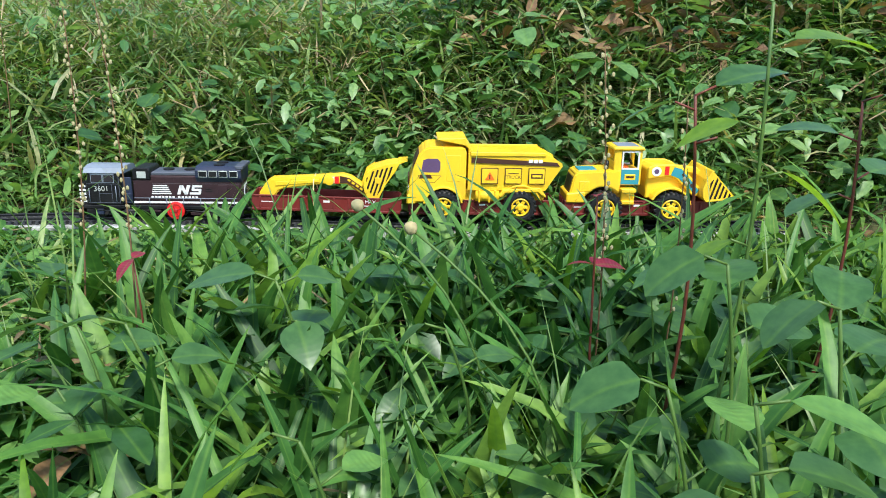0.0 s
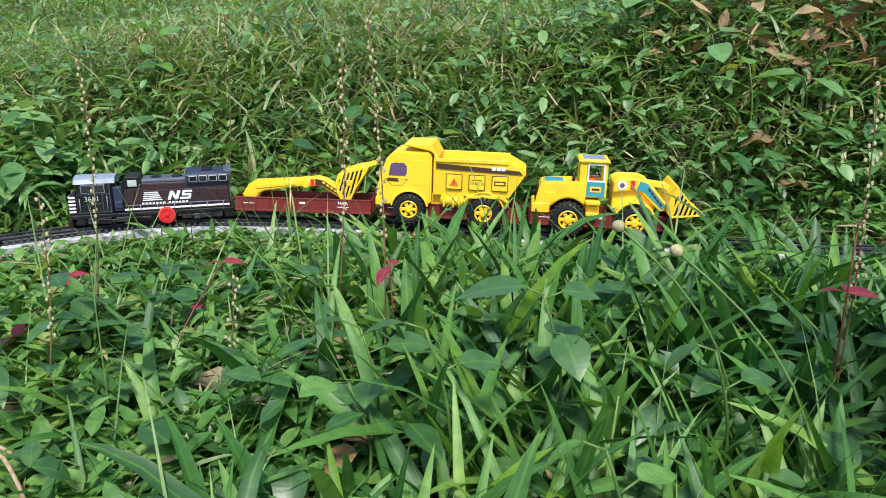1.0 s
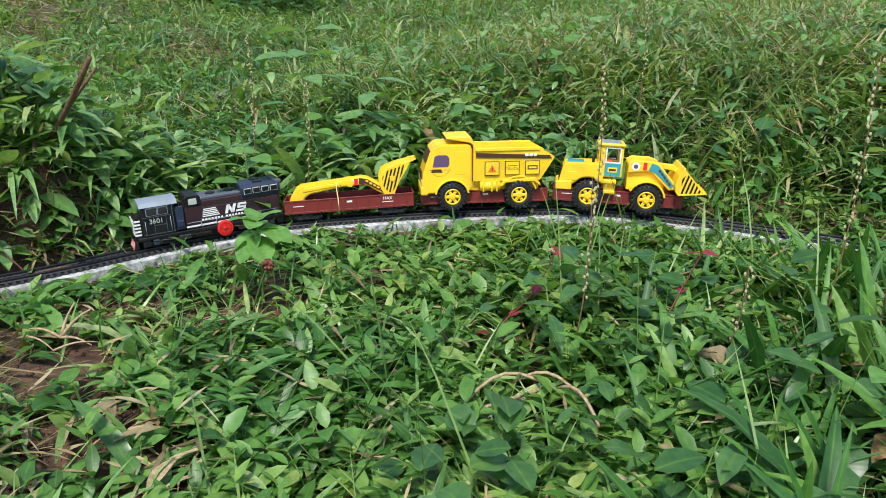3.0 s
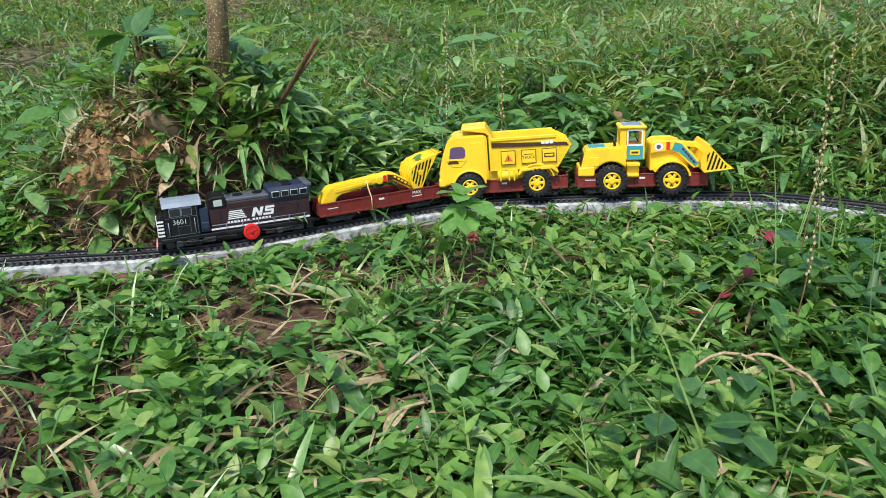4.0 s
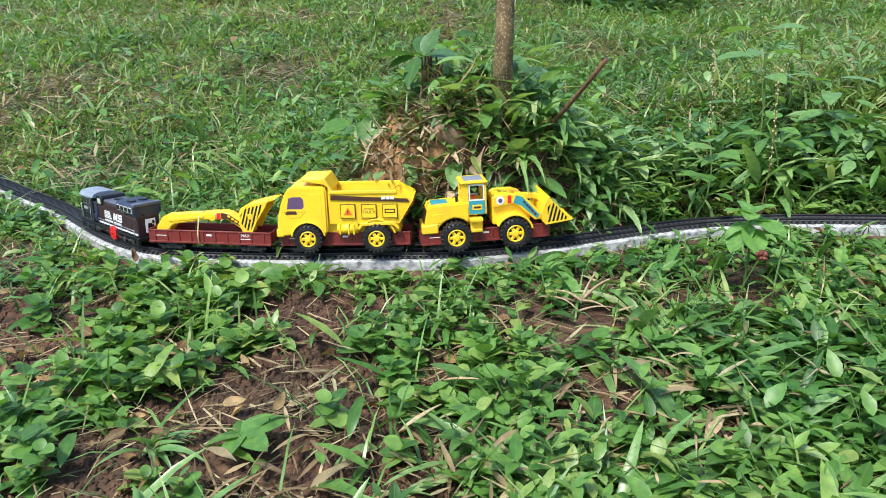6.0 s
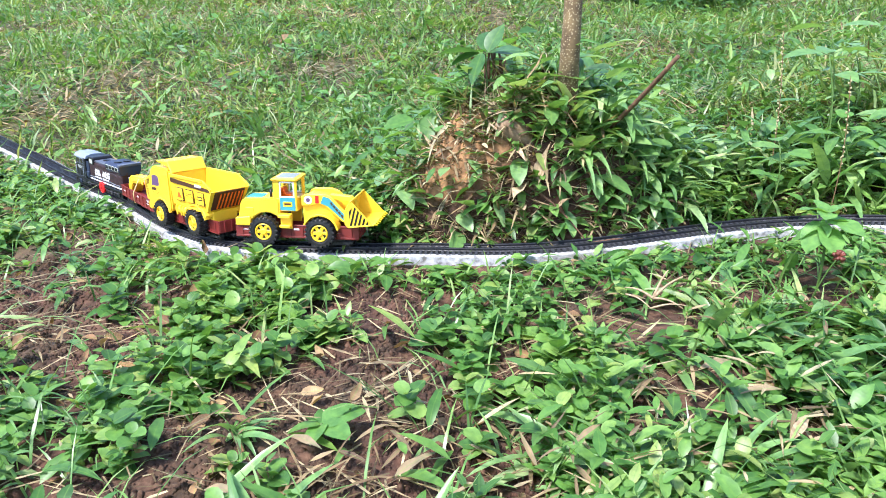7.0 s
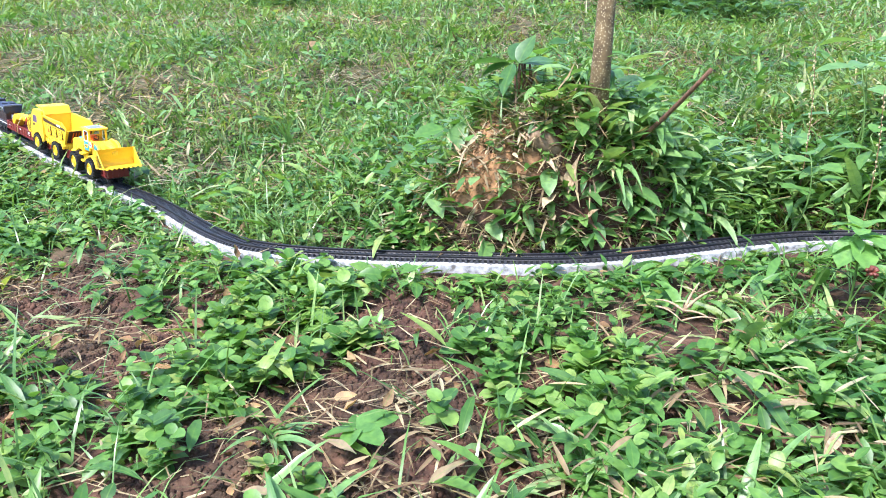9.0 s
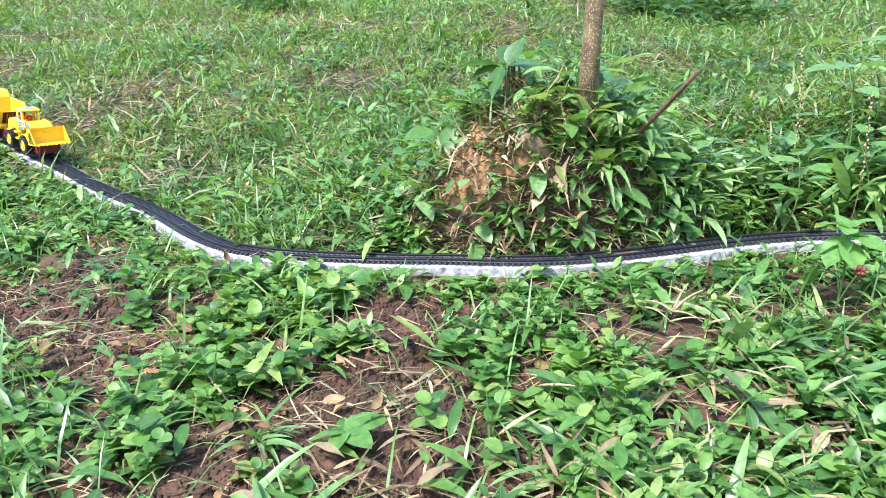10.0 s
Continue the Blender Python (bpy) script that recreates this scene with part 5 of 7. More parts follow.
            sp.matrix_basis = Matrix.Translation((0, s * 16.2 * MM, 0)) @ Matrix.Rotation(i * math.pi / 2 + 0.4, 4, "Y")
    red.location = (-12 * MM, 0, 8.4 * MM)
    for s in (-1, 1):
        for x0, x1, z0, z1, m in ((24, 36, 4.5, 9.4, BOGIE), (56, 62, 4.0, 9.6, NAVY), (-44, -38, 3.2, 8.6, BOGIE), (-36, -26, 4.0, 7.0, MAROON), (-66, -60, 3.6, 9.0, BOGIE)):
            part("gear_box", bx(x0, x1, *sorted((s * 13.4, s * 15.8)), z0, z1, 0.4), m, t)
        part("brake_pipe", tube([(-64 * MM, s * 15.9 * MM, 8.8 * MM), (-40 * MM, s * 16.2 * MM, 7.6 * MM), (-22 * MM, s * 15.9 * MM, 8.8 * MM)], 0.0005, 6), BOGIE, t)
        part("brake_pipe", tube([(12 * MM, s * 15.9 * MM, 8.9 * MM), (40 * MM, s * 16.2 * MM, 7.2 * MM), (62 * MM, s * 15.9 * MM, 8.9 * MM)], 0.0005, 6), BOGIE, t)
    coupler(t, -78, -1)
    return t


def make_wagon(group):
    t = thing("flat_wagon", "oxide-red toy wagon with low ribbed sides", "railway wagon", group)
    part("floor", bx(-70, 70, -15.4, 15.4, 12.0, 15.0, 0.4), WAGON, t)
    for s in (-1, 1):
        side = part("side_board", bx(-71, 71, *sorted((s * 15.4, s * 16.4)), 12.0, 26.0, 0.3), WAGON, t)
        part("top_rail", bx(-71, 71, *sorted((s * 16.3, s * 17.2)), 24.6, 26.0, 0.2), WAGON, side)
        part("sill", bx(-71, 71, *sorted((s * 16.3, s * 17.2)), 11.0, 13.2, 0.2), WAGON, side)
        rib = None
        for i in range(10):
            x = -63 + i * 14
            if rib is None:
                rib = part("rib", bx(-0.9, 0.9, *sorted((s * 16.3, s * 17.3)), 13.2, 24.6, 0.15), WAGON, side)
                rib.location.x = x * MM
            else:
                again(rib, side, x * MM)
        for i in range(20):
            part("catch", bx(-66.5 + i * 7 - 1, -66.5 + i * 7 + 1, *sorted((s * 17.0, s * 17.6)), 11.4, 12.8, 0), WAGON, side)
        e = part("end_board", bx(*sorted((s * 70, s * 71.2)), -15.4, 15.4, 12.0, 26.0, 0.3), WAGON, t)
        for y in (-9, 0, 9):
            part("rib", bx(*sorted((s * 71.1, s * 72.2)), y - 0.8, y + 0.8, 12.5, 25.4, 0.15), WAGON, e)
        coupler(t, s * 70, s)
        bogie(t, s * 47)
    part("centre_sill", bx(-66, 66, -5, 5, 8.5, 12, 0.4), BLACK, t)
    lettering("letters", "MAX", 0.0048, WHITE, t, on_side(-42, 21.6, 16.55))
    for x0, x1, z in ((-36, -50, 17.4), (48, 62, 19.0), (-3, 3, 20.0)):
        part("letter_bar", bx(*sorted((x0, x1)), 16.2, 16.6, z, z + (2.0 if x1 - x0 == 6 else 0.7), 0), WHITE, t)
    return t


def stripes(parent, outline, y0, y1, gap=4.2, wide=1.9, lean=4.0, material=None):
    """Slanting dark bars clipped to a convex side outline (millimetres)."""
    xs = [p[0] for p in outline]
    zs = [p[1] for p in outline]
    x = min(xs) - 10
    while x < max(xs) + 10:
        poly = [(x, min(zs)), (x + wide, min(zs)), (x + wide + lean, max(zs)), (x + lean, max(zs))]
        n = len(outline)
        area = sum(outline[i][0] * outline[(i + 1) % n][1] - outline[(i + 1) % n][0] * outline[i][1] for i in range(n))
        for i in range(n):
            a, b = Vector(outline[i]), Vector(outline[(i + 1) % n])
            d = (b - a) * (1 if area > 0 else -1)
            keep = lambda p: d.x * (p[1] - a.y) - d.y * (p[0] - a.x)
            cut = []
            for p, q in zip(poly, poly[1:] + poly[:1]):
                kp, kq = keep(p), keep(q)
                if kp >= 0:
                    cut.append(p)
                if kp * kq < 0:
                    f = kp / (kp - kq)
                    cut.append((p[0] + f * (q[0] - p[0]), p[1] + f * (q[1] - p[1])))
            poly = cut
            if len(poly) < 3:
                break
        if len(poly) >= 3:
            part("hazard_bar", prism(poly, y0 * MM, y1 * MM, 0), material or BLACK, parent)
        x += gap


def toy_wheel(parent, x, y, z, r, s):
    """A lugged toy tyre with a spoked hub; s: the side it faces."""
    bm = lathe_y([(r * 0.55, -6), (r * 0.88, -6), (r * 0.97, -4.6), (r * 0.97, 4.6), (r * 0.88, 6), (r * 0.70, 6.4), (r * 0.62, 6), (r * 0.58, 4.2)], 36)
    w = part("wheel", bm, TYRE, parent, "black lugged tyre")
    lug = None
    for i in range(20):
        for row in (-1, 1):
            if lug is None:
                lug = o = part("lug", bx(-1.35, 1.35, -2.8, 2.8, r * 0.86, r + 0.5, 0.3), TYRE, w)
            else:
                o = lug.copy()
                scene.collection.objects.link(o)
            o.matrix_basis = Matrix.Rotation(2 * math.pi * (i + 0.25 * row) / 20, 4, "Y") @ Matrix.Translation((0, 3.4 * row * MM, 0))
    h = lathe_y([(r * 0.58, 0.5), (r * 0.58, 5.6), (r * 0.53, 6.2), (r * 0.49, 5.2), (r * 0.45, 3.4), (r * 0.25, 3.4), (r * 0.22, 5.6), (r * 0.17, 6.4), (r * 0.06, 6.4)], 28)
    for i in range(6):
        sp = bx(r * 0.18, r * 0.50, 3.2, 4.8, -1.9, 1.9, 0.5)
        bmesh.ops.rotate(sp, verts=sp.verts, cent=(0, 0, 0), matrix=Matrix.Rotation(2 * math.pi * i / 6, 3, "Y"))
        join(h, sp)
    for i in range(6):
        nut = bx(r * 0.30, r * 0.36, 4.6, 5.6, -0.6, 0.6, 0.1)
        bmesh.ops.rotate(nut, verts=nut.verts, cent=(0, 0, 0), matrix=Matrix.Rotation(2 * math.pi * i / 6, 3, "Y"))
        join(h, nut)
    part("hub", h, YELLOW, w, "yellow spoked hub")
    w.matrix_basis = Matrix.Translation((x * MM, y * MM, z * MM)) @ Matrix.Rotation(0 if s > 0 else math.pi, 4, "Z")
    return w


def arch(cx, cz, r, a0, a1, n=10):
    return [(cx + r * math.cos(radians(a0 + (a1 - a0) * i / n)), cz + r * math.sin(radians(a0 + (a1 - a0) * i / n))) for i in range(n + 1)]


def make_dump_truck():
    t = thing("toy_dump_truck", "yellow plastic toy dump truck with black tyres, riding on a wagon", "toy truck")
    global MM
    MM, A, B = 0.000925, 41.0, -38.0
    R, ZC = 16.4, 18.6
    cab_line = [(75, 21), (76.5, 30), (75, 44), (71, 58), (66, 71), (61, 77), (55, 79), (20, 79), (18, 76), (18, 30), (19, 24)] + arch(A, ZC, 18.5, 165, 12)
    cab = part("cab", prism(cab_line, -0.0245, 0.0245, 0.0016, segments=2), YELLOW, t)
    part("bumper", bx(69, 78, -26.5, 26.5, 20, 30, 1.4), YELLOW, cab)
    for s in (-1, 1):
        y = s * 26
        part("side_window", prism([(46, 53), (64, 53), (61.5, 66), (57, 67.5), (47, 67.5), (44, 64), (44, 56)], *sorted(((y - 0.3 * s) * MM, (y + 0.5 * s) * MM)), 0.0002), PURPLE, cab, "purple window sticker")
        part("window_frame", prism([(42, 49), (67, 49), (63, 70), (42, 70)], *sorted(((y - 0.4 * s) * MM, (y + 0.25 * s) * MM)), 0.0002), YELLOW, cab)
        part("door_panel", prism([(24, 44), (38, 44), (38, 71), (24, 71)], *sorted(((y - 0.4 * s) * MM, (y + 0.7 * s) * MM)), 0.0003), YELLOW, cab)
        part("door_badge", prism([(52, 47), (66, 47), (64, 51), (54, 51)], *sorted(((y - 0.2 * s) * MM, (y + 0.6 * s) * MM)), 0), BROWN, cab)
        for a, b in (((43, 50), (67, 50)), ((43, 50), (50, 43)), ((50, 43), (60, 43)), ((60, 43), (67, 50))):
            part("door_line", tube([(a[0] * MM, (y + 0.3 * s) * MM, a[1] * MM), (b[0] * MM, (y + 0.3 * s) * MM, b[1] * MM)], 0.0003, 5), BROWN, cab)
        part("wheel_arch", prism(arch(A, ZC, 20.5, 170, 8, 14) + arch(A, ZC, 18.4, 8, 170, 14), *sorted((s * 24.5 * MM, s * 28.5 * MM)), 0.0004), YELLOW, cab)
        part("headlamp", bx(75.2, 77.0, *sorted((s * 14, s * 22)), 33, 37.5, 0.5), GRILLE, cab)
        toy_wheel(t, A, s * 25.5, ZC, R, s)
        toy_wheel(t, B, s * 25.5, ZC, R, s)
        # rounded side tank with straps
        bm = prism(arch(5, 29, 6.2, 0, 360, 20)[:-1], 0, 1, 0)
        for v in bm.verts:
            u = v.co.x / MM - 5
            v.co = Vector(((12 - 24 * v.co.y / 1.0) * MM - 0.004, (s * 21 + u) * MM, v.co.z))
        part("side_tank", bm, YELLOW, t, smooth=True)
        for x in (4, -6, -12):
            part("tank_strap", bx(x - 0.9, x + 0.9, *sorted((s * 14, s * 27.6)), 22.5, 35.6, 0.5), YELLOW, t)
        part("rear_fender", prism(arch(B, ZC, 22.5, 165, 28, 12) + arch(B, ZC, 20.6, 28, 165, 12), *sorted((s * 17 * MM, s * 26.5 * MM)), 0.0004), YELLOW, t)
        part("fender_step", prism([(-16, 30), (-20, 36), (-58, 38), (-64, 31), (-64, 28), (-56, 34), (-22, 33), (-18, 28)], *sorted((s * 16 * MM, s * 27.5 * MM)), 0.0004), YELLOW, t)
    part("windscreen", prism([(71.4, 57.5), (72.2, 57.8), (66.4, 72), (65.6, 71.6)], -0.0195, 0.0195, 0.0002), BROWN, cab, "dark brown windscreen sticker")
    part("grille", bx(75.6, 77.0, -11, 11, 38, 47, 0.4), BROWN, cab)
    part("chassis", bx(-64, 20, -17, 17, 20, 34, 1.0), YELLOW, t)
    # hollow tipping body
    bm = bmesh.new()
    outer = [(16, 35), (16, 73), (-62, 73), (-79, 64), (-80, 61), (-64, 35)]
    inner = [(13.5, 39), (13.5, 73.2), (-62, 73.2), (-77.5, 64.2), (-77, 61), (-62, 39)]
    for pts, y in ((outer, 26.5), (inner, 24.0)):
        for s in (-1, 1):
            for x, z in pts:
                bm.verts.new((x * MM, s * (y - (0 if z > 50 else 2.5)) * MM, z * MM))
    bm.verts.ensure_lookup_table()
    v = bm.verts
    oR, oL, iR, iL = range(0, 6), range(6, 12), range(12, 18), range(18, 24)
    for a in (oR, oL, iR, iL):
        bm.faces.new([v[i] for i in a])
    for a, b in ((0, 1), (0, 5), (5, 4)):
        bm.faces.new((v[oR[a]], v[oL[a]], v[oL[b]], v[oR[b]]))
        bm.faces.new((v[iR[a]], v[iL[a]], v[iL[b]], v[iR[b]]))
    for o_, i_ in ((oR, iR), (oL, iL)):
        for a, b in ((1, 2), (2, 3), (3, 4)):
            bm.faces.new((v[o_[a]], v[o_[b]], v[i_[b]], v[i_[a]]))
    bm.faces.new((v[oR[1]], v[oL[1]], v[iL[1]], v[iR[1]]))
    bm.faces.new((v[oR[4]], v[oL[4]], v[iL[4]], v[iR[4]]))
    bmesh.ops.recalc_face_normals(bm, faces=bm.faces)
    body = part("tipping_body", bm, YELLOW, t, "open yellow tipping body")
    part("cab_guard", prism([(16, 73), (16, 77), (20, 80.5), (47, 85.5), (48, 87), (19, 88), (11, 74)], -0.023, 0.023, 0.0008), YELLOW, body)
    part("body_rim", bx(-62, 14, 25.6, 28.0, 70.6, 74.4, 0.5), YELLOW, body)
    part("body_rim", bx(-62, 14, -28.0, -25.6, 70.6, 74.4, 0.5), YELLOW, body)
    part("tailgate", prism([(-79.2, 60), (-64.5, 36.5), (-65.8, 36), (-81, 60)], -0.019, 0.019, 0.0002), BROWN, body, "brown tailgate with yellow slanted bars")
    for y in range(-17, 18, 5):
        part("tail_bar", prism([(-80.2, 57), (-67, 37.5), (-67.5, 37), (-81.3, 57.5)], (y - 0.9) * MM, (y + 0.9) * MM, 0), ORANGE, body)
    for s in (-1, 1):
        y = s * 26.4
        part("dark_stripe", prism([(13, 63.5), (-77, 60.5), (-74, 64.5), (13, 69)], *sorted(((y - 0.2 * s) * MM, (y + 0.6 * s) * MM)), 0), BROWN, body)
        for x in (-47, -52, -57):
            part("stripe_mark", bx(x - 2, x + 2, *sorted((y + 0.4 * s, y + 0.9 * s)), 64.0, 67.2, 0), WHITE, body)
        yy = s * 25.4
        for x in (-6, -30, -54):
            fr = part("sticker", bx(x - 8.6, x + 8.6, *sorted((yy - 1.5 * s, yy + 1.3 * s)), 42, 58.5, 0.1), BROWN, body, "square sticker with a black border")
            part("sticker_face", bx(x - 7.8, x + 7.8, *sorted((yy + 1.0 * s, yy + 1.5 * s)), 42.8, 57.7, 0.05), YELLOW, fr)
            if x == -6:
                part("warning_triangle", prism([(x - 5, 46), (x + 5, 46), (x, 54.5)], *sorted(((yy + 1.4 * s) * MM, (yy + 1.8 * s) * MM)), 0), ORANGE, fr)
                part("warning_mark", bx(x - 0.6, x + 0.6, *sorted((yy + 1.7 * s, yy + 2.0 * s)), 47.2, 51.6, 0), BROWN, fr)
            elif x == -30:
                m = on_side(x, 49.2, yy + 1.5 * s) if s > 0 else Matrix.Translation((x * MM, (yy - 1.5) * MM, 49.2 * MM)) @ Matrix.Rotation(radians(90), 4, "X")
                lettering("letters", "TRUCK", 0.0044, BROWN, fr, m)
                part("letter_bar", bx(x - 5.5, x + 5.5, *sorted((yy + 1.4 * s, yy + 1.7 * s)), 52.6, 53.4, 0), BROWN, fr)
            else:
                part("badge", bx(x - 6, x + 6, *sorted((yy + 1.4 * s, yy + 1.8 * s)), 48, 53, 0.2), BROWN, fr)
                part("badge_mark", bx(x - 4.6, x + 4.6, *sorted((yy + 1.7 * s, yy + 2.0 * s)), 49.4, 51.6, 0), YELLOW, fr)
    MM = 0.000985
    return t


def make_loader():
    t = thing("toy_wheel_loader", "yellow plastic toy wheel loader riding on a wagon", "toy loader")
    R, ZC = 16.4, 18.4
    rear = part("engine_cover", prism([(66, 26), (67, 30), (63, 49), (60, 52), (20, 54), (18, 50), (18, 30)] + arch(34, ZC, 19, 130, 50, 8)[::1] + [(56, 24)], -0.017, 0.017, 0.0014, segments=2), YELLOW, t)
    part("engine_grille", prism([(66.2, 31), (67.2, 31), (64.2, 46.5), (63.2, 46.5)], -0.012, 0.012, 0), BROWN, rear)
    part("rear_weight", prism([(70, 22), (70, 31), (52, 33), (52, 22)], -0.0185, 0.0185, 0.001), YELLOW, rear)
    part("top_sticker", bx(40, 58, -9, 9, 51.6, 53.4, 0.2), TEAL, rear, "teal sticker on the engine cover")
    part("exhaust_pipe", tube([(30 * MM, 0.008, 52 * MM), (30 * MM, 0.008, 62 * MM)], 0.0016, 10), BLACK, rear)
    for s in (-1, 1):
        part("side_vent", bx(48, 58, *sorted((s * 16.8, s * 17.8)), 33, 43, 0.3), YELLOW, rear)
        part("step", bx(4, 18, *sorted((s * 16, s * 25)), 33.5, 37, 0.5), YELLOW, rear)
        part("step", bx(5, 17, *sorted((s * 16, s * 24)), 22, 25, 0.5), YELLOW, rear)
        part("step_back", bx(4, 17, *sorted((s * 15, s * 19)), 20, 37, 0.5), YELLOW, rear)
        for x in (34, -30):
            toy_wheel(t, x, s * 23.5, ZC, R, s)
    # open cab of pillars and panels
    cab = part("cab", prism([(20, 42), (-7, 42), (-7, 57), (20, 57)], -0.015, 0.015, 0.0008), YELLOW, t)
    part("cab_roof", prism([(22, 76), (-9, 76), (-8, 79.5), (21, 79.5)], -0.017, 0.017, 0.0012), YELLOW, cab)
    part("roof_sticker", bx(-4, 17, -12, 12, 79.3, 79.9, 0.1), GREY, cab, "grey roof sticker")
    for s in (-1, 1):
        for x0, x1 in ((16.5, 20), (-7, -3.8)):
            part("cab_pillar", bx(x0, x1, *sorted((s * 12, s * 15)), 56.5, 76.5, 0.5), YELLOW, cab)
        part("cab_side", bx(13, 17, *sorted((s * 13.4, s * 15)), 56.5, 76.5, 0.3), YELLOW, cab)
        door = part("door_sticker", prism([(-5, 43), (12.5, 43), (12.5, 57.5), (-5, 57.5)], *sorted((s * 14.8 * MM, s * 15.6 * MM)), 0), TEAL, cab, "teal door sticker")
        part("door_badge", bx(-1.5, 9, *sorted((s * 15.4, s * 15.9)), 47.5, 53, 0.2), YELLOW, door)
        part("badge_mark", bx(0, 7.5, *sorted((s * 15.8, s * 16.1)), 49.2, 51.4, 0), BROWN, door)
        for x0, x1, z0, z1 in ((-4.5, 12.5, 57.5, 59), (-4.5, 12.5, 74, 75.5), (11, 12.5, 59, 74), (-4.5, -3, 59, 74)):
            part("window_trim", bx(x0, x1, *sorted((s * 14.6, s * 15.5)), z0, z1, 0.1), WHITE, cab)
    cab.location = (5 * MM, 0, -3 * MM)
    part("rear_wall", bx(17.5, 19.5, -13, 13, 56.5, 65, 0.3), YELLOW, cab)
    part("seat", prism([(14, 57), (14, 66), (11, 66), (9.5, 60), (3, 59.5), (3, 57)], -0.005, 0.005, 0.0006), ORANGE, cab)
    wheel = tube([(0.0 * MM + 3 * MM * math.cos(a) * 0.5, 4 * MM * math.sin(a), 63 * MM + 3 * MM * math.cos(a)) for a in [2 * math.pi * i / 14 for i in range(15)]], 0.0006, 6)
    part("steering_wheel", wheel, BLACK, cab)
    # front frame and lifting arms
    front = part("front_frame", prism([(-8, 26), (-8, 55), (-14, 58), (-32, 55), (-46, 44), (-50, 30), (-44, 22)] + arch(-30, ZC, 18, 20, 160, 8), -0.0135, 0.0135, 0.001), YELLOW, t)
    for s in (-1, 1):
        part("fender", prism(arch(-30, ZC, 21, 170, 25, 12) + arch(-30, ZC, 18.8, 25, 170, 12), *sorted((s * 12 * MM, s * 26 * MM)), 0.0004), YELLOW, front)
        arm = part("lift_arm", prism([(-8, 46), (-8, 57), (-14, 60), (-34, 60), (-42, 57), (-61, 36), (-60, 30), (-54, 29), (-36, 46), (-30, 49)], *sorted((s * 14 * MM, s * 18.5 * MM)), 0.0008), YELLOW, t)
        y = s * 18.4
        ys = sorted(((y - 0.1 * s) * MM, (y + 0.5 * s) * MM))
        part("round_badge", prism(arch(-16, 53.5, 4.6, 0, 360, 18)[:-1], *ys, 0), WHITE, arm)
        part("badge_mark", prism(arch(-16, 53.5, 2.4, 0, 360, 14)[:-1], ys[0] + 0.0002 * s, ys[1] + 0.0003 * s, 0), PURPLE, arm)
        part("red_sticker", bx(-28, -24, *sorted((y - 0.1 * s, y + 0.5 * s)), 50, 58.5, 0), RED, arm)
        part("teal_sticker", prism([(-30, 50), (-33, 58), (-40, 56), (-59, 35), (-56, 31), (-38, 47)], *ys, 0), TEAL, arm, "teal arm sticker")
        for i in range(5):
            a = Vector((-40.5 - i * 2.9, 51.0 - i * 3.4))
            part("letter_bar", prism([(a.x, a.y), (a.x - 1.8, a.y - 3), (a.x - 3.6, a.y - 2), (a.x - 1.8, a.y + 1)], ys[0] + 0.0002 * s, ys[1] + 0.0003 * s, 0), BROWN, arm)
    part("bucket_link", prism([(-36, 52), (-36, 57), (-60, 55), (-66, 50), (-66, 44), (-58, 49)], -0.004, 0.004, 0.0006), YELLOW, t)
    # hollow scoop, open to the back of the train
    line_ = [(-66, 56), (-61, 48), (-58.5, 38), (-59.5, 30), (-63, 26), (-92, 29.5), (-92.5, 31), (-64, 28), (-61, 31.5), (-60.5, 38), (-63, 48), (-68, 56.5)]
    scoop = part("bucket", prism(line_, -0.0300, 0.0300, 0.0003), YELLOW, t, "yellow scoop with hazard bars on its cheeks")
    cheek = [(-67.5, 55.5), (-62, 47), (-60, 38), (-61, 30), (-64.5, 27), (-91, 30)]
    for s in (-1, 1):
        c = part("cheek", prism(cheek, *sorted((s * 28.4 * MM, s * 30.2 * MM)), 0.0003), YELLOW, scoop)
        stripes(c, [(-70, 51), (-65, 45), (-65, 29), (-88, 31)], *sorted((s * 30.0, s * 30.6)), gap=4.4, wide=2.0, lean=-6)
    for i in range(8):
        y = -26 + i * 52 / 7
        part("tooth", prism([(-91.5, 29.4), (-95, 29.6), (-91.5, 31)], (y - 1.6) * MM, (y + 1.6) * MM, 0), YELLOW, scoop)
    return t


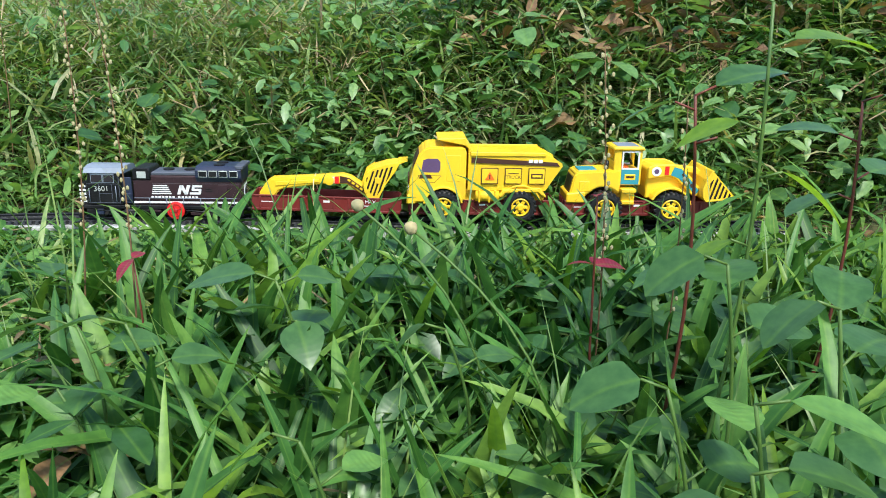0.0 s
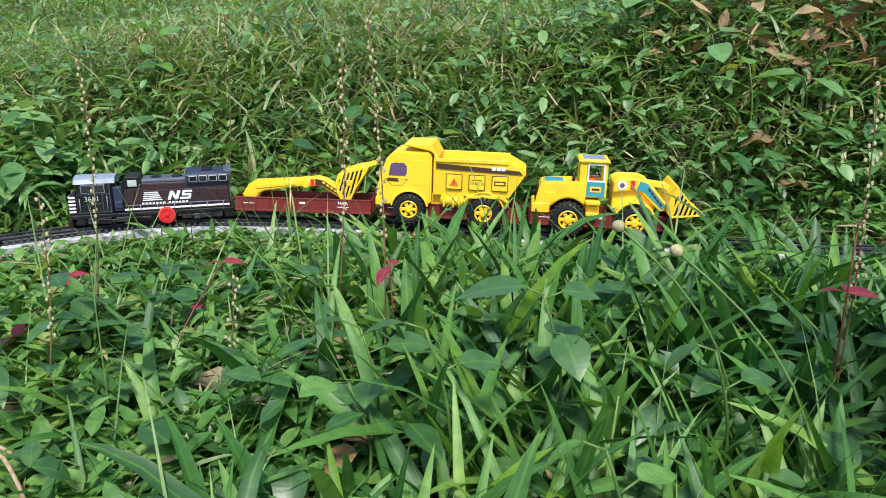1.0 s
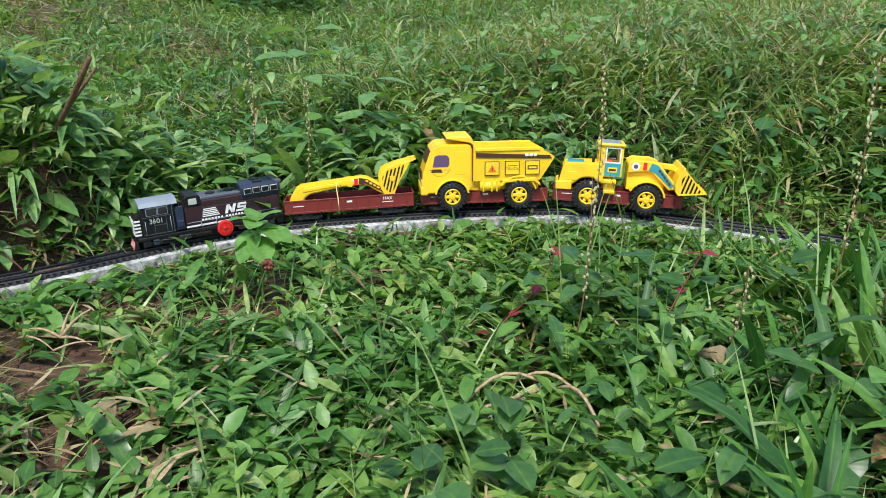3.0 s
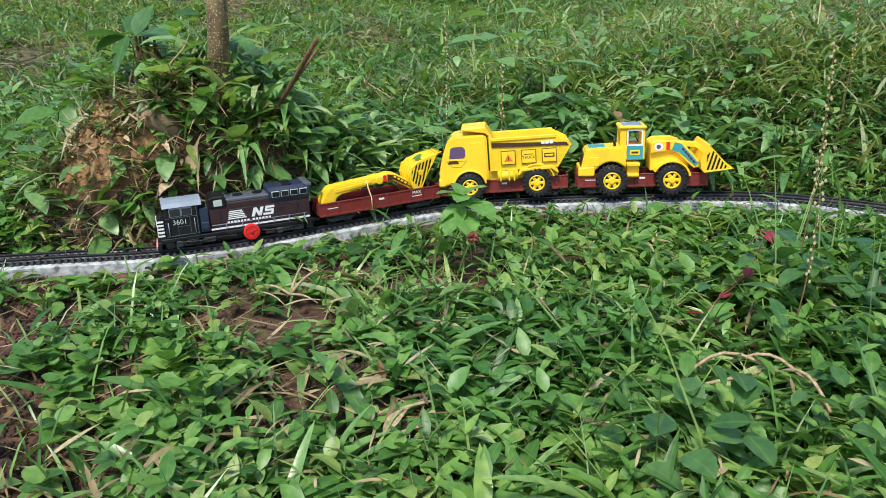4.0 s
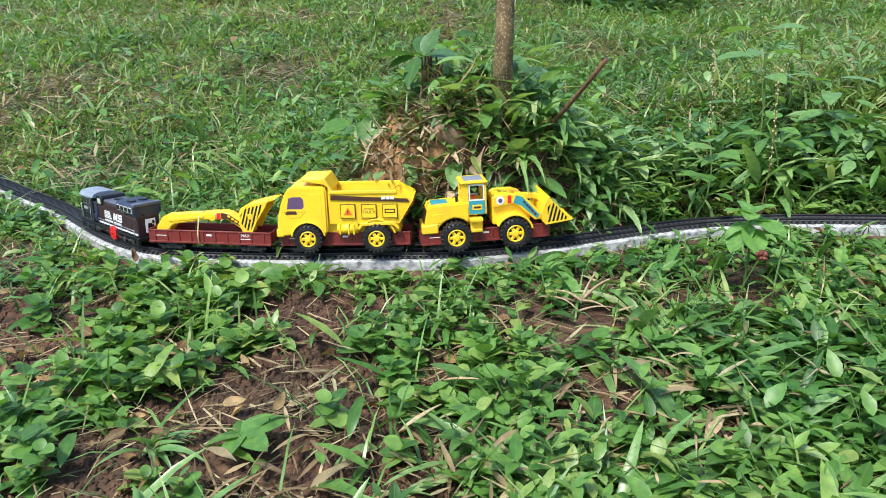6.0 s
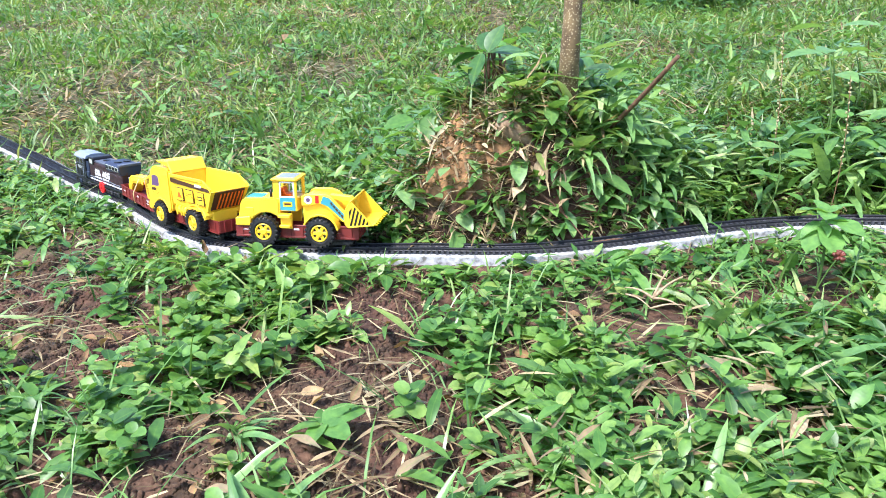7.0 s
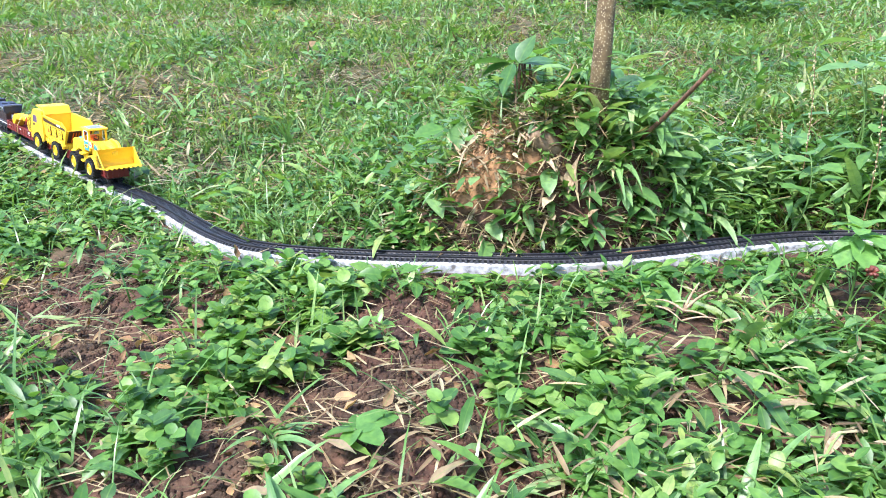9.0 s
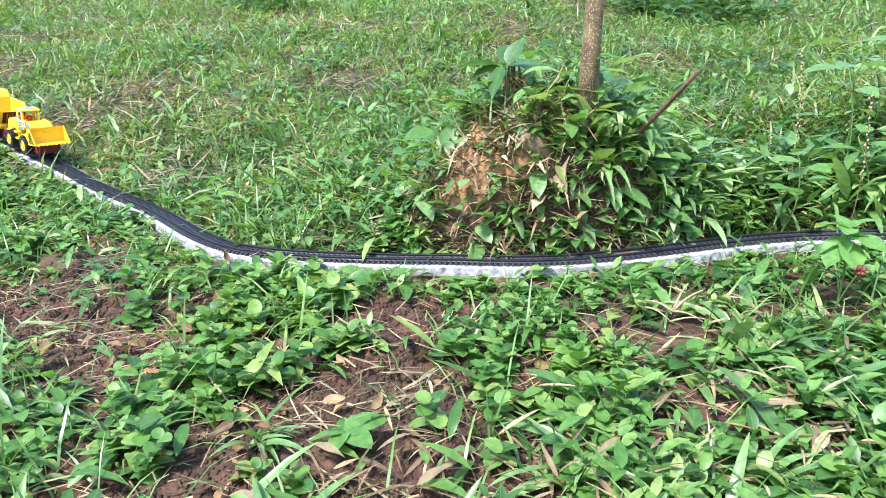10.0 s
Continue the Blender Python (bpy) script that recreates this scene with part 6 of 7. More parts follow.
def make_excavator_arm():
    t = thing("toy_excavator_arm", "yellow plastic toy digger arm lying in a wagon", "toy digger arm")
    boom = part("boom", prism([(66, 25), (58, 37), (53, 40), (6, 43.5), (-2, 45), (-6, 42), (-6, 36.5), (6, 36), (42, 30.5), (47, 28), (52, 20), (56, 15.2), (64, 15.2)], -0.008, 0.008, 0.0012, segments=2), YELLOW, t)
    part("boom_panel", prism([(50, 33), (50, 37), (8, 41), (8, 38)], 0.0078, 0.0088, 0.0003), YELLOW, boom)
    part("boom_pin", lathe_y([(4.4, -9.5), (4.4, 9.5), (2.0, 9.8)], 18), YELLOW, boom).location = (-2 * MM, 0, 40 * MM)
    stick = part("stick", prism([(0, 44), (-14, 46), (-22, 44), (-46, 29), (-48, 24), (-44, 22), (-38, 24), (-18, 37), (-2, 36)], -0.0068, 0.0068, 0.001), YELLOW, t)
    part("red_sticker", bx(-11, -7, 6.6, 7.3, 37, 44, 0), RED, stick)
    part("white_sticker", bx(-6.6, -3.6, 6.6, 7.3, 37.2, 43.4, 0), WHITE, stick)
    part("dark_sticker", prism([(-12, 37.4), (-12, 44.6), (-21, 42.8), (-43, 28), (-41, 25), (-19, 38)], 0.0066, 0.0073, 0), BROWN, stick)
    for i in range(5):
        a = Vector((-19 - i * 4.0, 40.8 - i * 2.7))
        part("letter_bar", prism([(a.x, a.y), (a.x - 2.6, a.y - 1.8), (a.x - 3.8, a.y - 0.2), (a.x - 1.2, a.y + 1.6)], 0.0072, 0.0076, 0), YELLOW, stick)
    part("stick_pin", lathe_y([(3, -8), (3, 8), (1.5, 8.3)], 16), ORANGE, stick).location = (-43 * MM, 0, 26 * MM)
    # curved bucket: a thick shell and two cheeks
    out = [(-40, 24), (-36, 32), (-35, 42), (-38, 50), (-45, 55), (-56, 58.5), (-70, 61)]
    inn = [(-70, 59.6), (-56, 56.7), (-46, 53), (-40, 48.6), (-37.4, 41.6), (-38.4, 33), (-42, 25)]
    shell = part("bucket", prism(out + inn, -0.0150, 0.0150, 0.0003), YELLOW, t, "yellow digger bucket with black bars")
    side = out + [(-66, 53), (-56, 38), (-50, 25)]
    for s in (-1, 1):
        c = part("cheek", prism(side, *sorted((s * 14.0 * MM, s * 15.2 * MM)), 0.0003), YELLOW, shell)
        stripes(c, [(-44, 28), (-38, 36), (-38, 45), (-44, 52), (-64, 57.5), (-62, 49), (-54, 37), (-49, 28)], *sorted((s * 15.0, s * 15.5)), gap=4.0, wide=1.8, lean=-9)
        part("cheek_mark", bx(-52, -46, *sorted((s * 15.1, s * 15.8)), 40, 46, 0.6), YELLOW, c)
    for i in range(5):
        y = -12 + i * 6
        part("tooth", prism([(-68, 61.4), (-77, 62.5), (-68, 58.8)], (y - 1.5) * MM, (y + 1.5) * MM, 0), YELLOW, shell)
        part("rib", prism([(-35.2, 34), (-33.9, 42), (-37, 51), (-45, 56.4), (-45, 55), (-38, 50), (-35, 42), (-36, 32)], (y - 0.8) * MM, (y + 0.8) * MM, 0), YELLOW, shell)
    return t


def make_band():
    t = thing("rubber_band", "thin yellowish rubber band tied round the wagon and its load", "rubber band")
    x = 12
    ring = [(x, 17.9, 11), (x, 18.0, 24), (x + 1, 12, 34.5), (x + 1, 8.9, 40.5), (x, 0, 44.4), (x + 1, -8.9, 40.5), (x + 1, -12, 34.5), (x, -18.0, 24), (x, -17.9, 11), (x, 0, 8), (x, 17.9, 11)]
    part("loop", tube([[c * MM for c in p] for p in ring], 0.00065, 6), STRING, t)
    return t


loco = make_locomotive()
driving_wheel = next(o for o in loco.children if o.name.startswith("driving_wheel"))
wagons = [make_wagon("wagons of the toy train")]
wagons += [copy_thing(wagons[0], pose(0, 0, 0)) for _ in range(2)]
arm_load, truck, loader, band = make_excavator_arm(), make_dump_truck(), make_loader(), make_band()

# the place of the truck's leading wheel along the line, second by second
RUN = [(0.0, 2.971), (0.5, 2.857), (1.0, 2.743), (1.5, 2.638), (2.0, 2.532), (2.5, 2.418), (3.2, 2.295), (4.3, 2.084), (4.5, 2.042), (5.0, 1.918), (5.5, 1.788),
       (6.2, 1.603), (7.3, 1.294), (7.5, 1.241), (8.0, 1.080), (8.5, 0.912), (9.0, 0.778), (9.5, 0.662), (10.0, 0.549)]
RAIL_TOP = 0.0056


def run(t):
    return float(np.interp(t, [r[0] for r in RUN], [r[1] for r in RUN]))


def ride(s, half, up=0.0):
    """The pose of a vehicle whose bogies stand half a metre-length before and behind s; it heads to smaller s."""
    a, b = spot(s - half, 0, RAIL_TOP), spot(s + half, 0, RAIL_TOP)
    d = Vector(a - b)
    yaw, pitch = math.atan2(d.y, d.x), math.atan2(d.z, math.hypot(d.x, d.y))
    c = (Vector(a) + Vector(b)) / 2
    c.z += up
    return Matrix.Translation(c) @ Matrix.Rotation(yaw, 4, "Z") @ Matrix.Rotation(-pitch, 4, "Y")


LIFT = 0.004
PLACES = ((loco, -0.263, 0.049, 0.0), (wagons[0], -0.110, 0.046, 0.0), (wagons[1], 0.039, 0.046, 0.0), (wagons[2], 0.189, 0.046, 0.0),
          (arm_load, -0.110, 0.046, 0.0), (band, -0.110, 0.046, 0.0), (truck, 0.039, 0.046, LIFT), (loader, 0.189, 0.046, 0.5 * LIFT))


def motions():
    times = [0.1 * i for i in range(101)]
    # an even run through the keyed seconds
    raw = np.array([run(t) for t in times])
    for _ in range(25):
        raw[1:-1] = (raw[:-2] + 2 * raw[1:-1] + raw[2:]) / 4
    for ob, lag, half, up in PLACES:
        walk(ob, [(t, ride(s + lag, half, up)) for t, s in zip(times, raw)])
    fine = [k / 30 for k in range(301)]
    way = np.interp(fine, times, raw)
    red, r = driving_wheel, 0.0084
    x = red.location.x
    walk(red, [(t, Matrix.Translation((x, 0, r)) @ Matrix.Rotation((way[0] - s) / r, 4, "Y")) for t, s in zip(fine, way)])


# ---- single plants and things on the ground ----
def outline(kind, n=7):
    us = [(i + 1) / (n + 1) for i in range(n)]
    if kind == "oval":
        return [(u, math.sin(math.pi * u ** 0.75)) for u in us]
    if kind == "heart":
        return [(u, min(1.0, 2.4 * u ** 0.45 * (1 - u) ** 0.75)) for u in us]
    return [(u, math.sin(math.pi * u ** 0.55) * (1 - 0.25 * u)) for u in us]


def one_leaf(parent, P, az, el, L, W, material, kind="oval", bend=0.6, roll=0.0, fold=0.16, name="leaf", label="", wave=0.0):
    """A single leaf as a part: from P (in its parent's space), heading to az degrees."""
    a = np.array
    V, T, UV = leaves(a([P], dtype=float), a([radians(az)]), a([radians(el)]), a([bend]), a([L]), a([W]), a([roll]), outline(kind), fold, wave=wave)
    o = new(name, sheet_mesh(name, V, T, UV, material))
    o.parent = parent
    return tagged(o, label=label)


def plant(name, label, category, at_, group=""):
    t = thing(name, label, category, group)
    t.location = at_
    return t


def soil_at(x, y):
    return float(height(np.array([x]), np.array([y]))[0])


def sway(a, b, bow, n=7):
    """A bent line from a to b, bowed sideways."""
    a, b, bow = Vector(a), Vector(b), Vector(bow)
    return [a.lerp(b, i / (n - 1)) + bow * math.sin(math.pi * i / (n - 1)) for i in range(n)]


def make_tree():
    x, y = TREE
    z = soil_at(x, y) - 0.02
    t = plant("young_tree", "slim young tree with speckled brown bark on a mound", "tree", (x, y, z))
    pts = [Vector((0.010 * math.sin(2.2 * h) + 0.012 * h, 0.006 * math.sin(3.1 * h + 1), h)) for h in np.linspace(0, 1.7, 16)]
    rad = [0.0135 if i == 0 else 0.0104 - 0.0040 * i / 15 + 0.0006 * math.sin(i * 2.7) for i in range(16)]
    trunk = part("trunk", tube(pts, rad, 18), BARK, t, smooth=True)
    r = random.Random(3)
    tips = []
    for i in range(7):
        a, h = i * 2.4, 1.05 + 0.09 * i
        base = Vector((0.012 * h, 0, h))
        end = base + Vector((math.cos(a) * r.uniform(0.25, 0.42), math.sin(a) * r.uniform(0.25, 0.42), r.uniform(0.2, 0.4)))
        part("limb", tube(sway(base, end, (0, 0, 0.03)), [0.006 - 0.0007 * k for k in range(7)], 8), BARK, trunk)
        tips += [base.lerp(end, f) for f in (0.5, 0.65, 0.8, 0.9, 1.0)]
    P = np.array([p for p in tips for _ in range(3)]) + rng.normal(0, 0.05, (len(tips) * 3, 3))
    n = len(P)
    u = rng.uniform
    V, T, UV = leaves(P, u(0, 6.28, n), u(-0.8, 0.3, n), u(0.2, 0.8, n), u(0.04, 0.07, n), u(0.010, 0.016, n), u(-0.4, 0.4, n), OVATE)
    o = new("crown", sheet_mesh("crown", V, T, UV, LEAF))
    o.parent = t
    return t


def make_sapling():
    b = Vector((-1.066, 0.142, soil_at(-1.066, 0.142)))
    t = plant("five_leaved_sapling", "small seedling with broad green leaves", "seedling", b)
    top = Vector((-1.068, 0.138, 0.236)) - b
    part("stem", tube(sway((0, 0, 0), top, (0.004, 0, 0)), 0.0009, 6), STEM, t)
    for az, el, L in ((60, 5, 0.050), (228, 8, 0.054), (140, 40, 0.050), (25, 15, 0.048), (-60, -45, 0.046), (215, -12, 0.042), (100, 62, 0.044)):
        d = Vector((math.cos(radians(az)), math.sin(radians(az)), 0.3)) * 0.006
        part("leaf_stalk", tube([top, top + d], 0.0006, 5), STEM, t)
        one_leaf(t, top + d, az, el, L, L * 0.27, BLUE_LEAF, bend=0.4, roll=0.25)
    return t


def make_mint():
    b = Vector((-0.684, 0.266, soil_at(-0.684, 0.266)))
    t = plant("crinkled_weed", "bright green weed with crinkled broad leaves", "weed", b)
    top = Vector((-0.680, 0.261, 0.106)) - b
    part("stem", tube(sway((0, 0, 0), top, (0.003, 0, 0)), 0.0012, 6), STEM, t)
    for az, el, L, h in ((205, -22, 0.036, 0.85), (262, -38, 0.034, 0.9), (325, -20, 0.034, 0.85), (80, 0, 0.034, 0.9), (145, 5, 0.031, 0.95), (15, 0, 0.036, 0.92), (235, 20, 0.026, 1), (300, 12, 0.024, 1), (50, 35, 0.024, 1), (170, 40, 0.020, 1)):
        one_leaf(t, top * h, az, el, L, L * 0.36, MINT, "heart", 0.55, 0.2 * math.sin(az), 0.16, wave=0.09)
    s = plant("purple_seed_head", "round dark purple seed head on a thin stalk", "seed head", (-0.655, 0.250, soil_at(-0.655, 0.250)))
    top = Vector((-0.0, -0.002, 0.073 - s.location.z))
    part("stalk", tube(sway((-0.02, -0.005, 0), top, (0, 0, 0.004)), 0.0007, 6), STEM, s)
    r = random.Random(5)
    for i in range(26):
        d = Vector((r.gauss(0, 1), r.gauss(0, 1), r.gauss(0, 1))).normalized()
        part("floret", tube([top, top + d * 0.006], [0.0012, 0.0016], 5), RED_STEM, s)
    return t


def make_red_plant(points, leaf_at, label):
    b = Vector(points[0])
    t = plant("red_stemmed_weed", label, "weed", b, "red-stemmed weeds")
    part("stem", tube([Vector(p) - b for p in points], [0.0010, 0.0008, 0.0007, 0.0005][:len(points)] if len(points) <= 4 else 0.0008, 6), RED_STEM, t)
    for k, az, el, L in leaf_at:
        one_leaf(t, Vector(points[k]) - b, az, el, L, L * 0.30, RED_LEAF, bend=0.7, roll=0.2)
    return t


def make_seed_stalk(foot, top, seeds, group="tall seed stalks"):
    """A thin dark stalk with pale seeds strung along its upper part."""
    b = Vector((foot[0], foot[1], soil_at(foot[0], foot[1])))
    t = plant("seed_stalk", "tall thin brown weed stalk strung with pale seeds", "weed stalk", b, group)
    line_ = sway((0, 0, 0), Vector(top) - b, (0.004, 0.003, 0), 9)
    part("stalk", tube(line_, [0.0007 - 0.00005 * i for i in range(9)], 6), DEAD, t)
    r = random.Random(int(1000 * abs(foot[0])) + 1)
    seed = None
    for i in range(seeds):
        f = 0.42 + 0.58 * i / seeds
        k = min(int(f * 8), 7)
        p = line_[k].lerp(line_[k + 1], f * 8 - k) + Vector((r.gauss(0, 0.0015), r.gauss(0, 0.0015), r.gauss(0, 0.002)))
        if seed is None:
            bm = bmesh.new()
            bmesh.ops.create_icosphere(bm, subdivisions=1, radius=0.00110)
            for v in bm.verts:
                v.co.z *= 1.5
            seed = part("seed", bm, SEED, t)
            seed.location = p
        else:
            again(seed, t, p.x, p.y, p.z)
    return t


def make_bud(at_, foot):
    b = Vector((foot[0], foot[1], soil_at(foot[0], foot[1])))
    t = plant("flower_bud", "round pale flower bud on a thin stem", "flower bud", b, "pale flower buds")
    top = Vector(at_) - b
    part("stem", tube(sway((0, 0, 0), top, (0.02, 0, 0.015), 9), 0.0008, 6), STEM, t)
    bm = bmesh.new()
    bmesh.ops.create_icosphere(bm, subdivisions=3, radius=0.0035)
    for v in bm.verts:
        v.co *= 1 + 0.16 * math.sin(900 * v.co.x) * math.sin(1100 * v.co.y) * math.sin(1000 * v.co.z)
        v.co += top
    part("bud", bm, SEED, t, smooth=True)
    return t


def make_leafy_plant(foot, top, leaf_at, material, label, name="leafy_weed", radius=0.0012, stem=STEM, kind="heart"):
    """A stem with single leaves: (place along the stem, azimuth, rise, length, width)."""
    b = Vector((foot[0], foot[1], soil_at(foot[0], foot[1])))
    t = plant(name, label, "weed", b)
    line_ = sway((0, 0, 0), Vector(top) - b, (0.010, 0.004, 0), 9)
    part("stem", tube(line_, [radius * (1 - 0.05 * i) for i in range(9)], 7), stem, t)
    for f, az, el, L, W in leaf_at:
        k = min(int(f * 8), 7)
        p = line_[k].lerp(line_[k + 1], f * 8 - k)
        d = Vector((math.cos(radians(az)), math.sin(radians(az)), 0.4)) * 0.010
        part("leaf_stalk", tube([p, p + d], radius * 0.5, 5), stem, t)
        one_leaf(t, p + d, az, el, L, W, material, kind, 0.5, 0.25 * math.sin(az * 0.7), 0.14)
    return t


def make_dead_leaf(at_, az, el, L, W, bend, material, label, roll=0.5, name="dead_leaf", category="dead leaf"):
    t = plant(name, label, category, at_)
    one_leaf(t, (0, 0, 0), az, el, L, W, material, "oval", bend, roll, 0.35, name="blade", wave=0.35)
    part("midrib", tube([(0, 0, 0), (-0.006 * math.cos(radians(az)), -0.006 * math.sin(radians(az)), 0.001)], 0.0006, 5), material, t)
    return t


def make_grass_tuft(at_, n, L, W, spread_, label, seed_, material=BLADE):
    """A tuft of long arching blades."""
    x, y = at_
    t = plant("grass_tuft", label, "grass", (x, y, soil_at(x, y)))
    r = random.Random(seed_)
    for i in range(n):
        one_leaf(t, (r.gauss(0, 0.004), r.gauss(0, 0.004), 0), r.uniform(*spread_), r.uniform(35, 80), L * r.uniform(0.6, 1.0), W * r.uniform(0.7, 1.1), material, "blade", r.uniform(0.6, 1.7), r.uniform(-0.4, 0.4), 0.3, name="blade")
    return t


make_tree()
make_sapling()
make_mint()

# rotten wood, husk, sticks and roots on the mound
stump = plant("rotten_stump", "broken end of rotten pale wood on the mound", "stump", (-0.968, 0.134, 0.142))
bm = tube([(0, 0, 0), (0.001, -0.001, 0.012), (0.002, -0.002, 0.026), (0.003, -0.002, 0.038), (0.003, -0.002, 0.045)], [0.012, 0.014, 0.014, 0.012, 0.007], 18)
for v in bm.verts:
    w = 1 + 0.12 * math.sin(400 * v.co.x + 3) * math.sin(300 * v.co.z + 1) + 0.05 * math.sin(900 * v.co.y)
    v.co.x, v.co.y = v.co.x * w, v.co.y * w
part("wood", bm, STUMP, stump)
stump.rotation_euler = (radians(48), radians(-22), 0)
for i in range(11):
    a = 0.57 * i
    c, d = math.cos(a), math.sin(a)
    part("splinter", tube([(0.012 * c, 0.012 * d, 0.026), (0.011 * c, 0.011 * d, 0.044 + 0.008 * math.sin(3 * a))], [0.0030, 0.0008], 5), HUSK, stump)
for x, y, dz, az_, el_, L, W, b_ in ((-0.944, 0.128, 0.014, 80, 80, 0.060, 0.0075, 0.25), (-0.930, 0.138, 0.016, 20, 60, 0.044, 0.0065, 0.5), (-0.948, 0.112, 0.012, 330, 30, 0.040, 0.0060, 0.5), (-0.950, 0.122, 0.008, 300, 10, 0.040, 0.008, 0.8), (-0.985, 0.108, 0.010, 200, 15, 0.034, 0.0035, 0.5),
                                     (-0.965, 0.112, 0.008, 350, -10, 0.034, 0.0035, 0.4), (-0.940, 0.118, 0.006, 30, -20, 0.034, 0.005, 0.6), (-1.010, 0.105, 0.010, 95, 70, 0.036, 0.0035, 0.5)):
    make_dead_leaf((x, y, soil_at(x, y) + dz), az_, el_, L, W, b_, HUSK, "dry pale husk on the mound", 0.3, "dry_husk", "husk")
stick = plant("broken_stick", "thin reddish-brown broken stick leaning up", "stick", (-0.965, 0.231, min(0.137, soil_at(-0.965, 0.231))))
part("twig", tube(sway((0, 0, 0), Vector((-0.827, 0.211, 0.240)) - stick.location, (0.002, 0, -0.002)), [0.0030, 0.0030, 0.0028, 0.0027, 0.0026, 0.0025, 0.0022], 8), TWIG, stick)
part("stub", tube([(0.078, -0.010, 0.055), (0.104, 0.006, 0.092)], [0.0018, 0.0013], 7), TWIG, stick)
for i, (x, y, dx, dy) in enumerate(((-0.90, 0.135, 0.05, 0.10), (-1.02, 0.10, 0.10, 0.03), (-0.96, 0.11, 0.07, 0.06), (-1.05, 0.13, 0.06, -0.02), (-0.93, 0.12, -0.08, 0.02))):
    rt = plant("dry_root", "thin dry brown root on the mound", "root", (x, y, soil_at(x, y) + 0.004), "roots on the mound")
    e = (dx, dy, soil_at(x + dx, y + dy) - soil_at(x, y))
    part("strand", tube(sway((0, 0, 0), e, (0, 0, 0.012)), [0.0016 - 0.00015 * k for k in range(7)], 6), TWIG, rt)

# snapped stump stalks beside the seedling
r_ = random.Random(8)
splint = plant("snapped_stems", "bunch of snapped dry brown stems", "dry stems", (-1.085, 0.160, soil_at(-1.085, 0.160)))
for i in range(9):
    part("stem", tube([(r_.gauss(0, 0.006), r_.gauss(0, 0.006), 0), (r_.gauss(-0.004, 0.008), r_.gauss(0, 0.008), r_.uniform(0.05, 0.085))], [0.0024, 0.0014], 6), TWIG, splint)

# red-stemmed weeds
make_red_plant([(-0.453, 0.289, 0.047), (-0.453, 0.312, 0.055), (-0.444, 0.336, 0.068), (-0.459, 0.407, 0.086)],
               ((0, 200, 10, 0.022), (0, 320, 5, 0.024), (1, 60, 30, 0.012), (2, 100, 40, 0.014), (2, 260, 20, 0.011), (3, 40, 20, 0.015), (3, 150, 20, 0.014), (3, 320, 0, 0.014)), "small weed with red stem and red leaves")
make_red_plant([(-0.362, 0.340, 0.010), (-0.350, 0.362, 0.045), (-0.345, 0.395, 0.075), (-0.340, 0.430, 0.100)],
               ((1, 20, 10, 0.014), (1, 200, 20, 0.016), (2, 90, 20, 0.012), (3, 40, 5, 0.018), (3, 210, 10, 0.017), (0, 250, 20, 0.012)), "taller weed with red stem and dull red leaves")
make_red_plant([(-0.196, 0.398, 0.000), (-0.197, 0.400, 0.050), (-0.198, 0.400, 0.090), (-0.199, 0.400, 0.118)],
               ((3, 250, -20, 0.018), (3, 80, 20, 0.012), (1, 200, 10, 0.012)), "thin red-stemmed weed with one hanging red leaf")
make_red_plant([(0.080, 0.425, 0.000), (0.076, 0.420, 0.060), (0.075, 0.416, 0.118), (0.074, 0.413, 0.160)],
               ((2, 10, 10, 0.020), (2, 190, 20, 0.017), (3, 260, 30, 0.012), (2, 80, 25, 0.012)), "thin red-stemmed weed with dull red leaves")

# tall seed stalks
for foot, top, n in (((-0.205, 0.400), (-0.222, 0.433, 0.275), 46), ((-0.245, 0.405), (-0.238, 0.427, 0.262), 40), ((-0.428, 0.392), (-0.433, 0.419, 0.250), 40),
                     ((0.080, 0.430), (0.073, 0.413, 0.242), 44), ((0.120, 0.430), (0.117, 0.404, 0.215), 20), ((-0.395, 0.300), (-0.400, 0.330, 0.170), 24),
                     ((-0.300, 0.340), (-0.290, 0.360, 0.120), 20), ((-0.52, 0.75), (-0.53, 0.78, 0.36), 26), ((-0.868, 0.425), (-0.886, 0.446, 0.262), 40), ((-0.780, 0.420), (-0.790, 0.440, 0.215), 24)):
    make_seed_stalk(foot, top, n)
make_bud((-0.056, 0.376, 0.160), (0.02, 0.37))
make_bud((-0.025, 0.359, 0.153), (0.06, 0.33))

# leafy weeds that stand in front where the shot begins
make_leafy_plant((0.118, 0.335), (0.131, 0.330, 0.262), ((0.80, 178, -12, 0.030, 0.0085), (0.72, 330, -25, 0.034, 0.0150), (0.93, 10, 6, 0.040, 0.0130), (1.0, 120, 20, 0.032, 0.0130), (0.60, 200, -20, 0.026, 0.0100)), YELLOW_LEAF, "upright weed with yellow-green leaves", kind="oval")
make_leafy_plant((0.105, 0.372), (0.108, 0.350, 0.222), ((1.0, 20, 22, 0.040, 0.0110), (0.97, 190, -10, 0.030, 0.0090), (0.9, 330, -15, 0.030, 0.0095), (0.6, 210, 0, 0.026, 0.0090)), BLUE_LEAF, "upright weed with dark red stem and pale green leaves", stem=RED_STEM, kind="oval")
make_leafy_plant((0.200, 0.420), (0.205, 0.405, 0.215), ((0.75, 200, -5, 0.034, 0.0130), (0.80, 30, 10, 0.034, 0.0120), (0.9, 170, 15, 0.032, 0.0110), (1.0, 300, 10, 0.030, 0.0110), (0.55, 250, -5, 0.036, 0.0150)), BLUE_LEAF, "upright weed with dark red stem and blue-green leaves", stem=RED_STEM)
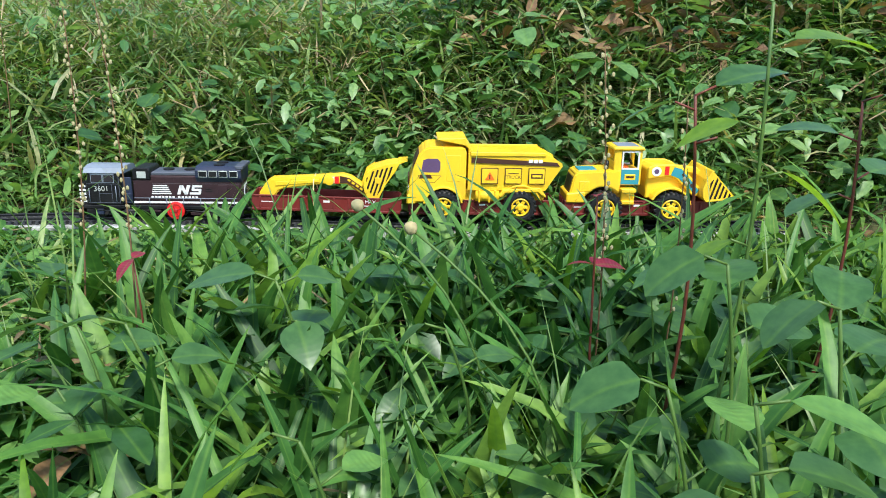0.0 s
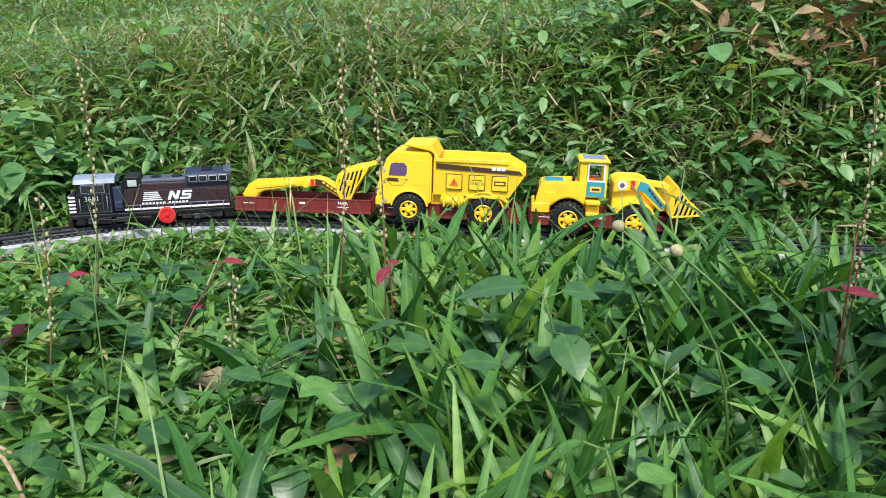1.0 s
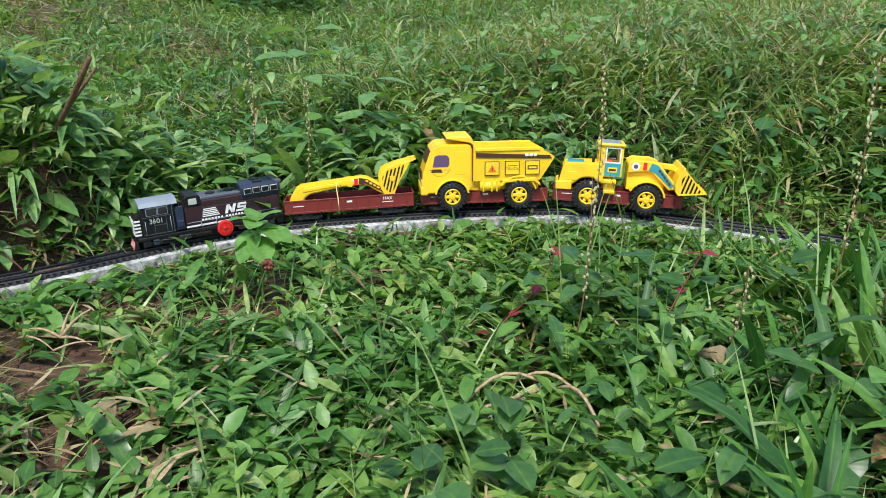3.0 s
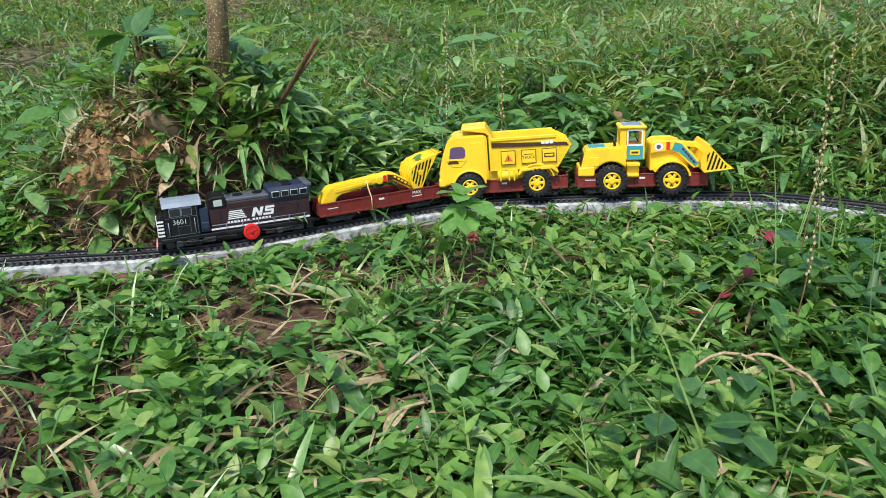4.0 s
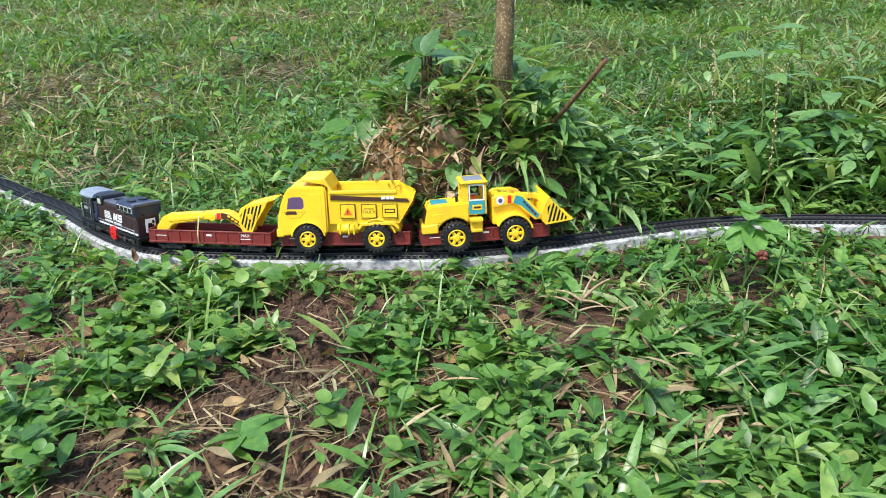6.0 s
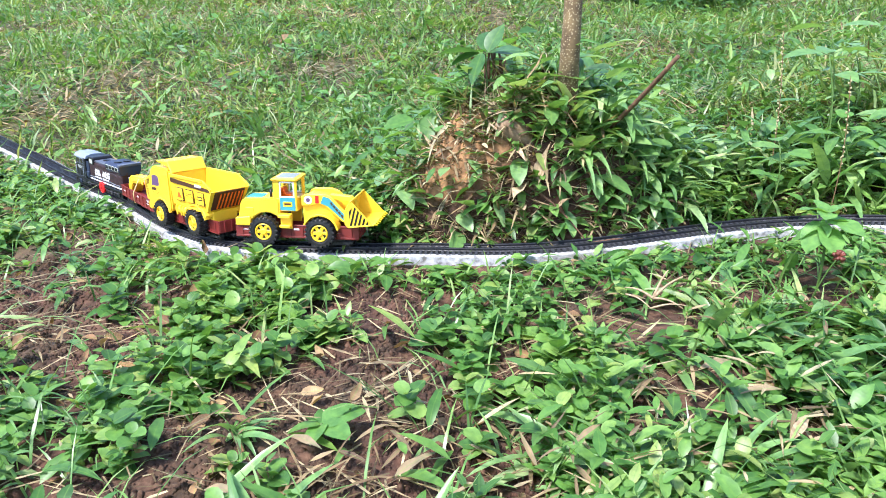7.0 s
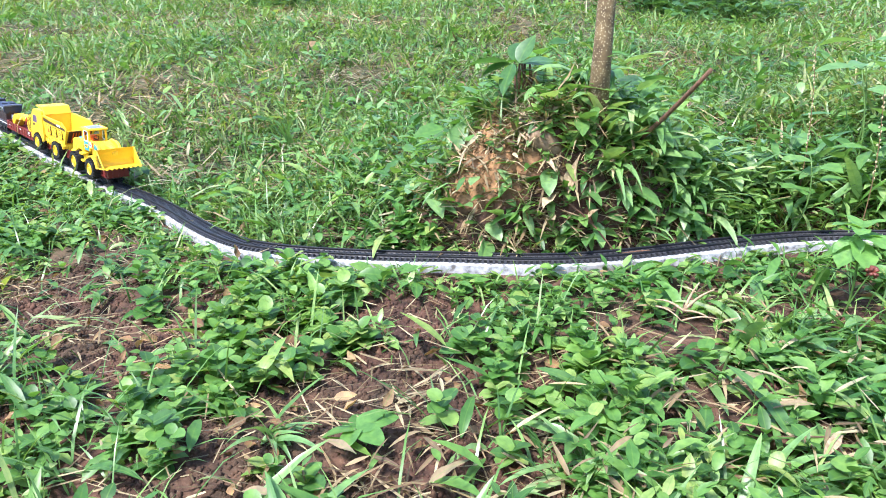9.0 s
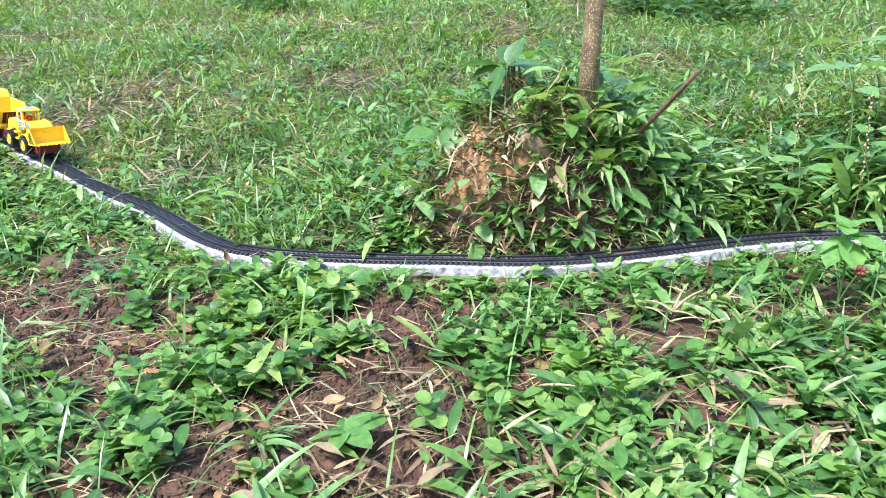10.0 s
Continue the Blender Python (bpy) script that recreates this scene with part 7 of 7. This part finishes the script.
make_leafy_plant((0.118, 0.305), (0.114, 0.292, 0.160), ((1.0, 186, -24, 0.029, 0.0115), (0.8, 20, 5, 0.030, 0.0130), (0.9, 80, 20, 0.028, 0.0120)), BLUE_LEAF, "waxy weed with broad heart-shaped leaves")
make_leafy_plant((0.095, 0.250), (0.084, 0.243, 0.128), ((1.0, 186, -12, 0.028, 0.0112), (0.7, 30, 0, 0.028, 0.0120)), BLUE_LEAF, "waxy weed with broad heart-shaped leaves")
make_leafy_plant((0.112, 0.232), (0.108, 0.223, 0.134), ((1.0, -22, -2, 0.036, 0.0105), (0.85, 100, 10, 0.030, 0.0110)), MINT, "low weed with yellow-green oval leaves", kind="oval")
make_leafy_plant((0.150, 0.268), (0.144, 0.256, 0.156), ((1.0, 200, -25, 0.026, 0.0115), (0.85, 40, 10, 0.030, 0.0130), (0.7, 280, 0, 0.026, 0.0120)), BLUE_LEAF, "waxy weed with broad heart-shaped leaves")
make_leafy_plant((0.102, 0.205), (0.103, 0.204, 0.120), ((1.0, -10, 0, 0.028, 0.0130), (0.9, 200, -10, 0.028, 0.0120), (0.6, 90, 5, 0.028, 0.0120)), BLUE_LEAF, "waxy weed with broad heart-shaped leaves")
make_leafy_plant((-0.140, 0.290), (-0.142, 0.285, 0.126), ((1.0, 200, -5, 0.026, 0.0110), (0.8, 30, 5, 0.024, 0.0090)), BLUE_LEAF, "waxy weed with oval leaves", kind="oval")
make_leafy_plant((0.000, 0.340), (-0.004, 0.326, 0.112), ((1.0, 200, -30, 0.022, 0.0090), (0.8, 30, 5, 0.022, 0.0080)), BLUE_LEAF, "waxy weed with oval leaves", kind="oval")
make_leafy_plant((-0.050, 0.245), (-0.052, 0.240, 0.100), ((1.0, 190, -30, 0.024, 0.0080), (0.8, 40, 5, 0.022, 0.0080)), MINT, "small weed with pale oval leaves", kind="oval")
make_leafy_plant((-0.090, 0.350), (-0.092, 0.342, 0.128), ((1.0, 185, 0, 0.040, 0.012), (0.98, 20, 0, 0.022, 0.009), (0.8, 300, -20, 0.030, 0.011), (0.7, 90, 10, 0.030, 0.011)), BLUE_LEAF, "waxy weed with long oval leaves", kind="oval")
make_leafy_plant((-0.190, 0.310), (-0.192, 0.326, 0.105), ((1.0, 190, -5, 0.034, 0.013), (0.85, 20, 10, 0.028, 0.010), (0.7, 280, 0, 0.024, 0.010)), BLUE_LEAF, "waxy weed with oval leaves", kind="oval")
make_leafy_plant((-0.185, 0.290), (-0.190, 0.300, 0.084), ((1.0, 250, 20, 0.026, 0.009), (0.8, 60, 10, 0.022, 0.008)), MINT, "small weed with pale oval leaves", kind="oval")
# taller weeds behind the train
for x, y, h, s_ in ((-0.76, 0.78, 0.10, 1), (-0.70, 0.84, 0.12, 2), (-0.86, 0.62, 0.09, 3), (-0.10, 0.90, 0.10, 4), (0.06, 0.86, 0.12, 5), (-0.83, 0.36, 0.10, 6), (-0.80, 0.47, 0.10, 7), (-1.15, 0.22, 0.06, 8), (-1.08, 0.10, 0.05, 9)):
    r_ = random.Random(s_)
    make_leafy_plant((x, y), (x + r_.uniform(-0.02, 0.02), y + r_.uniform(-0.02, 0.02), soil_at(x, y) + h),
                     [(0.45 + 0.55 * i / 6, i * 140 + r_.uniform(-30, 30), r_.uniform(-5, 30), r_.uniform(0.028, 0.042), r_.uniform(0.008, 0.012)) for i in range(7)], LEAF, "upright green weed with oval leaves", kind="oval")

# tall weeds with long leaves beyond the curve
for x, y, h, az_ in ((-0.890, 0.545, 0.262, 0), (-0.862, 0.505, 0.232, 50), (-0.915, 0.640, 0.235, 110), (-0.800, 0.560, 0.205, 200)):
    make_leafy_plant((x + 0.008, y - 0.006), (x, y, h), [(1.0, az_ + 20, 15, 0.046, 0.0110), (1.0, az_ + 190, 5, 0.050, 0.0115), (0.86, az_ + 100, 0, 0.044, 0.0110), (0.84, az_ + 285, 5, 0.046, 0.0110), (0.68, az_ + 40, -5, 0.040, 0.0100)], PALE_LIT_LEAF, "tall weed with long pale green leaves", kind="oval")

# large pale leaves high on the bank
for x, y, h, az_ in ((0.02, 0.93, 0.095, 30), (0.12, 0.90, 0.085, 160), (0.22, 0.98, 0.100, 260), (-0.06, 1.02, 0.090, 90)):
    make_leafy_plant((x, y), (x + 0.006, y - 0.012, soil_at(x, y) + h), [(1.0, az_, 5, 0.046, 0.0140), (0.95, az_ + 150, -10, 0.042, 0.0135), (0.85, az_ + 250, -15, 0.040, 0.0130)], PALE_LIT_LEAF, "weed with large pale green leaves on the bank")

# tufts of long blades
for x, y, n, L, W, sp, s_ in ((-0.935, 0.185, 12, 0.09, 0.0045, (0, 360), 1), (-0.925, 0.262, 12, 0.09, 0.0050, (0, 360), 2), (-0.905, 0.320, 12, 0.09, 0.0055, (0, 360), 3), (-0.778, -0.265, 10, 0.065, 0.004, (-60, 120), 4),
                          (-0.520, 0.060, 10, 0.075, 0.0045, (-80, 60), 5), (-0.470, 0.100, 10, 0.080, 0.005, (-80, 80), 6), (-0.560, 0.02, 9, 0.07, 0.0045, (-90, 90), 7), (-0.965, -0.150, 8, 0.05, 0.003, (90, 250), 8),
                          (-0.04, 0.27, 12, 0.12, 0.005, (40, 140), 9), (0.05, 0.50, 12, 0.14, 0.0055, (30, 150), 10), (-0.02, 0.48, 10, 0.12, 0.005, (30, 150), 11), (0.10, 0.55, 10, 0.13, 0.005, (30, 150), 12), (-0.15, 0.46, 8, 0.10, 0.0045, (30, 150), 13)):
    make_grass_tuft((x, y), n, L, W, sp, "tuft of broad arching grass blades", s_, PALE_LIT_BLADE if y < 0.4 else TALL_SHADED)

# dead leaves and straw with shapes of their own
make_dead_leaf((-0.546, 0.045, soil_at(-0.546, 0.045) + 0.020), 100, 35, 0.028, 0.0038, 0.8, HUSK, "curled white dry leaf in the grass", 0.6)
make_dead_leaf((-0.196, 0.300, 0.050), 20, 12, 0.040, 0.0085, 1.0, DEAD, "large crumpled brown dead leaf", 0.4)
make_dead_leaf((-0.186, 0.296, 0.048), 250, 5, 0.026, 0.0070, 0.9, DEAD, "crumpled brown dead leaf", -0.4)
make_dead_leaf((-0.312, 0.338, 0.050), 20, 10, 0.028, 0.010, 0.8, STRAW, "pale crumpled dry leaf", 0.3)
make_dead_leaf((-2.325, 0.287, soil_at(-2.325, 0.287) + 0.02), 80, 60, 0.050, 0.014, 0.6, DEAD, "brown dead leaf standing in the lawn", 0.2)
make_dead_leaf((-0.705, 0.565, 0.135), 140, 50, 0.034, 0.008, 0.6, DEAD, "pale brown dead leaf among weeds", 0.2)
make_dead_leaf((0.060, 0.835, soil_at(0.06, 0.835) + 0.06), 20, 30, 0.045, 0.014, 0.7, DEAD, "brown dead leaf on the bank", 0.2)
make_dead_leaf((0.100, 0.820, soil_at(0.1, 0.82) + 0.03), 10, 10, 0.040, 0.012, 0.7, DEAD, "pale brown dead leaf on the bank", 0.2)
make_dead_leaf((-1.250, 0.050, soil_at(-1.25, 0.05) + 0.012), 100, 20, 0.026, 0.007, 0.7, STRAW, "pale dry leaf on the ground", 0.2)
curl = plant("dry_twigs", "forked pale dry twig on the ground", "twig", (-0.732, 0.104, 0.036))
for a, b, r0 in (((0, 0, 0), (0.016, 0.018, 0.022), 0.0016), ((0, 0, 0), (-0.026, -0.010, 0.004), 0.0014), ((0, 0, 0), (0.028, 0.008, -0.002), 0.0013), ((0.010, -0.012, -0.004), (0.030, 0.012, 0.0), 0.0010), ((-0.02, -0.014, 0), (0.010, -0.012, -0.004), 0.0010), ((0, 0, 0), (0.004, 0.012, 0.026), 0.0014)):
    part("twig", tube(sway(a, b, (0, 0, 0.003)), [r0 * (1 - 0.1 * k) for k in range(7)], 6), HUSK, curl)
loops = plant("dry_roots", "tangle of pale dry roots on the ground", "roots", (-0.390, 0.232, soil_at(-0.39, 0.232) + 0.020))
for a, b, c in (((-0.035, -0.03, 0), (0.01, 0.015, 0.006), (-0.01, 0.01, 0.01)), ((0.01, 0.015, 0.006), (0.05, -0.005, 0.0), (0, 0, 0.012)), ((-0.02, 0.01, 0.004), (0.025, 0.02, 0.004), (0, 0, 0.012)), ((0.0, 0.02, 0.002), (-0.03, -0.045, 0), (0.01, 0, 0.006))):
    part("strand", tube(sway(a, b, c), [0.0012] * 7, 6), HUSK, loops)
for x, y, az_ in ((-0.637, 0.058, 80), (-0.615, 0.066, 140), (-0.600, 0.055, 60), (-0.735, -0.235, 20), (-0.66, -0.19, 100), (-0.71, -0.30, 40), (-0.50, 0.0, 70), (-0.585, -0.08, 120)):
    make_dead_leaf((x, y, soil_at(x, y) + 0.018), az_, 20, 0.036, 0.0032, 0.5, STRAW, "dry pale straw blade on the ground", 0.3, "straw_blade", "straw")
ivy = plant("dark_lobed_weed", "small weed with dark lobed leaves on bare soil", "weed", (-0.735, -0.211, soil_at(-0.735, -0.211)))
for az_, el_, L in ((20, 15, 0.030), (80, 25, 0.034), (140, 10, 0.026), (250, 5, 0.026), (320, 10, 0.024)):
    one_leaf(ivy, (0, 0, 0.014), az_, el_, L, L * 0.3, LEAF, "heart", 0.6, 0.2, 0.2)
part("stem", tube([(0, 0, 0), (0, 0, 0.015)], 0.001, 6), STEM, ivy)


motions()
